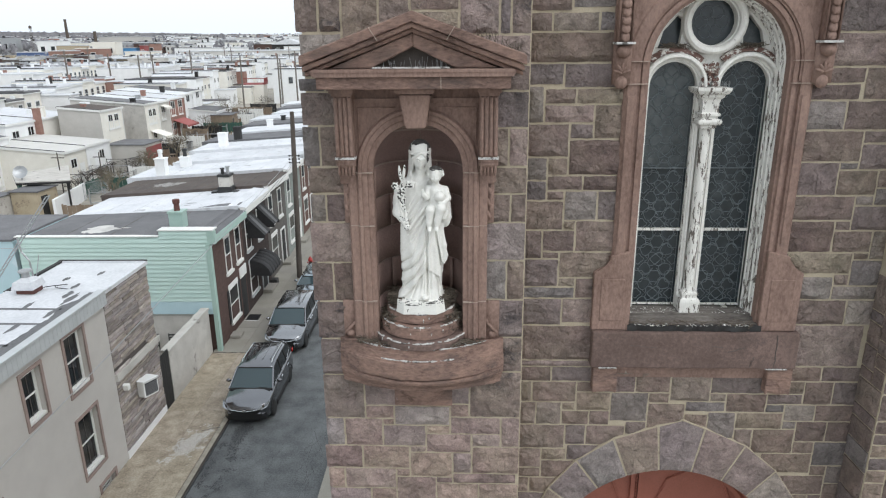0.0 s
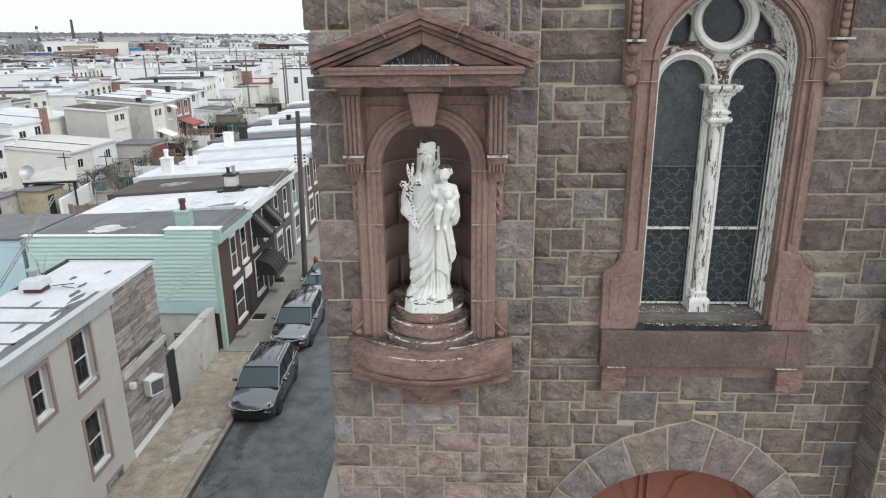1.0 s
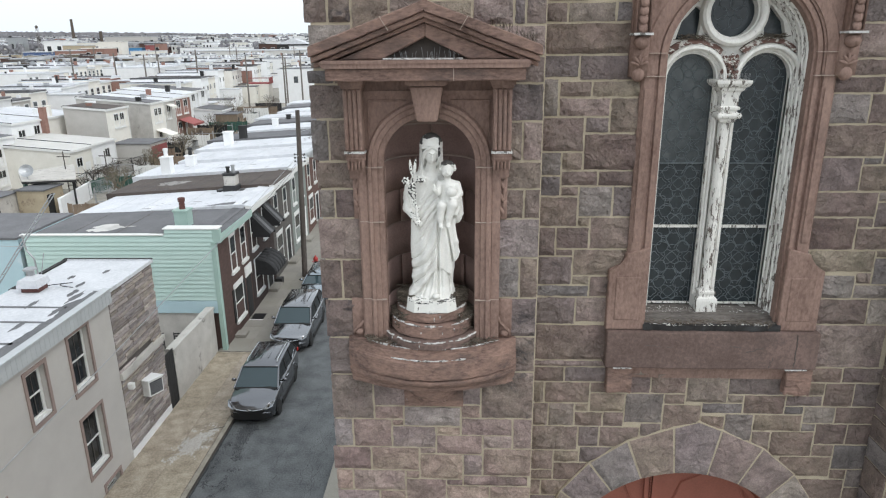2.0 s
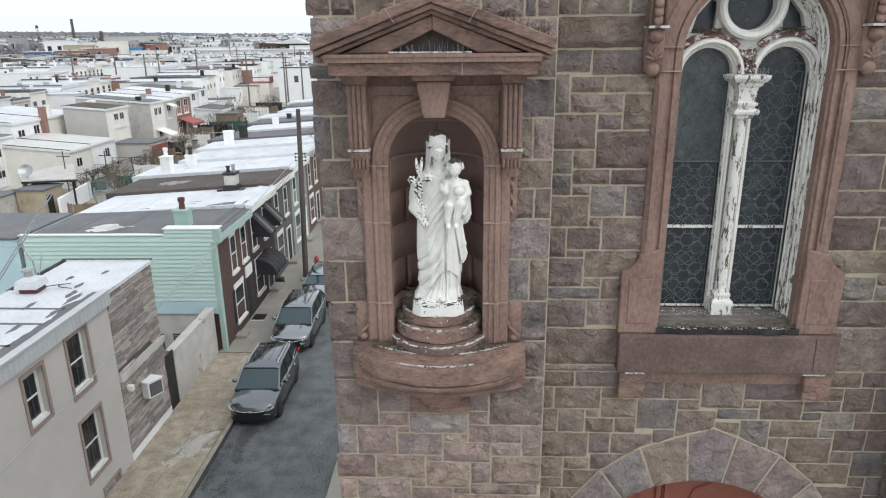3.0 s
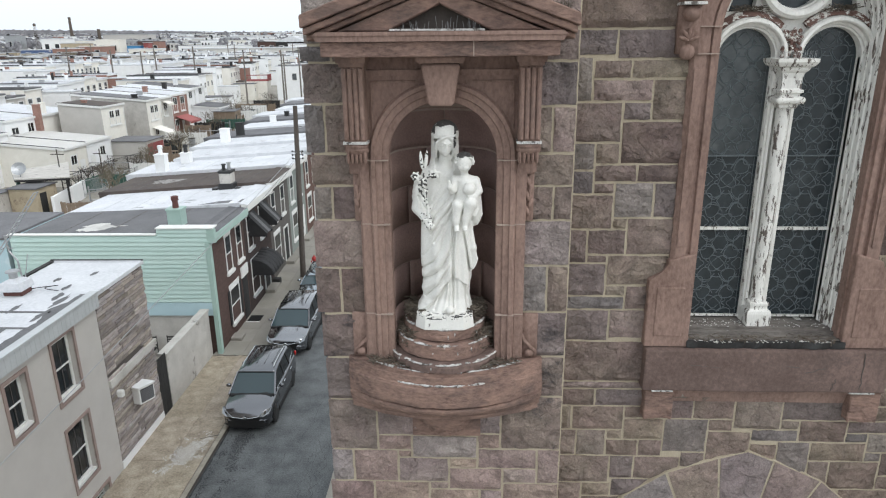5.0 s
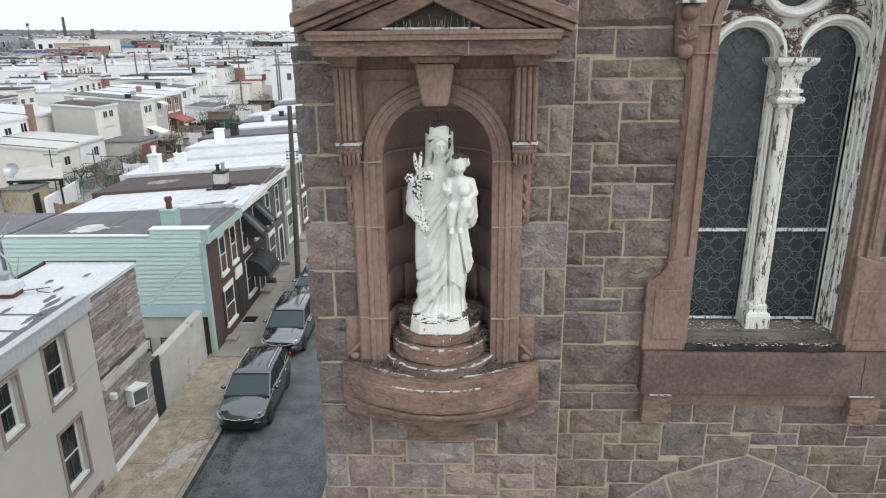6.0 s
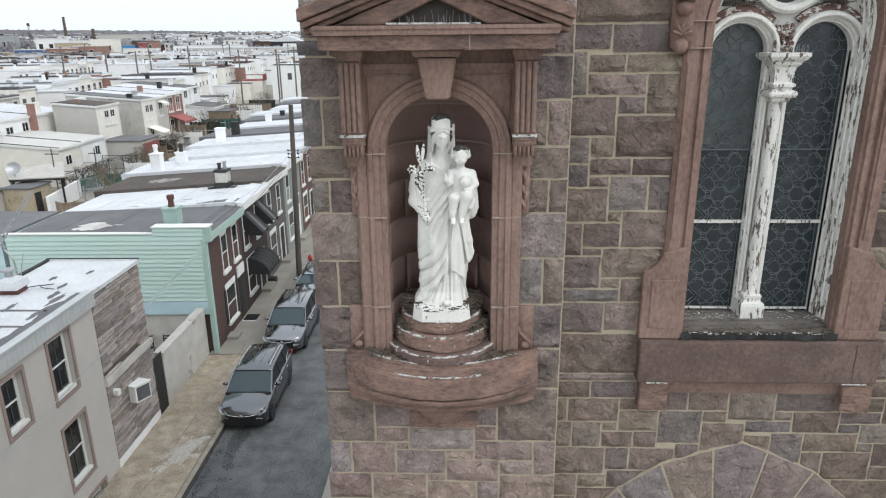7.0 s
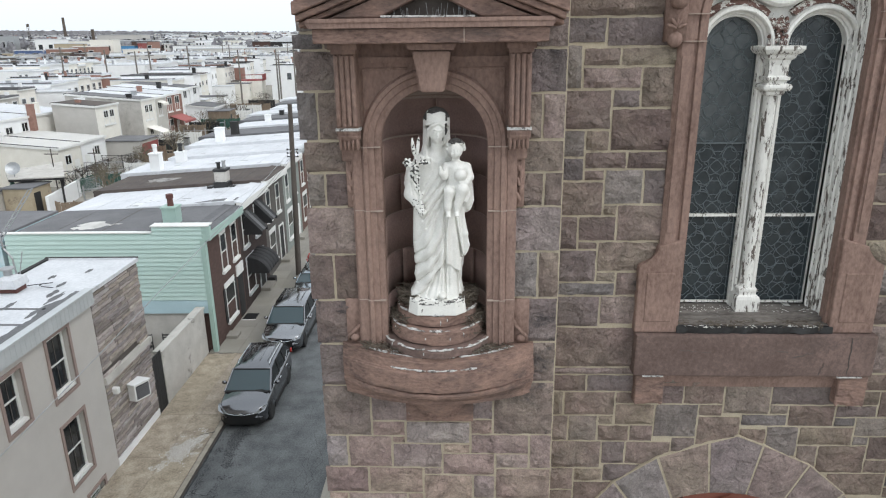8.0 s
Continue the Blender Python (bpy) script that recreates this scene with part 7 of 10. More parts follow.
# roof vent and aerial
vent = thing("roof_fan", "white and rusty roof fan housing with a spun cap", "roof fan", TURNED)
bm = soft_box(11.98, 12.48, 1.98, 2.56, 6.37, 6.56, 0.02, 1)
part("base", bm, RUST, vent, "rusty red base")
bm = bmesh.new()
rows = [[bm.verts.new((12.23 + sx * w, 2.27 + sy * w, z)) for sx, sy in ((-1, -1), (1, -1), (1, 1), (-1, 1))] for w, z in ((0.34, 6.54), (0.34, 6.60), (0.30, 6.78), (0.14, 6.86))]
for p, q in zip(rows, rows[1:]):
    for i in range(4):
        bm.faces.new((p[i], p[(i + 1) % 4], q[(i + 1) % 4], q[i]))
bm.faces.new(rows[0][::-1]), bm.faces.new(rows[-1])
roughen(bm, 0.02, 3)
part("hood", bm, ROOFWHITE, vent, "dented white sheet-metal hood")
bm = bmesh.new()
lathe(bm, [(0.12, 6.84), (0.12, 7.02), (0.20, 7.04), (0.19, 7.09), (0.05, 7.13)], 12.28, 2.34, 0, 360, 14)
part("cap", bm, STEEL, vent)
cable = part("cable", tube(bmesh.new(), [(12.5 + 0.5 * math.sin(t) * 0.6 + 0.05 * t, 1.9 - 0.14 * t + 0.25 * math.cos(2 * t), 6.385) for t in [i / 4 for i in range(18)]], 0.014, 5), BLACKMETAL)
cable.matrix_world = TURNED
tagged(cable, "loose black cable curled on the white roof", "cable")
aerial = thing("tv_aerial", "tall aerial ladder mast leaning over the roof", "aerial", TURNED)
bm = bmesh.new()
for s in (0, 0.22):
    tube(bm, [(12.0 + s, 3.6, 6.3), (12.1 + s, 1.1, 9.5)], 0.018, 6)
for k in range(16):
    t = k / 15
    tube(bm, [(12.0 + 0.1 * t, 3.6 - 2.5 * t, 6.3 + 3.2 * t), (12.22 + 0.1 * t, 3.6 - 2.5 * t, 6.3 + 3.2 * t)], 0.012, 5)
part("ladder_mast", bm, STEEL, aerial)
bm = bmesh.new()
tube(bm, [(12.9, 2.5, 6.37), (12.9, 2.55, 7.2), (12.9, 2.75, 7.5), (12.9, 2.8, 8.0)], 0.03, 6)
tube(bm, [(12.9, 2.5, 6.37), (12.9, 2.2, 7.4)], 0.015, 5)
tube(bm, [(12.9, 2.6, 7.6), (12.9, 3.9, 7.65)], 0.012, 5)
part("stay", bm, STEEL, aerial)

# yard wall, gate
yard = thing("yard_wall", "weathered cement yard wall with a sloping coping", "wall", TURNED)
bm = bmesh.new()
box(bm, 16.25, 20.65, 0.0, 0.28, -0.1, 2.25)
part("wall", bm, CEMENT, yard)
bm = boxes((16.22, 20.68, -0.04, 0.32, 2.25, 2.36))
bmesh.ops.subdivide_edges(bm, edges=[e for e in bm.edges if e.calc_length() > 1], cuts=16)
roughen(bm, 0.02, 4)
part("coping", bm, CEMENT, yard, "broken coping")
part("wall", boxes((20.85, 21.05, 0.3, 3.4, 0.0, 2.08)), CEMENT, yard, "rear yard wall against the house")
part("yard_floor", boxes((15.5, 20.9, 0.28, 6.0, -0.06, 0.10)), PAVINGGREY, yard)
gate = thing("yard_gate", "tall black boarded yard gate", "gate", TURNED)
for k in range(4):
    part("board", boxes((15.48 + 0.19 * k, 15.66 + 0.19 * k, 0.02, 0.05, 0.12, 2.42)), CHARCOAL, gate)
part("gate_frame", boxes((15.47, 16.23, 0.05, 0.09, 0.5, 0.6), (15.47, 16.23, 0.05, 0.09, 1.9, 2.0)), CHARCOAL, gate)
def yard_chair(u0, d0, label):
    c = thing("yard_chair", label, "chair", TURNED, "yard chairs")
    for k in range(6):
        part("seat_slat", boxes((u0 + 0.08 * k, u0 + 0.05 + 0.08 * k, d0, d0 + 0.46, 0.50, 0.53)), BLACKMETAL, c)
    for k in range(4):
        part("back_slat", boxes((u0 + 0.44, u0 + 0.47, d0, d0 + 0.46, 0.62 + 0.12 * k, 0.68 + 0.12 * k)), BLACKMETAL, c)
    for u in (u0, u0 + 0.44):
        for d in (d0, d0 + 0.43):
            part("leg", boxes((u, u + 0.035, d, d + 0.035, 0.0, 1.08 if u > u0 else 0.52)), BLACKMETAL, c)
    return c


yard_chair(20.15, 2.45, "dark slatted metal chair against the yard wall")
yard_chair(20.20, 1.55, "dark metal chair with an open back")


# ---- the row along the street ----
def upright_patch(pts, z, fall=0.062):
    bm = bmesh.new()
    bm.faces.new([bm.verts.new((u, d, z - fall * (d - 0.06))) for u, d in pts])
    return bm


def fallen(bm, fall):
    """Tilts what lies on a roof that falls to the back."""
    for v in bm.verts:
        v.co.z -= fall * (v.co.y - 0.06)
    return bm



ROWFRONT = TURNED @ Matrix.Translation((0, -0.30, 0))  # the row stands a little forward of the corner house


def row_house(u0, w, wall, roof, trim, label, base, top, depth=9.0, windows=None, door=None, chimney=None, eave=None, fall=0.062):
    """A two-storey row house: u0 along the street, w wide, its front at d = 0; the roof falls to the back."""
    h = thing("row_house", label, "house", ROWFRONT, "row houses on the street")
    part("wall", boxes((u0, u0 + w, 0.0, depth, base - 0.3, top)), wall, h)
    part("roof", boxes((u0 + 0.02, u0 + w - 0.02, 0.05, depth + 0.05, top, top + 0.10)), roof, h)
    part("roof_edge", boxes((u0 - 0.012, u0 + 0.16, 0.06, depth, top - 0.45, top + 0.13)), roof, h, "flashing lapped over the party wall")
    if eave:
        # a felted slope over the front wall, with a painted fascia
        bm = bmesh.new()
        for q in ([(0.60, top + 0.13), (-0.30, top + 0.04), (-0.30, top - 0.01), (0.60, top + 0.04)],):
            ends = [[bm.verts.new((u, d, z)) for d, z in q] for u in (u0 + 0.01, u0 + w - 0.01)]
            bm.faces.new(ends[0]), bm.faces.new(ends[1][::-1])
            for i in range(4):
                bm.faces.new((ends[0][i], ends[1][i], ends[1][(i + 1) % 4], ends[0][(i + 1) % 4]))
        part("eave", bm, roof, h, "felted slope over the front")
        part("fascia", boxes((u0 + 0.003, u0 + w - 0.003, -0.34, 0.02, top - 0.32, top + 0.025)), eave, h)
    else:
        bm = boxes((u0 + 0.003, u0 + w - 0.003, -0.30, 0.05, top - 0.02, top + 0.09), (u0 + 0.003, u0 + w - 0.003, -0.18, 0.0, top - 0.24, top - 0.02), (u0 + 0.003, u0 + w - 0.003, -0.33, 0.06, top + 0.09, top + 0.125))
        for k in range(4):
            a = u0 + 0.3 + k * (w - 0.6) / 3
            box(bm, a - 0.07, a + 0.07, -0.28, 0.0, top - 0.42, top - 0.02)
        part("cornice", bm, FASCIA, h)
    for ob in h.children:
        if ob.name.split(".")[0] in ("wall", "roof", "roof_edge"):
            for v in ob.data.vertices:
                if v.co.z > top - 0.5:
                    v.co.z -= fall * max(0.0, v.co.y - 0.06)
    z1, z2 = base + 0.75, base + 3.3
    for a, b, lo, hi in windows if windows is not None else ((0.5, 1.35, z2, z2 + 1.75), (2.6, 3.45, z2, z2 + 1.75), (0.6, 1.9, z1, z1 + 1.75)):
        sash(h, u0 + a, u0 + b, lo, hi, 0.0, lintel=trim if u0 < 22 or lo < 3 else None, sill_mat=trim)
    if door:
        door_leaf(h, u0 + 2.75, u0 + 3.65, base + 0.15, base + 2.35, door, 0.0, trim)
        part("step", soft_box(u0 + 2.6, u0 + 3.8, -0.55, 0.0, base + 0.12, base + 0.30, 0.015, 1), PAVINGGREY, h)
    for c in chimney or ():
        stack(h, u0 + c[0], c[1], top - fall * c[1], *c[2:])
    return h


g = row_house(20.95, 4.55, BRICK, ROOFDARK, WHITETRIM, "end row house with dark brick front and mint green siding", 0.1, 5.72, 8.6,
              windows=((1.75, 2.55, 3.3, 5.05), (3.3, 4.1, 3.35, 5.1), (1.75, 3.05, 0.75, 2.45)), chimney=((1.35, 1.85, 0.82, MINT, 0.62, RUST), ), eave=MINT, fall=0.03)
# horizontal siding boards of the end wall, facing the yard
side = part("siding", boxes((20.78, 20.95, 0.0, 8.6, 2.62, 5.72)), GREENSIDING, g, "mint green lap siding")
for k in range(17):
    z = 2.64 + 0.2 * k
    d1 = 2.15 if z > 5.62 else 8.6
    if z < 5.95:
        bm = bmesh.new()
        lo, hi = z, min(z + 0.205, 6.0)
        v = [bm.verts.new(p) for p in ((20.735, -0.05, lo), (20.735, d1, lo), (20.775, d1, hi), (20.775, -0.05, hi), (20.79, -0.05, lo), (20.79, d1, lo), (20.79, d1, hi), (20.79, -0.05, hi))]
        for f in ((0, 1, 2, 3), (4, 7, 6, 5), (0, 4, 5, 1), (3, 2, 6, 7), (0, 3, 7, 4), (1, 5, 6, 2)):
            bm.faces.new([v[i] for i in f])
        part("siding_board", bm, GREENSIDING, side)
part("gable_block", boxes((20.79, 21.25, 0.0, 2.15, 5.72, 6.0)), GREENSIDING, g)
part("coping", boxes((20.72, 21.3, -0.3, 2.2, 6.0, 6.045), (20.72, 20.98, 2.2, 8.7, 5.72, 5.765)), WHITETRIM, g, "white metal coping")
part("blue_band", boxes((20.76, 20.95, 0.0, 8.6, 2.0, 2.62)), BLUESIDING, g, "pale blue painted lower band")
part("fascia_end", boxes((20.74, 20.955, -0.345, 0.0, 5.38, 5.99)), MINT, g)
part("corner_board", boxes((20.72, 20.96, -0.10, 0.1, 0.1, 5.4)), MINT, g)
for a in (22.42, 24.04):
    part("shutter", boxes((a, a + 0.24, -0.04, 0.0, 0.75, 2.45)), CHARCOAL, g)
door_leaf(g, 24.55, 25.35, 0.2, 2.35, CHARCOAL, 0.0, None)
part("door_head", boxes((24.45, 25.45, -0.06, 0.0, 2.40, 2.95)), WHITETRIM, g)
part("step", soft_box(22.1, 22.7, -0.55, -0.02, 0.14, 0.30, 0.02, 1), PAVINGGREY, g)
rnd = random.Random(19)
part("roof_patch", upright_patch([(22.4 + 0.6 * rnd.uniform(0.5, 1.25) * math.cos(6.2832 * i / 30) + 0.3 * math.sin(12.566 * i / 30), 5.3 + 1.15 * rnd.uniform(0.6, 1.2) * math.sin(6.2832 * i / 30)) for i in range(30)], 5.823, 0.03), PALEWALL, g, "light patch on the grey felt")
for d in (2.4, 4.6, 6.8):
    part("roof_seam", fallen(boxes((21.3, 25.4, d, d + 0.03, 5.822, 5.828)), 0.03), ROOFBROWN, g)
mat_ = thing("door_mat", "black door mat on the pavement", "mat", ROWFRONT)
part("mat", soft_box(24.3, 25.1, -0.75, -0.1, 0.142, 0.17, 0.01, 1), BLACKTRIM, mat_)
part("edging", boxes((24.26, 24.3, -0.78, -0.07, 0.142, 0.175)), WHITETRIM, mat_)
# the bluish back extension of the end house
bk = thing("back_extension", "pale blue rendered back extension of the end row house", "house", TURNED)
part("wall", boxes((20.9, 25.4, 8.62, 16.0, -0.2, 5.5)), BLUESIDING, bk)
part("roof", boxes((20.85, 25.45, 8.62, 16.1, 5.5, 5.6)), ROOFDARK, bk)
for a, b, lo, hi in ((9.9, 10.5, 3.6, 4.9), (13.2, 14.0, 3.4, 4.9)):
    w_ = part("window", boxes((20.86, 20.9, a, b, lo, hi)), WHITETRIM, bk)
    part("pane", boxes((20.85, 20.862, a + 0.07, b - 0.07, lo + 0.07, (lo + hi) / 2 - 0.03), (20.85, 20.862, a + 0.07, b - 0.07, (lo + hi) / 2 + 0.03, hi - 0.07)), DARKPANE, w_)

spec = [
    (25.5, 4.6, BRICKBLACK, ROOFWHITE, FASCIA, "dark brick row house with striped upper awnings", CHARCOAL, 5.88, ()),
    (30.1, 4.5, BRICKGREY, ROOFBROWN, WHITETRIM, "grey painted row house with white sills", CHARCOAL, 6.02, ()),
    (34.6, 4.5, SAGE, ROOFWHITE, WHITETRIM, "sage green painted row house", WHITETRIM, 6.18, ((0.65, 8.1, 1.15, WHITEWALL, 0.62, WHITEWALL), (3.6, 7.7, 0.75, WHITEWALL, 0.6, BLACKMETAL))),
    (39.1, 4.5, BRICKBROWN, ROOFWHITE, WHITETRIM, "reddish brick row house", CHARCOAL, 6.34, ()),
    (43.6, 4.5, BRICK, ROOFWHITE, WHITETRIM, "brick row house with a white roof", CHARCOAL, 6.5, ((2.0, 7.5, 1.1, WHITEWALL, 0.62),)),
    (48.1, 4.5, BRICKGREY, ROOFDARK, WHITETRIM, "grey row house with a grey roof", CHARCOAL, 6.62, ((0.3, 7.2, 1.1, CHARCOAL, 0.55),)),
    (52.6, 4.5, BRICKBROWN, ROOFWHITE, WHITETRIM, "brick row house with a white roof", CHARCOAL, 6.75, ((3.4, 6.5, 0.7, WHITEWALL, 0.5),)),
    (57.1, 4.5, BRICK, ROOFDARK, WHITETRIM, "brick row house with a grey roof", CHARCOAL, 6.88, ((1.5, 2.5, 0.9, TANWALL, 0.6), (3.3, 6.3, 0.5, BLACKMETAL, 0.4))),
    (61.6, 4.5, WHITEWALL, ROOFWHITE, WHITETRIM, "white row house with a white roof", CHARCOAL, 7.0, ((2.5, 3.5, 0.8, CHARCOAL, 0.7),)),
    (66.1, 4.5, BRICK, ROOFWHITE, WHITETRIM, "brick row house with a white roof", CHARCOAL, 7.14, ((1.5, 3.5, 1.3, WHITEWALL, 0.7),)),
    (70.6, 4.5, BRICKBROWN, ROOFDARK, WHITETRIM, "brick row house with a grey roof", CHARCOAL, 7.28, ((2.5, 5.5, 0.8, RUST, 0.9),)),
    (75.1, 4.5, BRICK, ROOFWHITE, WHITETRIM, "brick row house with a white roof", CHARCOAL, 7.4, ((2.0, 2.5, 0.9, RUST, 0.5),)),
]
row = []
for i, (u0, w, wall, roof, trim, label, door, top, ch) in enumerate(spec):
    row.append(row_house(u0, w, wall, roof, trim, label, lay(u0 + 2) + 0.05, top, 9.0 + (i % 3) * 0.6, door=door, chimney=ch, eave=WHITETRIM if i < 3 else None))

for k in range(13):
    part("felt_seam", fallen(boxes((30.3, 34.4, 1.3 + 0.62 * k, 1.325 + 0.62 * k, 6.121, 6.128)), 0.062), BLACKMETAL, row[1])
part("roof_patch", upright_patch([(32.4 + 0.75 * rnd.uniform(0.6, 1.1) * math.cos(0.2094 * i), 6.6 + 1.1 * rnd.uniform(0.6, 1.1) * math.sin(0.2094 * i)) for i in range(30)], 6.124), FELTPALE, row[1], "pale worn patch on the felt")
for r_, u_, z_ in ((0, 25.5, 5.982), (2, 34.6, 6.282), (3, 39.1, 6.442), (4, 43.6, 6.602)):
    for k in range(4):
        d_ = 1.6 + 1.9 * k + rnd.uniform(-0.3, 0.3)
        part("roof_seam", fallen(boxes((u_ + 0.1, u_ + 4.4, d_, d_ + 0.035, z_, z_ + 0.006)), 0.062), FASCIA, row[r_])
    for k in range(9):
        bm = bmesh.new()
        cu, cd, sz = u_ + rnd.uniform(0.5, 4.0), rnd.uniform(1.0, 8.0), rnd.uniform(0.08, 0.3)
        bm.faces.new([bm.verts.new((cu + 0.45 * sz * rnd.uniform(0.5, 1) * math.cos(0.785 * q), cd + 1.7 * sz * rnd.uniform(0.5, 1) * math.sin(0.785 * q), z_ + 0.004 - 0.062 * (cd - 0.06))) for q in range(8)])
        part("coating_wear", bm, FELTGREY, row[r_], "grey felt showing through the white coating")
part("roof_patch", upright_patch(((25.7, 0.1), (26.5, 0.1), (26.3, 1.4), (25.7, 2.4)), 5.986), ROOFDARK, row[0], "grey felt corner without coating")
# the squat stack between the second and third houses: cement block, black flashed foot, two pots
cu, cd, cz = 29.75, 2.05, 5.82
ch = part("chimney", soft_box(cu - 0.36, cu + 0.36, cd - 0.32, cd + 0.32, cz + 0.35, cz + 0.92, 0.03, 2), CEMENT, row[0], "cement-coated chimney with a black foot")
bm = boxes((cu - 0.40, cu + 0.40, cd - 0.40, cd + 0.40, cz - 0.1, cz + 0.35))
bmesh.ops.bevel(bm, geom=bm.edges[:], offset=0.03, segments=1, affect="EDGES")
for s_ in (-1, 1):
    box(bm, cu - 0.42, cu + 0.1, cd + s_ * 0.62 - 0.14, cd + s_ * 0.62 + 0.14, cz - 0.1, cz + 0.10)
part("flashing", bm, BLACKMETAL, ch)
part("cap", soft_box(cu - 0.41, cu + 0.41, cd - 0.36, cd + 0.36, cz + 0.92, cz + 1.06, 0.02, 1), BLACKMETAL, ch)
for s_, hh in ((-0.16, 0.36), (0.14, 0.26)):
    bm = bmesh.new()
    lathe(bm, [(0.10, cz + 1.06), (0.09, cz + 1.06 + hh), (0.13, cz + 1.07 + hh), (0.13, cz + 1.13 + hh)], cu, cd + s_, 0, 360, 10)
    part("chimney_pot", bm, (BLACKMETAL, STEEL)[s_ < 0], ch)
# awnings of the dark brick house
for u, zt in ((26.25, 5.22), (28.25, 5.30)):
    aw = thing("window_awning", "black awning with grey stripes over an upper window", "awning", ROWFRONT)
    w = 1.05
    bands = 3
    for k in range(bands):
        bm = bmesh.new()
        a, b = u + w * k / bands, u + w * (k + 1) / bands
        v = [(a, -0.02, zt), (b, -0.02, zt), (b, -0.95, zt - 1.0), (a, -0.95, zt - 1.0)]
        top_ = [bm.verts.new(p) for p in v]
        low_ = [bm.verts.new((x, y, z - 0.02)) for x, y, z in v]
        bm.faces.new(top_), bm.faces.new(low_[::-1])
        for i in range(4):
            bm.faces.new((top_[i], low_[i], low_[(i + 1) % 4], top_[(i + 1) % 4]))
        part("canvas_strip", bm, AWNGREY if k % 2 else AWNING, aw)
    for x in (u, u + w - 0.01):
        bm = bmesh.new()
        pts = ((-0.02, zt - 0.01), (-0.95, zt - 1.02), (-0.95, zt - 1.18), (-0.02, zt - 1.18))
        v, v2 = [[bm.verts.new((x + e, y, z)) for y, z in pts] for e in (0, 0.01)]
        bm.faces.new(v), bm.faces.new(v2[::-1])
        for i in range(4):
            bm.faces.new((v[i], v2[i], v2[(i + 1) % 4], v[(i + 1) % 4]))
        part("side_canvas", bm, AWNING, aw)
# barrel awning over the door
aw = thing("door_awning", "dark barrel-vaulted canvas awning over the door", "awning", ROWFRONT)
AU, AW, AZ0, AZ1, AD = 26.2, 2.2, 1.95, 2.8, 1.1
curve = [(-AD * math.sin(radians(t)), AZ0 + (AZ1 - AZ0) * math.cos(radians(t))) for t in range(0, 91, 9)]
for k in range(5):
    bm = bmesh.new()
    a, b = AU + AW * k / 5, AU + AW * (k + 1) / 5
    rows = [(bm.verts.new((a, y, z)), bm.verts.new((b, y, z))) for y, z in curve]
    for p, q in zip(rows, rows[1:]):
        bm.faces.new((p[0], p[1], q[1], q[0]))
    bm.normal_update()
    bmesh.ops.solidify(bm, geom=bm.faces[:], thickness=0.015)
    part("canvas_strip", bm, AWNING, aw, smooth=True)
for x in (AU, AU + AW):
    bm = bmesh.new()
    v, v2 = [[bm.verts.new((x + e, y, z)) for y, z in curve + [(0.0, AZ0)]] for e in (-0.006, 0.006)]
    bm.faces.new(v), bm.faces.new(v2[::-1])
    for i in range(len(v)):
        bm.faces.new((v[i], v2[i], v2[(i + 1) % len(v)], v[(i + 1) % len(v)]))
    part("side_canvas", bm, AWNING, aw)
bm = bmesh.new()
tube(bm, [(AU, -AD, AZ0), (AU + AW, -AD, AZ0)], 0.02, 6)
part("front_rail", bm, BLACKMETAL, aw)
planter = thing("planter_box", "dark square planter box beside the door", "planter", ROWFRONT)
part("pot", soft_box(29.3, 29.75, -0.5, -0.1, 0.26, 0.6, 0.02, 1), BLACKMETAL, planter)

# ---- utility pole, wires, hydrant ----
pole = thing("utility_pole", "dark wooden utility pole with insulators", "utility pole", STREET)
PY = 30.6
bm = bmesh.new()
tube(bm, [(1.86, PY, 0.1), (2.0, PY, 5), (2.13, PY, 10.25)], [0.17, 0.155, 0.125], 12)
part("shaft", bm, POLEWOOD, pole)
bm = bmesh.new()
for k in range(3):
    for s in (-0.28, 0.28):
        tube(bm, [(2.07, PY, 7.75 - 0.2 * k), (2.07 + s, PY, 7.75 - 0.2 * k)], 0.02, 5)
        ball(bm, (2.07 + s, PY, 7.75 - 0.2 * k), 0.06, 8)
part("insulator_rack", bm, BLACKMETAL, pole)
wires = [((2.07, PY, 7.75), (-0.12, 4.0, 3.55), 0.12), ((2.07, PY, 7.5), (0.0, 21.4, 4.6), 0.2), ((2.07, PY, 7.4), (0.0, 21.4, 4.3), 0.25), ((2.07, PY, 7.6), (2.2, 64, 9.2), 0.8), ((2.09, PY, 9.0), (2.2, 64, 10.4), 0.8)]
for a, b, sag in wires:
    bm = bmesh.new()
    tube(bm, [Vector(a).lerp(Vector(b), t) - Vector((0, 0, sag * 4 * t * (1 - t))) for t in [i / 14 for i in range(15)]], 0.009 if b[1] == 21.4 else 0.014, 5)
    ob = part("overhead_wire", bm, BLACKMETAL if b[1] == 21.4 else STEEL)
    ob.matrix_world = STREET
    tagged(ob, "grey service wire slung from the pole", "wire", "overhead wires")
hyd = thing("fire_hydrant", "red fire hydrant on the pavement", "hydrant", STREET @ Matrix.Translation((2.24, 32.1, lay(32) + 0.14)))
bm = bmesh.new()
lathe(bm, [(0.16, 0), (0.16, 0.06), (0.11, 0.08), (0.11, 0.5), (0.15, 0.52), (0.15, 0.58), (0.12, 0.66), (0.05, 0.74), (0.03, 0.8)], 0, 0, 0, 360, 14)
part("barrel", bm, REDPAINT, hyd, smooth=True)
bm = bmesh.new()
for s in (-1, 1):
    tube(bm, [(0, 0, 0.4), (s * 0.2, 0, 0.4)], 0.06, 10)
part("nozzle", bm, REDPAINT, hyd)


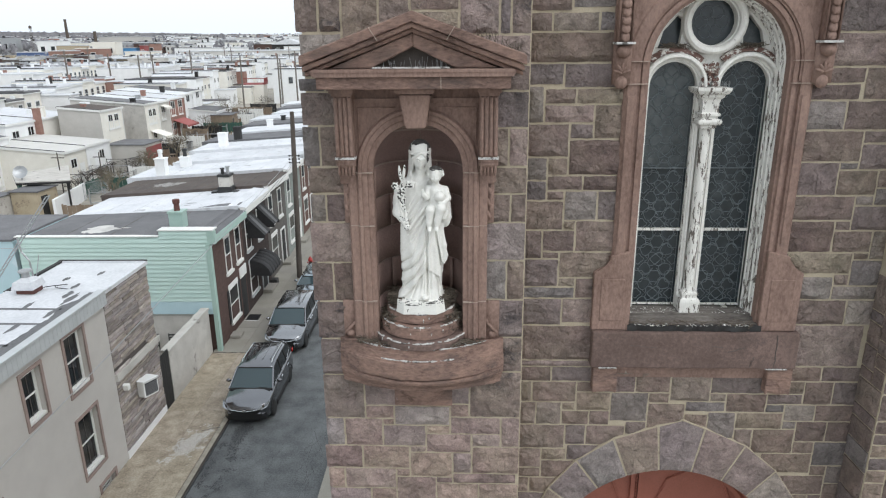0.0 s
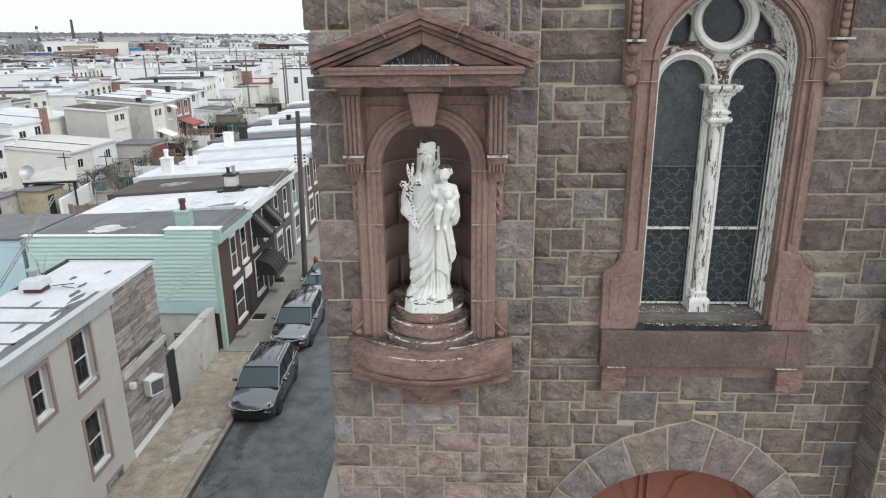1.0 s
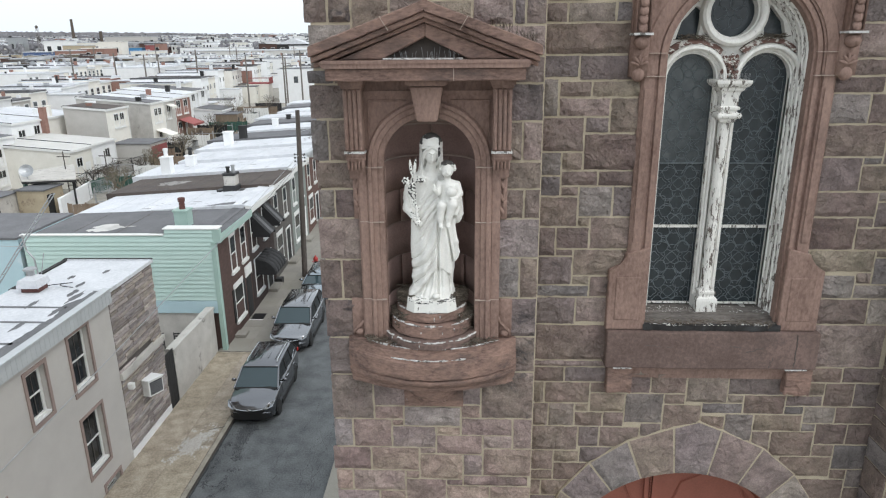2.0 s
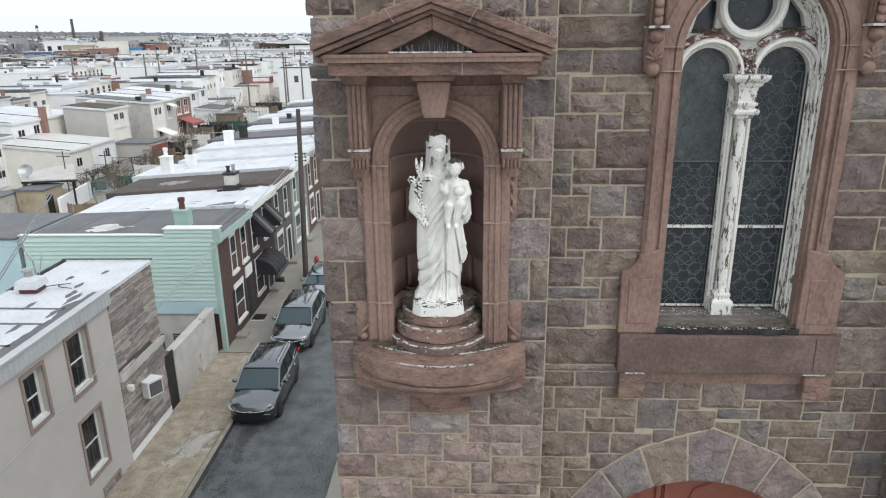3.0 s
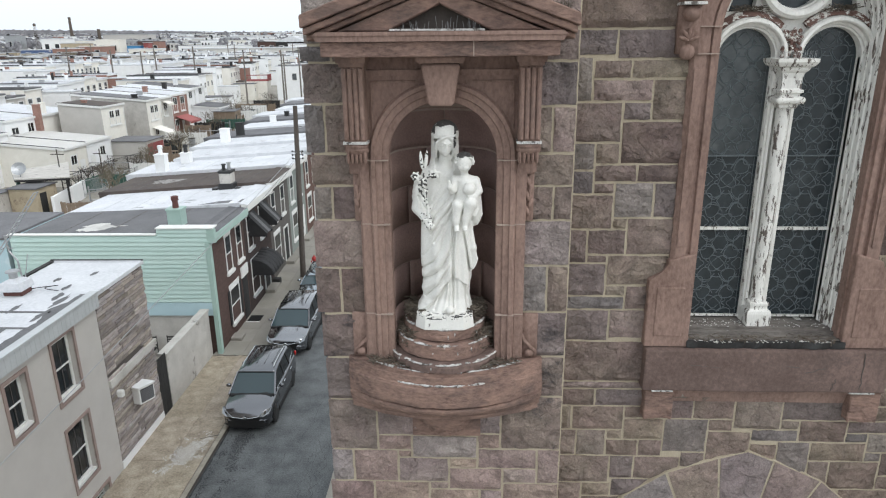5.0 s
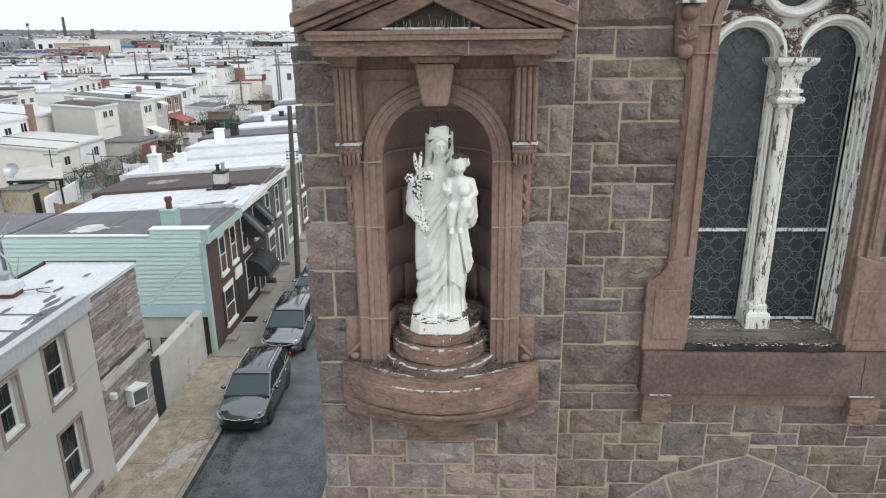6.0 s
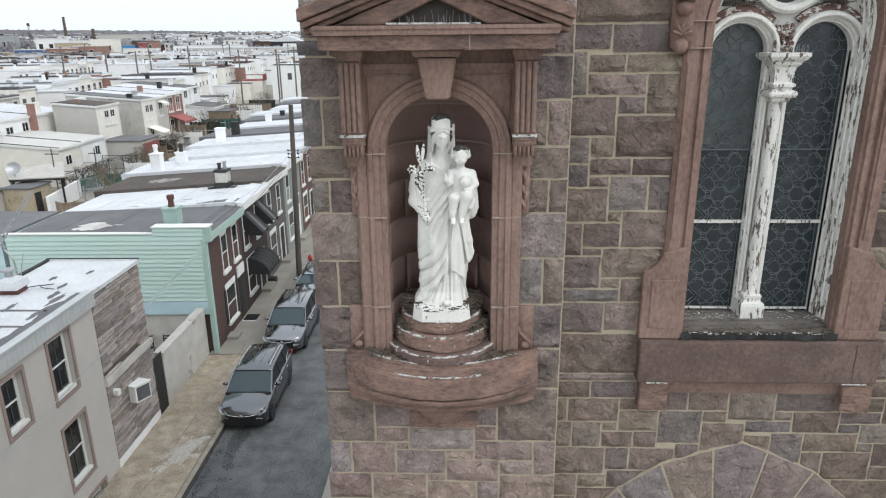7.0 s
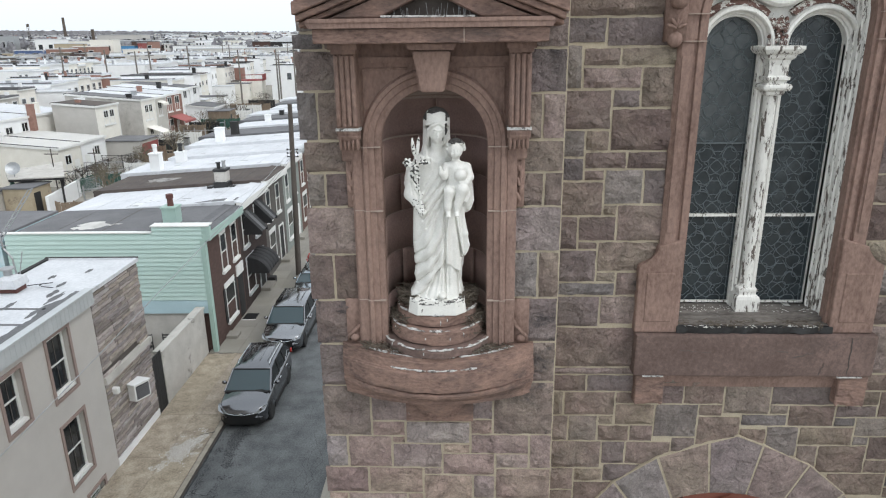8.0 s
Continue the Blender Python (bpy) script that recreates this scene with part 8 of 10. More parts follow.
# ---- parked cars ----
def upright(bm, pts, z0, z1):
    a, b = [[bm.verts.new((x, y, z)) for x, y in pts] for z in (z0, z1)]
    bm.faces.new(a[::-1]), bm.faces.new(b)
    for i in range(len(pts)):
        k = (i + 1) % len(pts)
        bm.faces.new((a[i], a[k], b[k], b[i]))
    return bm


def glide(rows, k):
    """Fills in k steps between the rows with a smooth curve."""
    out = []
    for i in range(len(rows) - 1):
        p = [rows[max(0, i - 1)], rows[i], rows[i + 1], rows[min(len(rows) - 1, i + 2)]]
        for j in range(k):
            t = j / k
            out.append(tuple(0.5 * (2 * b + (c - a) * t + (2 * a - 5 * b + 4 * c - d) * t * t + (3 * b - a - 3 * c + d) * t ** 3) for a, b, c, d in zip(*p)))
    return out + [rows[-1]]


def car(label, m, paint, length=4.57, width=1.84, height=1.68, rails=True):
    """A parked sport utility car, its nose towards -y."""
    c = thing("parked_car", label, "car", m, "parked cars")
    L, W, H = length, width / 2, height
    # stations along the car: y, half-width, sill, shoulder, lift of the middle
    st = [(0.0, 0.50, 0.42, 0.66, 0.02), (0.05, 0.66, 0.32, 0.78, 0.035), (0.18, 0.80, 0.26, 0.88, 0.05), (0.45, 0.89, 0.24, 0.96, 0.06), (0.95, 0.92, 0.24, 1.03, 0.055), (1.28, 0.92, 0.24, 1.09, 0.03), (2.2, 0.92, 0.24, 1.09, 0), (3.2, 0.92, 0.24, 1.12, 0), (4.1, 0.90, 0.26, 1.14, 0), (4.42, 0.84, 0.34, 1.12, 0), (4.55, 0.74, 0.42, 1.02, 0)]
    k = L / 4.57
    bm = bmesh.new()
    rings = []
    for y, hw, z0, z1, mid in glide(st, 5):
        hw = hw * W / 0.92
        pts = [(-hw * 0.86, z0), (-hw * 0.95, z0 + 0.025), (-hw * 0.985, z0 + 0.10), (-hw, z0 + 0.24), (-hw * 0.998, z1 - 0.36), (-hw * 0.985, z1 - 0.33), (-hw * 0.985, z1 - 0.20), (-hw * 0.975, z1 - 0.11), (-hw * 0.95, z1 - 0.055), (-hw * 0.905, z1 - 0.02), (-hw * 0.84, z1 - 0.004), (-hw * 0.70, z1 + mid * 0.40), (-hw * 0.62, z1 + mid * 0.75), (-hw * 0.3, z1 + mid), (0, z1 + mid * 1.1)]
        pts = pts + [(-x, z) for x, z in pts[-2::-1]]
        rings.append([bm.verts.new((x, y * k, z)) for x, z in pts])
    for p, q in zip(rings, rings[1:]):
        for i in range(len(p) - 1):
            bm.faces.new((p[i], p[i + 1], q[i + 1], q[i]))
        bm.faces.new((p[-1], p[0], q[0], q[-1]))
    bm.faces.new(rings[0]), bm.faces.new(rings[-1][::-1])
    body = part("body", bm, paint, c, smooth=True)
    # cabin: glass all round, then the roof and pillars over it
    roofline = [(1.00, 1.05), (1.80, H - 0.14), (2.4, H - 0.07), (3.3, H - 0.06), (3.98, H - 0.11), (4.44, 1.12)]
    side = [(y * k, z) for y, z in roofline]
    for s in (-1, 1):
        bm = bmesh.new()
        f = [bm.verts.new((s * (0.855 - 0.155 * max(0, (z - 1.08)) / (H - 1.1)) * W / 0.92, y, z)) for y, z in side]
        q = [bm.verts.new((v.co.x - s * 0.02, v.co.y, v.co.z)) for v in f]
        bm.faces.new(f), bm.faces.new(q[::-1])
        for i in range(6):
            bm.faces.new((f[i], f[(i + 1) % 6], q[(i + 1) % 6], q[i]))
        part("side_window", bm, CARGLASS, c, "dark tinted side glass")
    for name, i, glass in (("windscreen", 0, WINDSCREEN), ("rear_window", 4, CARGLASS)):
        bm = bmesh.new()
        rows = []
        for t in (0, 0.33, 0.66, 1.0):
            y, z = side[i][0] + (side[i + 1][0] - side[i][0]) * t, side[i][1] + (side[i + 1][1] - side[i][1]) * t
            w = (0.855 - 0.155 * max(0, (z - 1.08)) / (H - 1.1)) * W / 0.92
            out = -0.05 if i == 0 else 0.04
            rows.append([bm.verts.new((x * w, y + out * (1 - x * x), z + 0.03 * (1 - x * x))) for x in (-1, -0.6, -0.2, 0.2, 0.6, 1)])
        for p, q in zip(rows, rows[1:]):
            for a in range(5):
                bm.faces.new((p[a], p[a + 1], q[a + 1], q[a]))
        rim = [v.co.copy() for v in rows[0]] + [r[-1].co.copy() for r in rows[1:]] + [v.co.copy() for v in rows[-1][-2::-1]] + [r[0].co.copy() for r in rows[-2:0:-1]]
        screen = part(name, bm, glass, c, smooth=True)
        bm = bmesh.new()
        tube(bm, [p + Vector((0, 0, 0.006)) for p in rim + rim[:1]], 0.028 if i == 0 else 0.022, 6)
        part("screen_seal", bm, BLACKTRIM, screen)
    bm = bmesh.new()
    bm.faces.new([bm.verts.new(p) for p in ((-0.8 * W, side[1][0], H - 0.13), (0.8 * W, side[1][0], H - 0.13), (0.8 * W, side[4][0], H - 0.12), (-0.8 * W, side[4][0], H - 0.12))])
    part("headlining", bm, BLACKTRIM, c)
    bm = bmesh.new()
    rows = []
    for y, z, w in ((1.77, H - 0.15, 0.70), (1.93, H - 0.075, 0.70), (2.45, H - 0.02, 0.69), (3.3, H - 0.01, 0.68), (3.95, H - 0.06, 0.66), (4.12, H - 0.12, 0.66)):
        w = w * W / 0.92
        rows.append([bm.verts.new((x * w, y * k, z - drop)) for x, drop in ((-1.06, 0.075), (-1.0, 0.03), (-0.8, 0.0), (0, -0.025), (0.8, 0.0), (1.0, 0.03), (1.06, 0.075))])
    for p, q in zip(rows, rows[1:]):
        for i in range(6):
            bm.faces.new((p[i], p[i + 1], q[i + 1], q[i]))
    bm.normal_update()
    bmesh.ops.solidify(bm, geom=bm.faces[:], thickness=0.03)
    part("roof", bm, paint, c, smooth=True)
    for s in (-1, 1):
        for pts in (((0.86, 0.98, 1.04), (0.72, 1.81, H - 0.10)), ((0.845, 2.45, 1.10), (0.715, 2.5, H - 0.07)), ((0.845, 3.35, 1.12), (0.71, 3.3, H - 0.07)), ((0.80, 4.44, 1.10), (0.68, 4.02, H - 0.10))):
            bm = bmesh.new()
            tube(bm, [(s * x * W / 0.92, y * k, z) for x, y, z in pts], 0.035, 6)
            part("pillar", bm, paint if pts[0][1] in (0.98, 4.44) else BLACKTRIM, c)
    for s in (-1, 1):
        bm = bmesh.new()
        tube(bm, [(s * 0.86 * W / 0.92, 1.35 * k, 1.10), (s * 0.862 * W / 0.92, 3.3 * k, 1.13), (s * 0.80 * W / 0.92, 4.1 * k, 1.30)], 0.014, 5)
        part("chrome_strip", bm, CHROME, c)
    if rails:
        for s in (-1, 1):
            bm = bmesh.new()
            tube(bm, [(s * 0.60 * W / 0.92, 2.05 * k, H - 0.03), (s * 0.61 * W / 0.92, 2.2 * k, H + 0.045), (s * 0.60 * W / 0.92, 3.7 * k, H + 0.04), (s * 0.59 * W / 0.92, 3.9 * k, H - 0.03)], 0.022, 6)
            part("roof_rail", bm, CHROME, c)
    for i in range(4):
        part("roof_rib", boxes((-0.45 + 0.3 * i, -0.42 + 0.3 * i, 2.3 * k, 3.7 * k, H + 0.005, H + 0.018)), paint, c)
    # nose
    bm = bmesh.new()
    prism(bm, [(-0.55, 0.60), (-0.40, 0.52), (0.40, 0.52), (0.55, 0.60), (0.62, 0.70), (0.0, 0.63), (-0.62, 0.70)], -0.01, 0.12)
    part("grille", bm, BLACKTRIM, c)
    bm = bmesh.new()
    tube(bm, [(-0.50, -0.005, 0.70), (-0.25, -0.03, 0.665), (0, -0.04, 0.65), (0.25, -0.03, 0.665), (0.50, -0.005, 0.70)], 0.013, 6)
    ball(bm, (0, -0.045, 0.67), (0.075, 0.02, 0.055), 10)
    part("grille_bar", bm, CHROME, c)
    bm = bmesh.new()
    upright(bm, [(-0.86, 0.42), (-0.79, 0.16), (-0.64, 0.035), (-0.46, -0.012), (0.46, -0.012), (0.64, 0.035), (0.79, 0.16), (0.86, 0.42)], 0.30, 0.53)
    part("lower_grille", bm, BLACKTRIM, c)
    bm = bmesh.new()
    upright(bm, [(-0.83, 0.45), (-0.74, 0.17), (-0.58, 0.06), (-0.40, 0.02), (0.40, 0.02), (0.58, 0.06), (0.74, 0.17), (0.83, 0.45)], 0.23, 0.30)
    part("bumper_lip", bm, BLACKTRIM, c)
    for s in (-1, 1):
        bm = bmesh.new()
        v = [(s * 0.48, 0.0, 0.70), (s * 0.64, 0.015, 0.685), (s * 0.85, 0.12, 0.765), (s * 0.905, 0.36, 0.90), (s * 0.80, 0.20, 0.905), (s * 0.60, 0.04, 0.80)]
        f = [bm.verts.new(p) for p in v]
        b_ = [bm.verts.new((x * 0.95, y + 0.14, z - 0.03)) for x, y, z in v]
        bm.faces.new(f), bm.faces.new(b_[::-1])
        for i in range(6):
            bm.faces.new((f[i], f[(i + 1) % 6], b_[(i + 1) % 6], b_[i]))
        part("headlight", bm, HEADLIGHT, c)
        bm = boxes((s * 0.86 - 0.03, s * 0.86 + 0.03, 4.30 * k, 4.43 * k, 1.02, 1.18))
        bmesh.ops.bevel(bm, geom=bm.edges[:], offset=0.02, segments=1, affect="EDGES")
        part("tail_light", bm, REDLENS, c)
        bm = bmesh.new()
        ball(bm, (s * (W + 0.09), 1.48 * k, 1.16), (0.10, 0.06, 0.075), 12)
        tube(bm, [(s * (W - 0.06), 1.5 * k, 1.10), (s * (W + 0.06), 1.48 * k, 1.13)], 0.025, 6)
        part("door_mirror", bm, paint, c, smooth=True)
        for y in (2.1, 3.1):
            bm = bmesh.new()
            tube(bm, [(s * (W + 0.012), y * k, 0.98), (s * (W + 0.02), (y + 0.12) * k, 0.99), (s * (W + 0.012), (y + 0.22) * k, 0.985)], 0.018, 6)
            part("door_handle", bm, CHROME, c)
        for y in (1.38, 2.45, 3.4):
            part("door_seam", boxes((s * (W - 0.004) - 0.004, s * (W - 0.004) + 0.004, y * k - 0.006, y * k + 0.006, 0.36, 1.06)), BLACKTRIM, c)
        for y in (0.86, 3.52):
            wy = y * k
            mw = pose(s * (W - 0.11), wy, 0.35, 0, 90, 0)
            bm = bmesh.new()
            vv = lathe(bm, [(0.22, -0.11), (0.33, -0.105), (0.352, -0.07), (0.352, 0.07), (0.33, 0.105), (0.22, 0.11)], 0, 0, 0, 360, 26)
            bmesh.ops.transform(bm, matrix=mw, verts=vv)
            tyre = part("wheel", bm, RUBBER, c, smooth=True)
            bm = bmesh.new()
            vv = lathe(bm, [(0.215, 0.06), (0.225, 0.10), (0.20, 0.095)], 0, 0, 0, 360, 24, caps=False)
            for q in range(5):
                a = 1.2566 * q
                v5 = box(bm, 0.02, 0.21, -0.03, 0.03, 0.07, 0.095)
                bmesh.ops.transform(bm, matrix=pose(0, 0, 0, 0, 0, math.degrees(a)), verts=v5)
                vv = vv + v5
            bmesh.ops.transform(bm, matrix=mw @ Matrix.Diagonal((1, 1, s, 1)), verts=vv)
            part("rim", bm, ALLOY, tyre)
            bm = bmesh.new()
            a = [bm.verts.new((s * (W + 0.002), wy + 0.40 * math.cos(t), 0.37 + 0.40 * math.sin(t))) for t in [3.1416 * i / 14 for i in range(15)]]
            b2 = [bm.verts.new((s * (W - 0.10), v.co.y, v.co.z)) for v in a]
            for i in range(14):
                bm.faces.new((a[i], a[i + 1], b2[i + 1], b2[i]))
            bm.normal_update()
            bmesh.ops.solidify(bm, geom=bm.faces[:], thickness=0.035)
            part("wheel_arch", bm, BLACKTRIM, c)
    # dark plastic along the sills and under the screen
    for s in (-1, 1):
        part("sill_cladding", soft_box(s * (W - 0.03) - 0.045, s * (W - 0.03) + 0.045, 1.25 * k, 3.15 * k, 0.22, 0.44, 0.02, 1), BLACKTRIM, c)
    part("scuttle", soft_box(-0.78 * W / 0.92, 0.78 * W / 0.92, 0.90 * k, 1.06 * k, 1.03, 1.075, 0.015, 1), BLACKTRIM, c)
    # wipers
    bm = bmesh.new()
    tube(bm, [(-0.6, 0.99 * k, 1.08), (0.0, 1.02 * k, 1.105)], 0.012, 5)
    tube(bm, [(0.0, 0.99 * k, 1.08), (0.6, 1.02 * k, 1.105)], 0.012, 5)
    part("wiper", bm, BLACKTRIM, c)
    return c


car("dark grey sport utility car parked at the kerb", STREET @ pose(3.38, 14.55, 0, 0, 0, 0.5), CAR_GREY)
car("slate grey crossover car parked behind another", STREET @ pose(3.30, 20.65, 0, 0, 0, 0.3), CAR_SLATE, 4.8, 1.88, 1.70, False)
car("silver blue car parked near the pole", STREET @ pose(3.40, 26.0, 0.03, 1.7, 0, 0), CAR_SILVER, 4.5, 1.78, 1.42, False)

# ---- the second row and its yards ----
ROW2 = pose(-30.6, 0, 0, 0, 0, 7.6) @ pose(0, 0, 0, 0, 0, 90)


def back_house(m, u0, w, depth, top, base, wall, roof, label, front=0.0, ell=None, chimney=None, wins=2):
    """A row house seen from its back yard: main block, and a lower ell towards the yard."""
    h = thing("row_house", label, "house", m, "row houses across the yards")
    part("wall", boxes((u0, u0 + w, front, front + depth, base - 0.5, top)), wall, h)
    part("roof", boxes((u0 - 0.05, u0 + w + 0.05, front - 0.12, front + depth, top, top + 0.14)), roof, h)
    part("party_flashing", boxes((u0 - 0.05, u0 + 0.14, front, front + depth, top + 0.14, top + 0.24)), CHARCOAL, h, "black tarred party line")
    part("gutter", boxes((u0 - 0.05, u0 + w + 0.05, front - 0.16, front - 0.02, top - 0.10, top + 0.03)), WHITETRIM, h)
    for k in range(wins):
        a = u0 + 0.5 + k * (w - 1.9) / max(1, wins - 1)
        sash(h, a, a + 1.1, base + 3.5, base + 5.2, front, sill_mat=WHITETRIM, grid=True, far="curtained")
    if ell:
        ew, ed, et = ell
        part("ell", boxes((u0 + 0.05, u0 + ew, front - ed, front - 0.002, base - 0.5, et)), wall, h)
        part("ell_roof", boxes((u0, u0 + ew + 0.05, front - ed - 0.1, front - 0.002, et, et + 0.1)), roof, h)
        sash(h, u0 + 0.5, u0 + 1.3, base + 0.9, base + 2.3, front - ed)
    else:
        sash(h, u0 + 0.5, u0 + 1.35, base + 0.9, base + 2.4, front)
        door_leaf(h, u0 + 2.4, u0 + 3.2, base + 0.1, base + 2.1, WHITETRIM, front)
    if chimney:
        stack(h, u0 + chimney[0], front + chimney[1], top, *chimney[2:])
    if wall is BRICKRED or wall is GREYWALL:
        aw_ = part("awning", boxes((u0 + 0.3, u0 + w - 0.4, front - (ell[1] if ell else 0) - 1.3, front - (ell[1] if ell else 0), base + 2.55, base + 2.65)), REDDECK, h, "faded red awning")
    return h


def yard_block(xf, y0, y1, depth, top, wall, roof, label, wins=(), door=None, stack_at=None, face=None):
    """A house or extension whose back wall stands at x = xf and looks to +x; windows are (from y0, width, sill, head)."""
    b = lay((y0 + y1) / 2)
    m = pose(xf, y0, b, 0, 0, 90)
    h = thing("row_house", label, "house", m, "row houses across the yards")
    w = y1 - y0
    part("wall", boxes((0, w, 0.0, depth, -0.6, top - b)), wall, h)
    if face:
        part("back_wall", boxes((0.0, w, -0.03, 0.0, -0.6, top - b)), face, h)
    part("roof", boxes((-0.08, w + 0.08, -0.14, depth + 0.1, top - b, top - b + 0.13)), roof, h)
    part("roof_edge", boxes((-0.10, w + 0.10, -0.17, -0.14, top - b - 0.05, top - b + 0.17), (-0.12, -0.08, -0.14, depth, top - b - 0.05, top - b + 0.17)), WHITETRIM, h)
    part("party_flashing", boxes((-0.05, 0.13, -0.05, depth, top - b + 0.13, top - b + 0.21)), CHARCOAL, h, "black tarred party line")
    for a, ww, z0, z1 in wins:
        sash(h, a - 0.08, a + ww + 0.08, z0 - 0.1, z1 + 0.1, -0.03 if face else 0.0, grid=True, far=True)
    if door:
        door_leaf(h, door, door + 0.85, 0.05, 2.05, WHITETRIM, -0.03 if face else 0.0)
    bm = bmesh.new()
    tube(bm, [(w - 0.15, -0.08, 0.0), (w - 0.15, -0.08, top - b)], 0.045, 6)
    part("downpipe", bm, WHITETRIM, h)
    # the flat roof rises gently away from the yard
    for ob in h.children:
        if ob.name.split(".")[0] in ("wall", "roof", "roof_edge", "party_flashing"):
            for v in ob.data.vertices:
                if v.co.z > top - b - 0.3:
                    v.co.z += 0.085 * max(0.0, v.co.y)
    for q in stack_at or ():
        stack(h, *q)
    return h


yard_block(-44.6, 46.0, 55.4, 9.0, 5.55, WHITEWALL, ROOFDARK, "white painted house with a dark pitched eave", ((0.8, 1.0, 2.6, 4.0), (6.2, 1.0, 2.4, 3.9), (6.2, 1.0, 0.6, 1.9)))
yard_block(-45.9, 57.0, 62.6, 8.0, 6.42, WHITEWALL, ROOFWHITE, "white row house with a green-framed window", ((0.9, 1.0, 3.4, 4.7), (3.4, 0.9, 3.2, 4.9)), None, ((4.9, -0.25, 4.0, 2.6, BRICKRED, 0.55), (1.2, 3.0, 5.4, 0.9, WHITEWALL, 0.6)))
yard_block(-45.9, 62.62, 69.5, 8.0, 6.4, CREAM, ROOFWHITE, "cream row house with tall white vents", ((4.2, 0.9, 3.3, 4.8),), None, ((1.6, 0.6, 5.2, 1.2, CREAM, 0.45), (2.6, 2.6, 5.2, 0.8, WHITEWALL, 0.5)))
yard_block(-40.3, 64.5, 69.2, 4.7, 7.08, GREYWALL, ROOFBROWN, "tall grey-sided row house with a cream back wall", ((1.5, 0.85, 3.9, 5.3), (2.75, 0.85, 3.9, 5.3), (3.4, 0.7, 0.9, 2.2)), 1.2, ((2.2, 3.0, 5.7, 0.7, BRICKRED, 0.45),), CREAM)
yard_block(-38.3, 53.6, 57.3, 7.4, 4.25, CREAM, PALEWALL, "cream single-storey back extension with a white roof", ((0.9, 0.9, 1.0, 2.6),), 2.3)
yard_block(-38.4, 57.32, 62.0, 7.3, 4.30, WHITEWALL, PALEWALL, "white single-storey back extension", ((2.5, 0.85, 1.0, 2.6),), 0.6)
yard_block(-43.4, 69.3, 72.2, 7.0, 5.6, CEMENT, ROOFWHITE, "low streaked cement link between houses", ((1.0, 0.9, 3.0, 4.0),), None, ((1.4, 2.0, 4.6, 1.6, WHITEWALL, 0.8), (2.2, 4.6, 4.7, 0.9, STEEL, 0.5)))
yard_block(-39.1, 72.3, 75.95, 9.0, 7.1, CEMENT, ROOFDARK, "row house with a streaked cement side and cream back", ((0.8, 0.8, 3.4, 5.0), (1.85, 0.8, 3.4, 5.0), (1.4, 0.8, 0.8, 2.2)), None, ((1.4, 2.0, 5.7, 0.6, CHARCOAL, 0.5),), CREAM)
yard_block(-39.3, 75.97, 79.45, 9.0, 7.05, GREYWALL, ROOFWHITE, "warm grey row house with a small cream awning", ((1.1, 1.0, 3.4, 4.9),), 0.6, ((1.5, 3.0, 5.7, 0.6, STEEL, 0.5),))
yard_block(-39.5, 79.47, 84.9, 9.0, 7.1, BRICKRED, ROOFWHITE, "red brick row house with a red porch awning", ((0.9, 1.2, 3.4, 5.1), (3.2, 1.2, 3.4, 5.1), (0.9, 1.0, 0.8, 2.3)), 3.0, ((2.0, 4.0, 5.7, 0.8, BRICKRED, 0.5),))
yard_block(-40.6, 84.92, 90.2, 9.0, 7.2, WHITEWALL, ROOFWHITE, "white painted row house with tall sash windows", ((0.8, 1.1, 3.4, 5.2), (3.2, 1.1, 3.4, 5.2), (3.2, 1.0, 0.8, 2.3)), 1.0, ((2.5, 3.0, 5.8, 0.7, CHARCOAL, 0.5),))
yard_block(-41.3, 90.22, 95.6, 9.0, 7.3, WHITEWALL, ROOFDARK, "white painted row house with a dark roof", ((0.8, 1.1, 3.4, 5.2), (3.2, 1.1, 3.4, 5.2)), 1.0, ((2.5, 3.0, 5.8, 0.7, WHITEWALL, 0.5),))
yard_block(-36.6, 88.4, 94.8, 4.0, 4.7, WHITEWALL, ROOFDARK, "white back porch room with a dark lean-to roof", ((0.7, 0.9, 0.9, 2.2), (2.4, 0.9, 0.9, 2.2), (4.6, 0.9, 0.9, 2.2)))
for label, x, y0, y1, z, mat in (("faded red porch awning on thin posts", -39.48, 80.6, 84.2, 2.75, REDAWN), ("small cream window awning", -39.28, 76.9, 78.4, 5.1, CREAM), ("small cream porch awning", -39.08, 73.0, 75.2, 2.5, CREAM)):
    b = lay(y0)
    aw = thing("porch_awning", label, "awning", pose(x, y0, b))
    bm = bmesh.new()
    out = 1.9 if z < 4 else 0.8
    v = [bm.verts.new(p) for p in ((0, 0, z), (0, y1 - y0, z), (out, y1 - y0, z - 0.35 * out), (out, 0, z - 0.35 * out))]
    bm.faces.new(v)
    bm.normal_update()
    bmesh.ops.solidify(bm, geom=bm.faces[:], thickness=0.05)
    part("canopy", bm, mat, aw)
    part("valance", boxes((out, out + 0.04, 0, y1 - y0, z - 0.35 * out - 0.22, z - 0.35 * out)), mat, aw)
    if z < 4:
        for yy in (0.05, y1 - y0 - 0.1):
            part("post", boxes((out - 0.1, out - 0.04, yy, yy + 0.06, 0, z - 0.35 * out - 0.03)), WHITETRIM, aw)
carport = thing("carport", "low carport with a pale felt roof on posts", "carport", pose(0, 0, lay(48)))
corners = [(-39.8, 48.2), (-37.1, 44.6), (-33.1, 45.6), (-37.4, 52.6)]


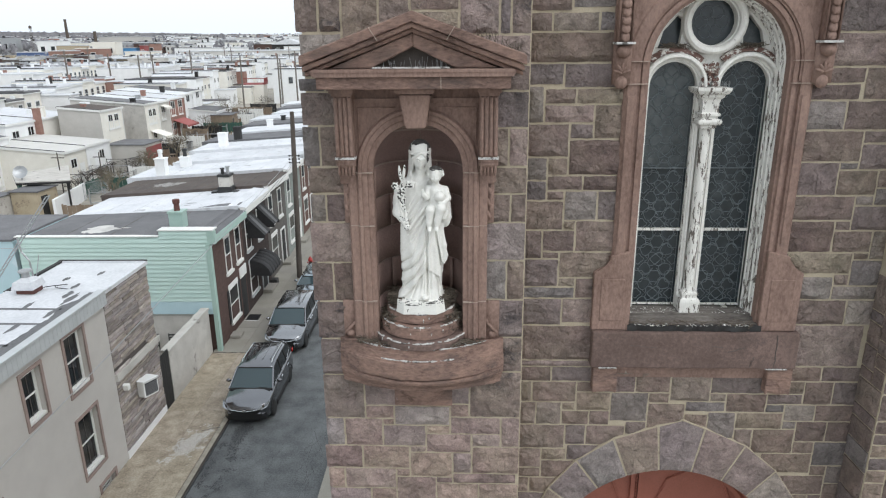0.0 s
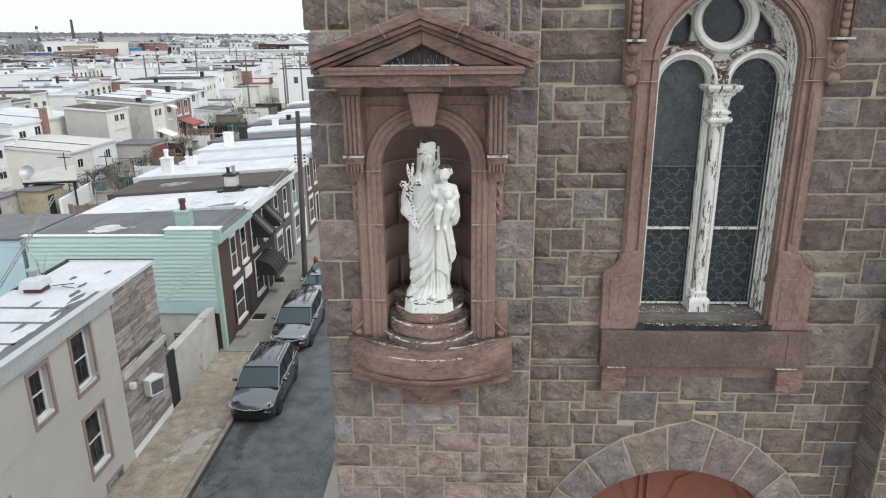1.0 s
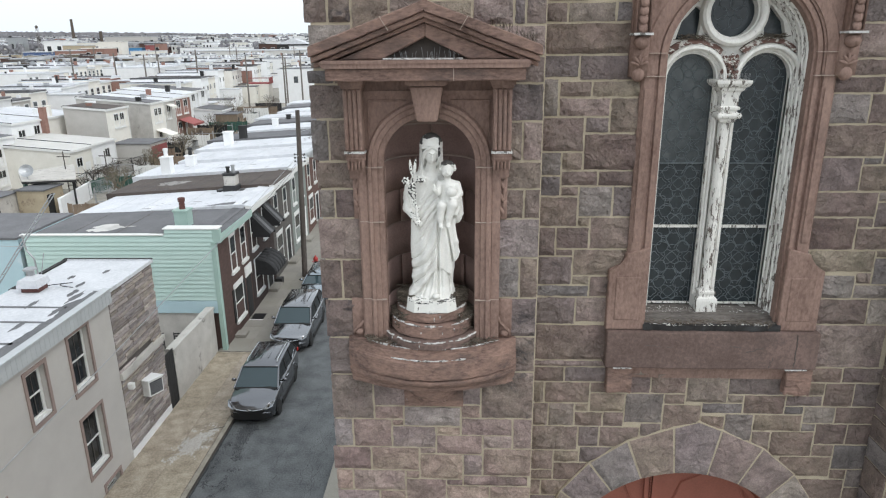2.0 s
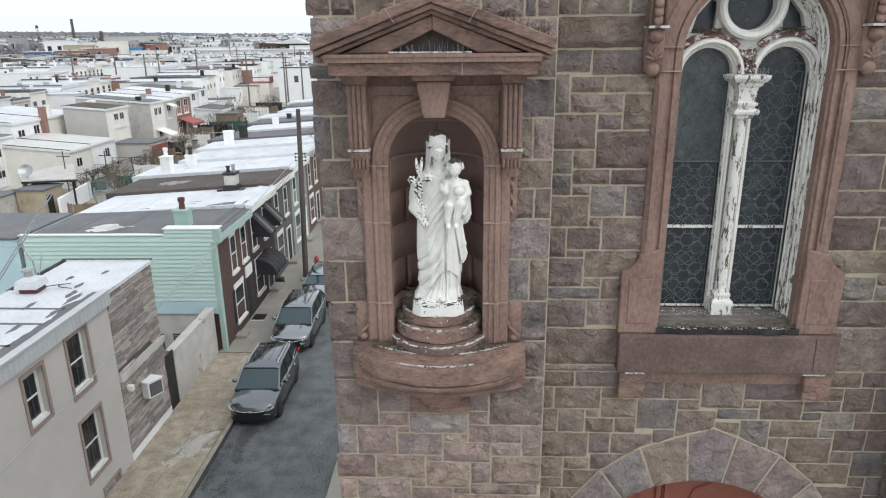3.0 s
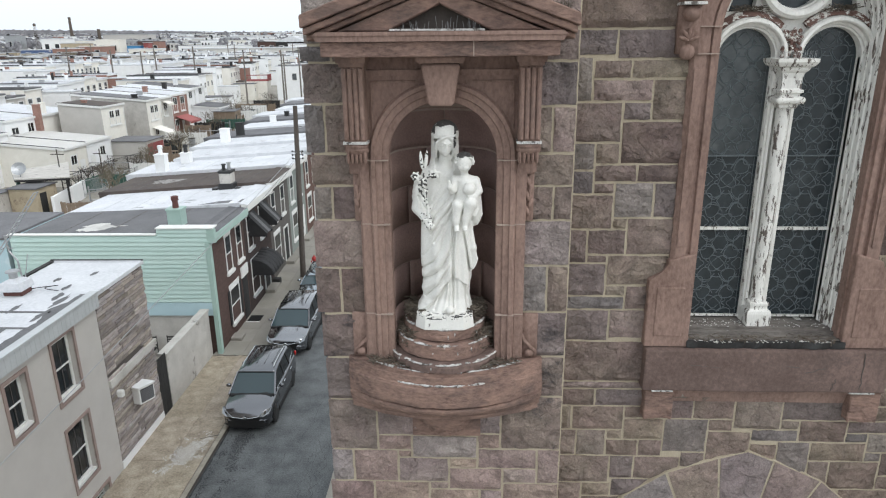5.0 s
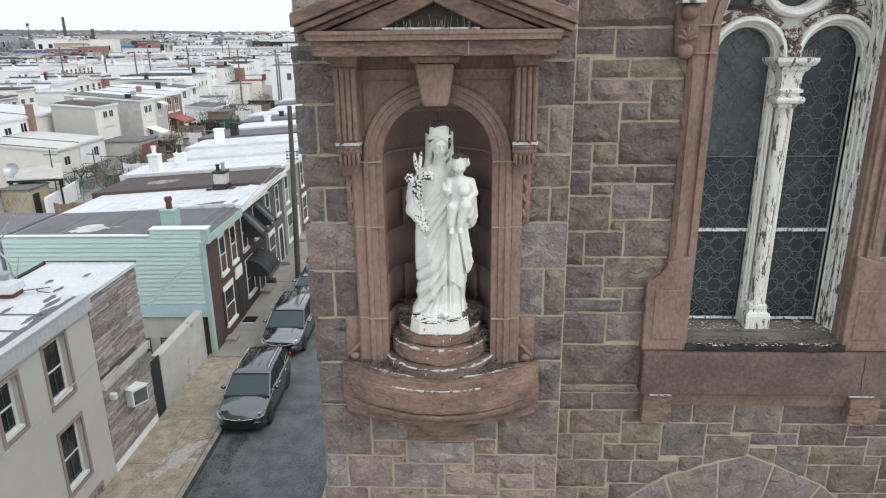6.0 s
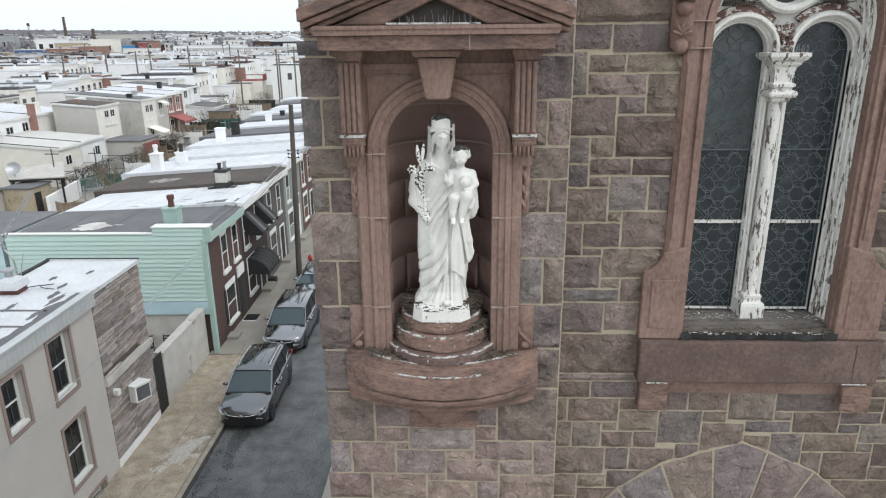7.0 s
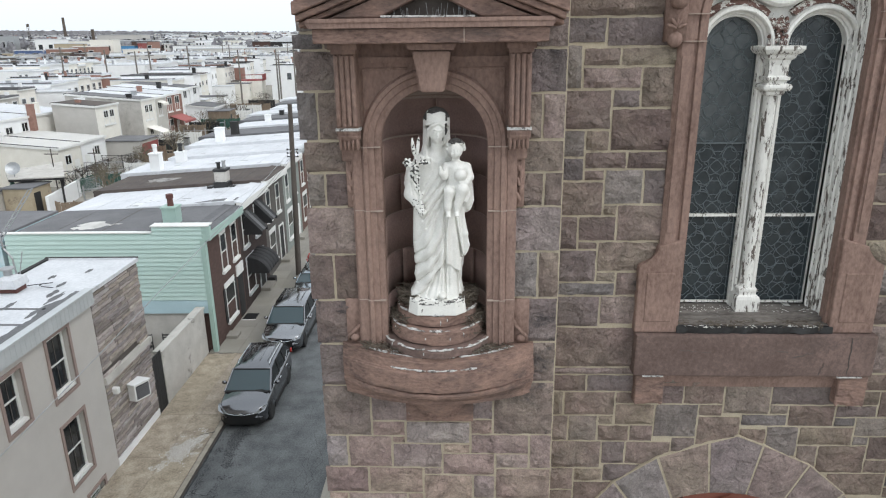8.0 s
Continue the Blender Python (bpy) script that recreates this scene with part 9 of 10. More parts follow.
part("roof", upright(bmesh.new(), corners, 2.58, 2.68), CEMENT, carport)
part("fascia", upright(bmesh.new(), [(x * 0.995 - 0.19, y * 0.995 + 0.24) for x, y in corners], 2.40, 2.576), CHARCOAL, carport)
part("back_wall", upright(bmesh.new(), [(-39.6, 48.2), (-37.1, 44.9), (-36.9, 45.0), (-39.3, 48.3)], 0, 2.4), FENCEGREEN, carport)
for x, y in ((-33.6, 45.9), (-35.3, 48.8), (-37.3, 52.0)):
    part("post", boxes((x - 0.06, x + 0.06, y - 0.06, y + 0.06, 0, 2.4)), CHARCOAL, carport)
dish = thing("satellite_dish", "grey satellite dish on the carport roof", "dish", pose(-37.2, 45.6, lay(48) + 2.68))
bm = bmesh.new()
vv = lathe(bm, [(0.05, 0.0), (0.3, 0.05), (0.55, 0.18)], 0, 0, 0, 360, 16, caps=False)
bmesh.ops.transform(bm, matrix=pose(0, 0, 0.6, 60, 0, 20), verts=vv)
part("reflector", bm, STEEL, dish)
part("stem", boxes((-0.03, 0.03, -0.03, 0.03, 0, 0.6)), STEEL, dish)
wall_w = thing("yard_wall", "white painted low yard wall", "wall", pose(-34.2, 46.9, lay(47), 0, 0, 11))
part("wall", soft_box(-0.12, 0.12, -3.4, 3.4, -0.3, 1.5, 0.02, 1), WHITEWALL, wall_w)
for x, y, h in ((-36.6, 49.9, 4.2), (-35.4, 54.4, 3.4)):
    yp = thing("yard_pole", "thin dark pole with a crossarm in a yard", "pole", pose(x, y, lay(y)))
    bm = bmesh.new()
    tube(bm, [(0, 0, 0), (0, 0, h)], 0.05, 8)
    part("shaft", bm, POLEWOOD, yp)
    part("crossarm", boxes((-0.6, 0.6, -0.04, 0.04, h - 0.5, h - 0.42)), POLEWOOD, yp)
rnd = random.Random(77)
walls2 = [WHITEWALL, CREAM, GREYWALL, WHITEWALL, WHITEWALL, BRICKRED, WHITEWALL, CREAM, WHITEWALL, CREAM]
roofs2 = [ROOFWHITE, ROOFWHITE, ROOFDARK, ROOFWHITE, ROOFBROWN]
u = 97.0
i = 0
while u < 178:
    b = lay(u)
    w = 4.6
    wall = walls2[(i * 3 + 1) % 10]
    fr = rnd.choice((0.0, 0.0, 1.5, 4.0))
    top = b + rnd.uniform(5.9, 6.5)
    back_house(ROW2, u, w - 0.02, 11 - fr, top, b, wall, roofs2[(i * 2) % 5], {"white_painted_wall": "white painted row house with a pale flat roof", "cream_stucco": "cream rendered row house seen from the yard", "warm_grey_siding": "warm grey sided row house", "orange_red_brick": "red brick row house"}[wall.name], fr,
               (3.2, rnd.uniform(2.5, 4.5), b + rnd.choice((3.0, 3.2, 5.6))) if rnd.random() < 0.75 else None, (rnd.uniform(1, 3), rnd.uniform(1, 5), rnd.uniform(0.6, 1.1), rnd.choice((BRICKRED, WHITEWALL, CHARCOAL)), 0.5) if rnd.random() < 0.6 else None)
    u += w
    i += 1

# yard fences, sheds, scrub between the rows
def fence(m, u0, u1, d0, d1, base, mat, label, hgt=1.7, boards=True):
    f = thing("yard_fence", label, "fence", m, "yard fences")
    n = max(2, int(math.hypot(u1 - u0, d1 - d0) / 1.2))
    for k in range(n + 1):
        x, y = u0 + (u1 - u0) * k / n, d0 + (d1 - d0) * k / n
        part("post", boxes((x - 0.05, x + 0.05, y - 0.05, y + 0.05, base - 0.3, base + hgt + 0.1)), mat, f)
    for z in (0.4, hgt - 0.2):
        bm = bmesh.new()
        tube(bm, [(u0, d0, base + z), (u1, d1, base + z)], 0.04, 4)
        part("rail", bm, mat, f)
    if boards:
        n = int(math.hypot(u1 - u0, d1 - d0) / 0.32)
        for k in range(n):
            x, y = u0 + (u1 - u0) * (k + 0.5) / n, d0 + (d1 - d0) * (k + 0.5) / n
            hw = 0.14
            du, dd = (u1 - u0) / max(1e-6, math.hypot(u1 - u0, d1 - d0)) * hw, (d1 - d0) / max(1e-6, math.hypot(u1 - u0, d1 - d0)) * hw
            part("board", boxes((x - abs(du) - 0.012, x + abs(du) + 0.012, y - abs(dd) - 0.012, y + abs(dd) + 0.012, base + 0.05, base + hgt + random.Random(k).uniform(-0.04, 0.04))), mat, f)
    return f


for k, u in enumerate((42, 47, 52, 56.8, 61.4, 78, 87, 96, 105)):
    fence(ROW2, u, u, -9.5, -4.2, lay(u), (RAWWOOD, STEEL, FENCEGREEN, WHITETRIM)[k % 4], ("weathered wooden yard fence", "chain wire fence with steel posts", "dark green boarded fence", "white painted boarded fence")[k % 4], 1.5, k % 4 != 1)
for k, u in enumerate((40, 49.5, 59, 68, 77)):
    fence(ROW2, u, u + 8.5, -9.6, -9.6, lay(u), (STEEL, RAWWOOD, STEEL, FENCEGREEN, RAWWOOD)[k], ("chain wire fence with steel posts", "weathered wooden yard fence")[k % 2], 1.4, k % 2 == 1)


def shed(m, u, d, w, dp, h, base, wall, label):
    s = thing("yard_shed", label, "shed", m)
    part("wall", boxes((u, u + w, d, d + dp, base - 0.3, base + h)), wall, s)
    part("roof", boxes((u - 0.12, u + w + 0.12, d - 0.12, d + dp + 0.12, base + h, base + h + 0.09)), ROOFDARK, s)
    part("door", boxes((u + 0.4, u + 1.2, d - 0.03, d, base, base + 1.9)), CHARCOAL, s)
    return s


YARD = pose(0, 0, 0, 0, 0, 90)
shed(YARD, 43.0, 34.4, 2.6, 2.2, 2.3, lay(44), TANWALL, "tan plastered yard shed with a flat roof")
shed(YARD, 39.8, 36.7, 3.6, 3.6, 2.2, lay(42), CEMENT, "grey rendered yard shed with a flat roof")
shed(YARD, 62.6, 34.9, 4.0, 4.2, 2.6, lay(63), GREYWALL, "grey garage with a dark flat roof")
part("red_door", boxes((62.8, 66.4, 34.84, 34.88, lay(63), lay(63) + 2.3)), REDDECK, bpy.data.objects["yard_shed.002"])
shed(ROW2, 88, -8, 4.0, 3.0, 2.4, lay(88), RAWWOOD, "weathered wooden yard shed")
deck = thing("roof_deck", "dull red painted roof deck with railings", "deck", ROW2)
DU = 128
part("floor", boxes((DU, DU + 4.4, -6.5, -2, lay(DU) + 3.3, lay(DU) + 3.5)), REDDECK, deck)
for k in range(8):
    part("post", boxes((DU + 0.6 * k, DU + 0.6 * k + 0.1, -6.5, -6.4, lay(DU) + 3.5, lay(DU) + 4.5)), REDDECK, deck)
part("rail", boxes((DU, DU + 4.4, -6.52, -6.38, lay(DU) + 4.4, lay(DU) + 4.55), (DU, DU + 0.12, -6.5, -2, lay(DU) + 4.4, lay(DU) + 4.55), (DU, DU + 4.4, -6.5, -6.45, lay(DU) + 3.5, lay(DU) + 3.9)), REDDECK, deck)
part("ell", boxes((DU - 0.1, DU + 4.4, -6.3, -1.9, lay(DU) - 0.3, lay(DU) + 3.3)), CREAM, deck)


def bare_bush(m, u, d, base, h, seed, mat, label):
    rnd = random.Random(seed)
    bm = bmesh.new()

    def grow(p, dirn, ln, r, depth):
        q = p + dirn * ln
        tube(bm, [p, (p + q) / 2 + Vector((rnd.uniform(-1, 1), rnd.uniform(-1, 1), 0)) * ln * 0.08, q], [r, r * 0.8, r * 0.6], 4)
        if depth:
            for _ in range(3):
                nd = (dirn + Vector((rnd.uniform(-1, 1), rnd.uniform(-1, 1), rnd.uniform(-0.4, 0.7)))).normalized()
                grow(q, nd, ln * rnd.uniform(0.55, 0.8), r * 0.6, depth - 1)
    for _ in range(3):
        grow(Vector((u, d, base)), Vector((rnd.uniform(-0.4, 0.4), rnd.uniform(-0.4, 0.4), 1)).normalized(), h * 0.33, 0.06, 4)
    ob = part("bare_tree", bm, mat)
    ob.matrix_world = m
    return tagged(ob, label, "tree")


for k, (u, d, h) in enumerate(((47, -6, 4), (50.5, -5, 3.5), (57.5, -6.5, 4), (60, -5, 3), (66, -6, 3.5), (71, -5, 3.2), (82, -6, 4), (93, -6, 4), (99, -5, 5))):
    bare_bush(ROW2, u, d, lay(u), h, k, SCRUB, "leafless brown yard shrub")
bare_bush(STREET, 2.0, 46, lay(46), 8.5, 40, BARK, "leafless street tree with reddish twigs")


def wire_fence(pts, base, hgt, label, mat, mesh=True):
    """Steel posts, a top rail and diagonal wire between them."""
    f = thing("yard_fence", label, "fence", Matrix(), "yard fences")
    for (xa, ya), (xb, yb) in zip(pts, pts[1:]):
        n = max(1, round(math.hypot(xb - xa, yb - ya) / 1.9))
        for k in range(n + 1):
            bm = bmesh.new()
            x, y = xa + (xb - xa) * k / n, ya + (yb - ya) * k / n
            tube(bm, [(x, y, base - 0.3), (x, y, base + hgt + 0.06)], 0.035, 6)
            part("post", bm, mat, f)
        for z in (0.12, hgt):
            bm = bmesh.new()
            tube(bm, [(xa, ya, base + z), (xb, yb, base + z)], 0.028, 5)
            part("rail", bm, mat, f)
        if mesh:
            bm = bmesh.new()
            ln = math.hypot(xb - xa, yb - ya)
            for k in range(int((ln - hgt) / 0.16)):
                for s_ in (0, 1):
                    a, b = 0.16 * k + hgt * s_, 0.16 * k + hgt * (1 - s_)
                    tube(bm, [(xa + (xb - xa) * a / ln, ya + (yb - ya) * a / ln, base + 0.12), (xa + (xb - xa) * b / ln, ya + (yb - ya) * b / ln, base + hgt)], 0.008, 3)
            part("wire_mesh", bm, mat, f)
    return f


wire_fence([(-36.0, 50.0), (-36.2, 58.0), (-35.2, 64.4)], lay(56), 1.7, "chain wire fence with dark posts between the yards", BLACKMETAL)
wire_fence([(-34.6, 49.6), (-33.1, 56.0), (-34.4, 62.2)], lay(54), 1.3, "galvanised rail fence behind the row", STEEL)
for y, mat in ((53.2, BLACKMETAL), (57.2, STEEL), (60.6, BLACKMETAL), (63.6, STEEL)):
    wire_fence([(-38.2, y), (-34.2, y + 0.3)], lay(y), 1.5, "wire fence across a back yard", mat, mat is STEEL)
fence(Matrix(), -35.2, -34.9, 50.4, 53.9, lay(52), FENCEGREEN, "dark green boarded fence", 1.25)
for k, (x, y, h) in enumerate(((-37.0, 54.6, 2.4), (-36.6, 56.4, 1.9), (-37.4, 59.6, 1.7), (-35.8, 61.6, 1.7), (-36.8, 52.0, 1.6))):
    bare_bush(Matrix(), x, y, lay(y), h, 120 + k, BARK, "leafless brown climber in a yard")

rnd = random.Random(61)
for k in range(14):
    y = 66 + 3.4 * k
    x = -38.4 - 0.02 * (y - 66) + 0.3
    fence(pose(x, y, 0), 0.4, rnd.uniform(3.2, 5.2), 0, 0, lay(y), (RAWWOOD, CHARCOAL, STEEL, WHITETRIM)[k % 4], ("weathered wooden yard fence", "blackened boarded yard fence", "chain wire fence with steel posts", "white painted boarded yard fence")[k % 4], rnd.uniform(1.2, 1.8), k % 4 != 2)
    if k % 2:
        bare_bush(pose(x, y, 0), rnd.uniform(1.5, 4), 1.4, lay(y), rnd.uniform(2.2, 3.6), 70 + k, BARK, "leafless dark yard shrub")
    bx, bw = rnd.uniform(0.8, 3.2), rnd.uniform(0.5, 1.3)
    bin_ = thing("yard_bin" if k % 3 else "yard_table", ("dark plastic refuse bin in a yard", "grey wooden table in a yard")[k % 3 == 0], "bin" if k % 3 else "table", pose(x + bx, y + 1.2, lay(y)))
    if k % 3:
        part("body", soft_box(0, 0.6, 0, 0.6, 0, 1.0, 0.05, 1), (BLACKTRIM, FENCEGREEN, STEEL)[k % 3], bin_)
        part("lid", soft_box(-0.04, 0.64, -0.06, 0.64, 1.0, 1.08, 0.02, 1), BLACKTRIM, bin_)
    else:
        part("tabletop", soft_box(0, bw + 0.6, 0, 0.8, 0.70, 0.76, 0.01, 1), RAWWOOD, bin_)
        for lx, ly in ((0.05, 0.05), (bw + 0.48, 0.05), (0.05, 0.7), (bw + 0.48, 0.7)):
            part("leg", boxes((lx, lx + 0.06, ly, ly + 0.06, 0, 0.70)), RAWWOOD, bin_)


# ---- the wider town ----
def town(seed):
    """Boxes of far row houses, gathered by material; windows are set into the walls as frames and panes."""
    rnd = random.Random(seed)
    bins = {}

    def put(mat, *r, m=None):
        box(bins.setdefault(mat.name, (mat, bmesh.new()))[1], *r, m=m)
    lanes = [(pose(0, 0, 0, 0, 0, 3.0), -20.5, 122.0, 0.052), (pose(0, 0, 0, 0, 0, 3.0), -44.0, 190.0, 0.052), (pose(0, 0, 0, 0, 0, 5.0), -52.0, 300.0, 0.087)]
    lanes += [(pose(0, 0, 0, 0, 0, 7.6), x, 30.0, 0.132) for col in range(34) for x in (-47.5 - 34 * col, -47.5 - 34 * col - 23)]
    for lane, (T, x0, first, slope) in enumerate(lanes):
        for face in (1,):
            y = first + rnd.uniform(0, 6)
            while y < 290:
                if (y % 118) < 13 and lane > 2:
                    y += 6
                    continue
                ratio = (x0 - slope * y) / y
                if not -1.0 < ratio < -0.14 or (ratio < -0.45 and y > 196):
                    y += 4.6
                    continue
                far = y > 330
                w = 4.6 if not far else rnd.choice((9.2, 13.8))
                b = lay(y)
                d = rnd.uniform(9, 12)
                top = b + rnd.choice((5.6, 6.0, 6.2, 6.4, 6.2))
                wall = rnd.choice((WHITEWALL, WHITEWALL, WHITEWALL, CREAM, CREAM, GREYWALL if rnd.random() < 0.35 else WHITEWALL, BRICKRED if rnd.random() < 0.25 else WHITEWALL))
                roof = rnd.choice((ROOFWHITE, ROOFWHITE, ROOFWHITE, ROOFDARK if rnd.random() < 0.4 else ROOFWHITE))
                xa, xb = (x0 - d, x0) if face else (x0, x0 + d)
                put(wall, xa, xb, y, y + w - 0.03, b - 1, top, m=T)
                put(roof, xa - 0.1, xb + 0.15, y, y + w - 0.03, top, top + 0.2, m=T)
                put(WHITETRIM, xb + 0.01, xb + 0.2, y, y + w - 0.03, top - 0.15, top - 0.002, m=T)
                if rnd.random() < 0.6:
                    e = rnd.uniform(2, 4)
                    et = b + rnd.choice((3.0, 3.2, 5.4))
                    put(wall, xb + 0.01, xb + e, y + 0.1, y + 3.2, b - 1, et, m=T)
                    put(roof, xb + 0.01, xb + e + 0.1, y, y + 3.3, et, et + 0.15, m=T)
                if rnd.random() < 0.5:
                    put(rnd.choice((CHARCOAL, ROOFDARK)), xa + 0.5, xb + 0.16, y - 0.03, y + 0.22, top + 0.2, top + 0.36, m=T)
                if rnd.random() < 0.16 and y < 420:
                    put(rnd.choice((REDDECK, BLUEPAINT, FENCEGREEN, REDDECK)), xb + 0.02, xb + 1.2, y + 0.3, y + 2.6, b + 2.5, b + 2.75, m=T)
                if rnd.random() < 0.5:
                    put(rnd.choice((RAWWOOD, CEMENT, WHITEWALL, FENCEGREEN, BRICKRED)), xb + 4.6, xb + 4.8, y, y + w, b - 0.5, b + 1.6, m=T)
                if rnd.random() < 0.3:
                    put(rnd.choice((SCRUB, CEMENT, GREYWALL)), xb + 5.2, xb + 7.5, y + 0.5, y + 3.2, b - 0.5, b + 2.3, m=T)
                if y < 420:
                    for lo, hi in ((b + 3.6, b + 5.1), (b + 0.9, b + 2.4)):
                        for a in (0.45, 2.75):
                            put(WHITETRIM, xb + 0.0, xb + 0.06, y + a, y + a + 1.25, lo, hi, m=T)
                            put(FARPANE, xb + 0.06, xb + 0.075, y + a + 0.16, y + a + 1.09, lo + 0.12, (lo + hi) / 2 - 0.05, m=T)
                            put(FARPANE, xb + 0.06, xb + 0.075, y + a + 0.16, y + a + 1.09, (lo + hi) / 2 + 0.05, hi - 0.12, m=T)
                    if rnd.random() < 0.3:
                        put(WHITETRIM, xa + 3.0, xa + 4.0, y - 0.05, y, b + 3.6, b + 5.0, m=T)
                        put(FARPANE, xa + 3.1, xa + 3.9, y - 0.06, y - 0.05, b + 3.7, b + 4.9, m=T)
                for _ in range(rnd.choice((1, 2, 3, 4)) if y < 450 else 1):
                    cx, cy, hh = rnd.uniform(xa + 1, xb - 1), y + rnd.uniform(0.5, w - 0.7), rnd.uniform(0.5, 1.2)
                    ww = rnd.uniform(0.25, 0.6)
                    put(rnd.choice((CHARCOAL, WHITEWALL, WHITEWALL, BRICKRED, STEEL, STEEL)), cx, cx + ww, cy, cy + ww, top + 0.15, top + hh, m=T)
                y += w
    # yards, lots and low sheds between the rows and the works
    for k in range(520):
        y = rnd.uniform(200, 400)
        x = y * rnd.uniform(-0.74, -0.43)
        w, d, h = rnd.uniform(2, 9), rnd.uniform(2, 6), rnd.choice((1.4, 1.5, 2.4, 3.0, 3.6, 4.5))
        b = lay(y)
        put(rnd.choice((WHITEWALL, STEEL, CHARCOAL, BARK, CREAM, BRICK, GREYWALL, TANWALL, SCRUB, PALEWALL)), x, x + w, y, y + d, b - 0.5, b + h)
        put(rnd.choice((ROOFWHITE, ROOFWHITE, ROOFDARK, STEEL)), x - 0.1, x + w + 0.1, y - 0.1, y + d, b + h, b + h + 0.15)
    for mat, bm in bins.values():
        tagged(part("distant_row_houses", bm, mat), "far rows of pale flat-roofed houses", "houses", kind="stuff")


town(5)


def works(label, x, y, w, d, h, wall, roof, gable=0.0):
    b = lay(y)
    f = thing("factory_building", label, "building", pose(x, y, b, 0, 0, 7.6), kind="")
    part("wall", boxes((0, w, 0, d, -1, h)), wall, f)
    if gable:
        bm = bmesh.new()
        prism(bm, [(-0.5, h), (w + 0.5, h), (w / 2, h + gable)], -0.5, d + 0.5)
        part("roof", bm, roof, f)
    else:
        part("roof", boxes((-0.3, w + 0.3, -0.3, d, h, h + 0.5)), roof, f)
    n = max(2, int(w / 7))
    for k in range(n):
        a = (k + 0.3) * w / n
        wdw = part("window", boxes((a, a + w / n * 0.45, -0.12, 0.0, h * 0.35, h * 0.7)), WHITETRIM, f)
        part("pane", boxes((a + 0.2, a + w / n * 0.45 - 0.2, -0.16, -0.12, h * 0.35 + 0.2, h * 0.7 - 0.2)), DARKPANE, wdw)
    return f


# label, from x, to x, y, depth, top, wall, roof, gable
for label, xa, xb, y, d, top, wall, roof, gable in (
        ("low red brick factory block", -266, -250, 420, 26, 11.2, BRICKRED, ROOFWHITE, 0), ("orange brick factory block with a pale roof", -254, -240, 430, 22, 12.4, BRICKRED, CREAM, 0), ("cream rendered block above the brick works", -257, -242, 456, 14, 16.4, CREAM, CREAM, 0),
        ("white painted industrial block", -336, -321, 520, 24, 18.0, WHITEWALL, ROOFWHITE, 0), ("wide cream painted industrial block", -344, -320, 545, 30, 16.6, CREAM, ROOFWHITE, 0),
        ("low depot with navy blue cladding", -300, -283, 440, 18, 10.4, BLUEDARK, ROOFWHITE, 0), ("long low warehouse with bright blue cladding", -262, -235, 470, 20, 12.6, BLUEPAINT, STEEL, 0),
        ("grey mill block with rows of windows", -384, -340, 700, 30, 23.2, GREYWALL, STEEL, 0), ("dark red steel-framed shed", -240, -233, 480, 12, 15.4, BRICK, ROOFDARK, 0), ("small red steel shed", -231, -228, 470, 10, 14.4, REDDECK, STEEL, 0),
        ("long low grey windowless warehouse", -160, -118, 285, 22, 8.7, PALEWALL, ROOFWHITE, 0), ("very long pale warehouse", -150, -62, 345, 40, 10.9, PALEWALL, ROOFWHITE, 0),
        ("dark gabled hall with a pale roof", -146, -123, 500, 34, 14.2, CHARCOAL, ROOFWHITE, 4.2), ("grey blue industrial block", -420, -406, 600, 8, 21.4, STEEL, STEEL, 0),
        ("pale blue factory shed", -330, -300, 610, 26, 17.0, STEEL, ROOFWHITE, 0), ("flat-roofed tan painted workshop", -312, -296, 505, 20, 14.6, TANWALL, ROOFWHITE, 0), ("white block with a dark roof", -228, -205, 520, 22, 12.2, WHITEWALL, ROOFDARK, 0),
        ("cream painted flat-roofed workshop", -222, -204, 430, 18, 10.4, CREAM, ROOFWHITE, 0), ("white painted distribution shed", -200, -160, 470, 26, 12.0, WHITEWALL, ROOFWHITE, 0), ("red brick mill under a flat roof", -275, -262, 560, 18, 15.6, BRICKRED, ROOFDARK, 0),
        ("windowless white painted cold store", -118, -88, 430, 24, 12.6, WHITEWALL, ROOFWHITE, 0), ("flat-roofed brown brick workshop", -172, -158, 540, 18, 14.2, BRICK, ROOFBROWN, 0)):
    works(label, xa, y, xb - xa, d, top - lay(y), wall, roof, gable)
for label, x, y, top, r0, r1 in (("tall dark factory chimney stack", -593.5, 1000, 52.5, 2.5, 1.75), ("short dark factory chimney", -332.8, 600, 26.8, 1.5, 1.3)):
    stackf = thing("factory_chimney", label, "chimney", pose(x, y, lay(y)))
    h = top - lay(y)
    bm = bmesh.new()
    lathe(bm, [(r0, -2), (r1, h * 0.94), (r1 * 1.12, h * 0.96), (r1 * 1.05, h)], 0, 0, 0, 360, 16)
    part("shaft", bm, BARK, stackf)
tower_w = thing("water_tower", "small water tower on thin legs", "water tower", pose(-390.6, 600, lay(600)))
bm = bmesh.new()
lathe(bm, [(0.3, 22.8), (1.2, 23.2), (1.2, 24.8), (0.2, 25.5)], 0, 0, 0, 360, 14)
part("tank", bm, BARK, tower_w)
for sx, sy in ((-1, -1), (1, -1), (1, 1), (-1, 1)):
    bm = bmesh.new()
    tube(bm, [(sx * 1.1, sy * 1.1, -1), (sx * 0.7, sy * 0.7, 23.2)], 0.12, 6)
    part("leg", bm, BARK, tower_w)
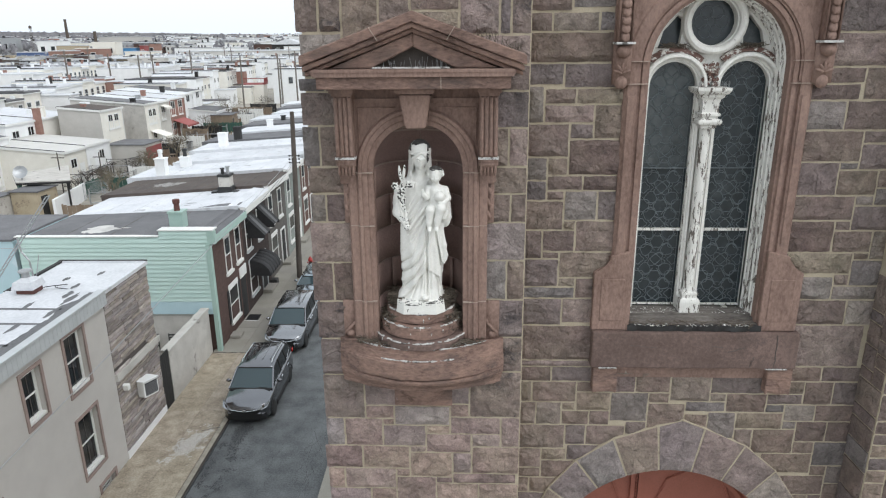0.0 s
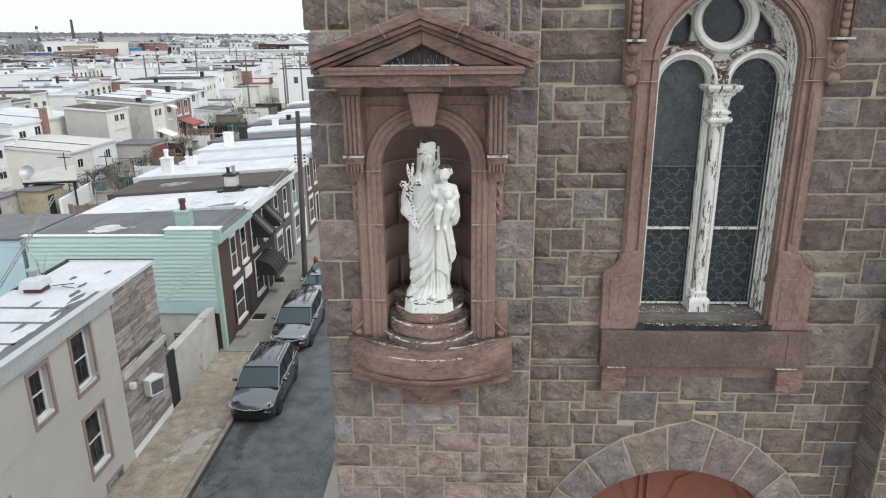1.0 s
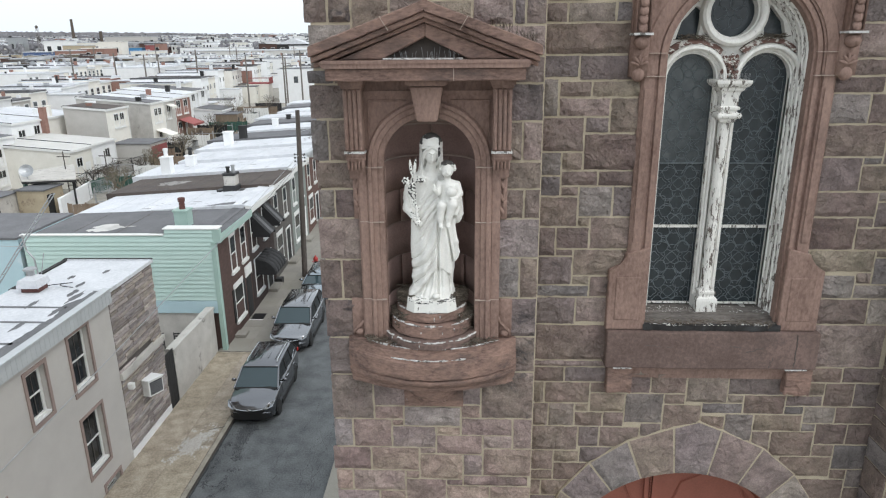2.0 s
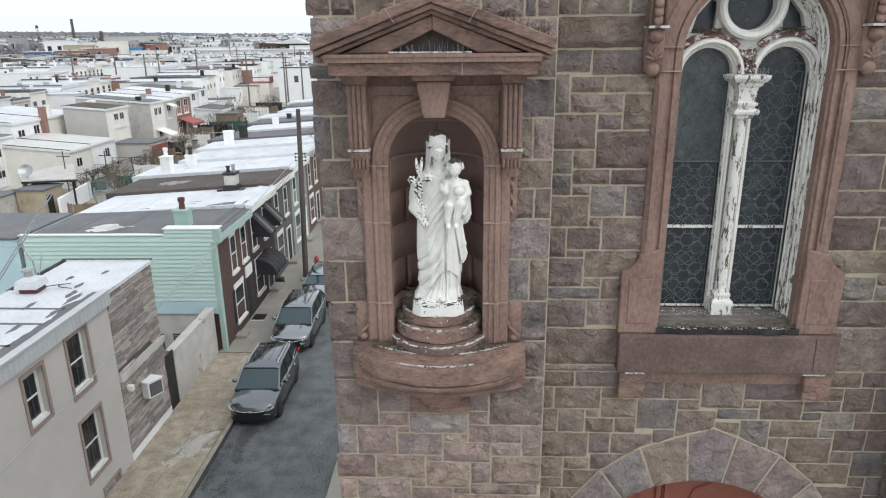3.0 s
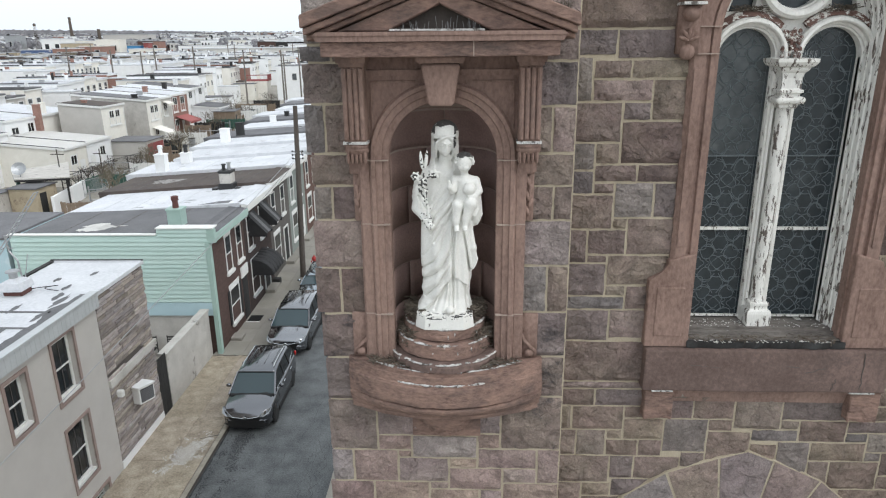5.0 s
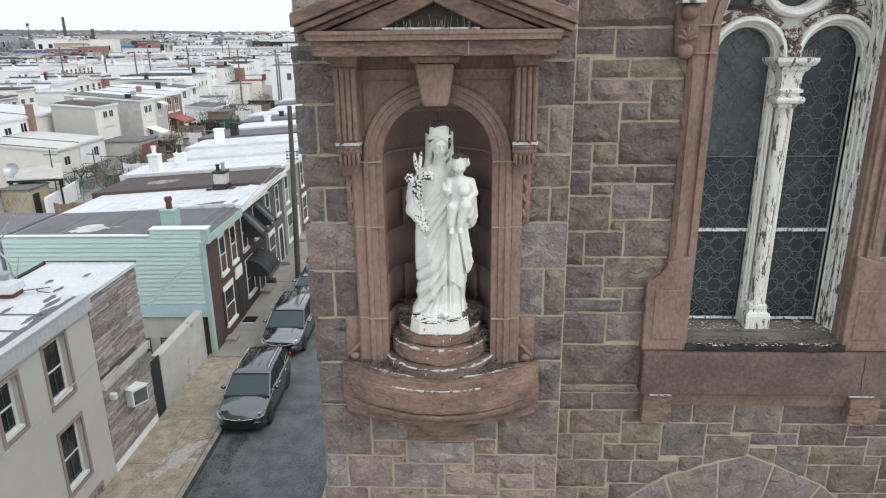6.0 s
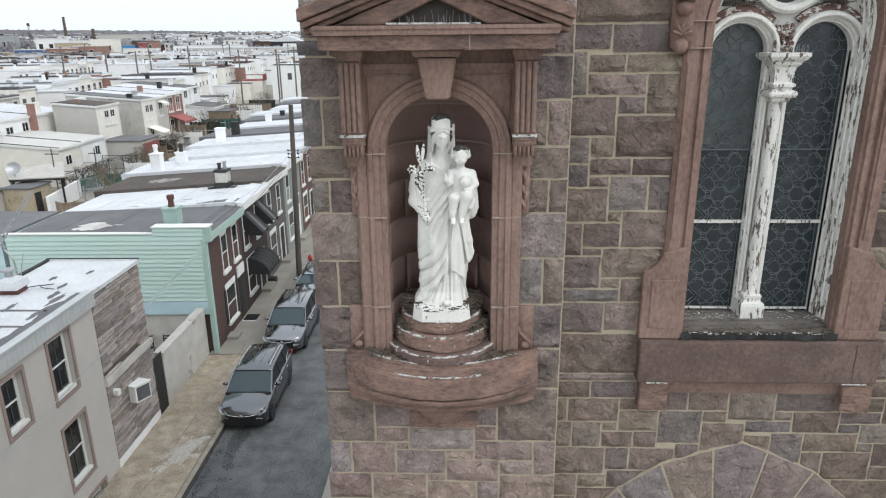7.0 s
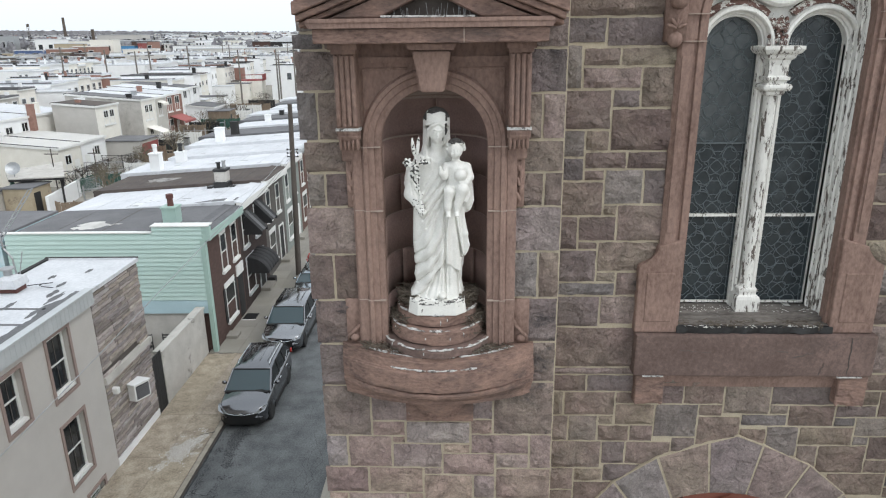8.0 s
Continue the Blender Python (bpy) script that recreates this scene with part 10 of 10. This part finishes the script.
for x, y, h in ((-73.4, 115, 10.5), (-65.6, 115.4, 9.9), (-60.4, 116, 9.6), (-57.3, 115, 9.7), (-50.3, 115, 10.4), (-41.3, 115, 9.4), (-34.5, 115, 9.7), (-33.8, 114, 8.8), (-31.6, 116, 10.1), (-62.0, 170, 9.8), (-88, 180, 10), (-101, 172, 10.4), (-78, 210, 10), (-56, 205, 9.8), (-46, 190, 10)):
    fp = thing("utility_pole", "grey weathered utility pole among the row houses", "utility pole", pose(x, y, lay(y)), "far utility poles")
    bm = bmesh.new()
    tube(bm, [(0, 0, -0.5), (0.05 * math.sin(x), 0, h)], [0.17, 0.12], 7)
    part("shaft", bm, FARPOLE, fp)
    part("crossarm", boxes((-0.8, 0.8, -0.05, 0.05, h - 0.9, h - 0.78)), FARPOLE, fp)
# the far side of town: pale blocks, window bands and clumps of bare trees on the rising ground
rnd = random.Random(88)
bins = {}
for k in range(1500):
    y = 630 + 690 * rnd.random() ** 1.2
    x = -y * rnd.uniform(0.19, 0.80)
    w, d, h = rnd.choice((6, 8, 12, 18, 30)) * rnd.uniform(0.8, 1.2), rnd.uniform(6, 16), rnd.choice((4, 5, 6, 6, 7, 9))
    b = lay(y)
    for mat, r in ((rnd.choice((WHITEWALL, WHITEWALL, CREAM, GREYWALL, BRICKRED if k % 4 == 0 else PALEWALL, BRICK if k % 5 == 0 else WHITEWALL, STEEL)), (x, x + w, y, y + d, b - 2, b + h)), (rnd.choice((ROOFWHITE, ROOFWHITE, PALEWALL, ROOFDARK)), (x - 0.3, x + w + 0.3, y - 0.3, y + d, b + h, b + h + 0.5))):
        box(bins.setdefault(mat.name, (mat, bmesh.new()))[1], *r)
    n = int(w / 3)
    for q in range(n):
        if rnd.random() < 0.7:
            a = x + (q + 0.3) * w / n
            box(bins.setdefault(DARKPANE.name, (DARKPANE, bmesh.new()))[1], a, a + 1.3, y - 0.15, y, b + h * 0.45, b + h * 0.8)
    if k % 3 == 0:
        cx, cw = x + rnd.uniform(0, w), rnd.uniform(0.8, 2.0)
        box(bins.setdefault(CHARCOAL.name, (CHARCOAL, bmesh.new()))[1], cx, cx + cw, y, y + cw, b + h, b + h + rnd.uniform(1.2, 3.0))
for mat, bm in bins.values():
    tagged(part("distant_blocks", bm, mat), "far pale blocks of the town on rising ground", "buildings", kind="stuff")
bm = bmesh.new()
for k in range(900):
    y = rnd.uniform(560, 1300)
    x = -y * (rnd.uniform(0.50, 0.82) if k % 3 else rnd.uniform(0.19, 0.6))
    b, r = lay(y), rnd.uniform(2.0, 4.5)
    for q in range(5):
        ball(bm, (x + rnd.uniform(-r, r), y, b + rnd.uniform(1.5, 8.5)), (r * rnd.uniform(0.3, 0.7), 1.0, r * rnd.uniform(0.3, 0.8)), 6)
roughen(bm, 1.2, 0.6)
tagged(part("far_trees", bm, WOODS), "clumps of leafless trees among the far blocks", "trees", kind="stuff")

# wooded hills on the skyline, distance haze mixed into their colour
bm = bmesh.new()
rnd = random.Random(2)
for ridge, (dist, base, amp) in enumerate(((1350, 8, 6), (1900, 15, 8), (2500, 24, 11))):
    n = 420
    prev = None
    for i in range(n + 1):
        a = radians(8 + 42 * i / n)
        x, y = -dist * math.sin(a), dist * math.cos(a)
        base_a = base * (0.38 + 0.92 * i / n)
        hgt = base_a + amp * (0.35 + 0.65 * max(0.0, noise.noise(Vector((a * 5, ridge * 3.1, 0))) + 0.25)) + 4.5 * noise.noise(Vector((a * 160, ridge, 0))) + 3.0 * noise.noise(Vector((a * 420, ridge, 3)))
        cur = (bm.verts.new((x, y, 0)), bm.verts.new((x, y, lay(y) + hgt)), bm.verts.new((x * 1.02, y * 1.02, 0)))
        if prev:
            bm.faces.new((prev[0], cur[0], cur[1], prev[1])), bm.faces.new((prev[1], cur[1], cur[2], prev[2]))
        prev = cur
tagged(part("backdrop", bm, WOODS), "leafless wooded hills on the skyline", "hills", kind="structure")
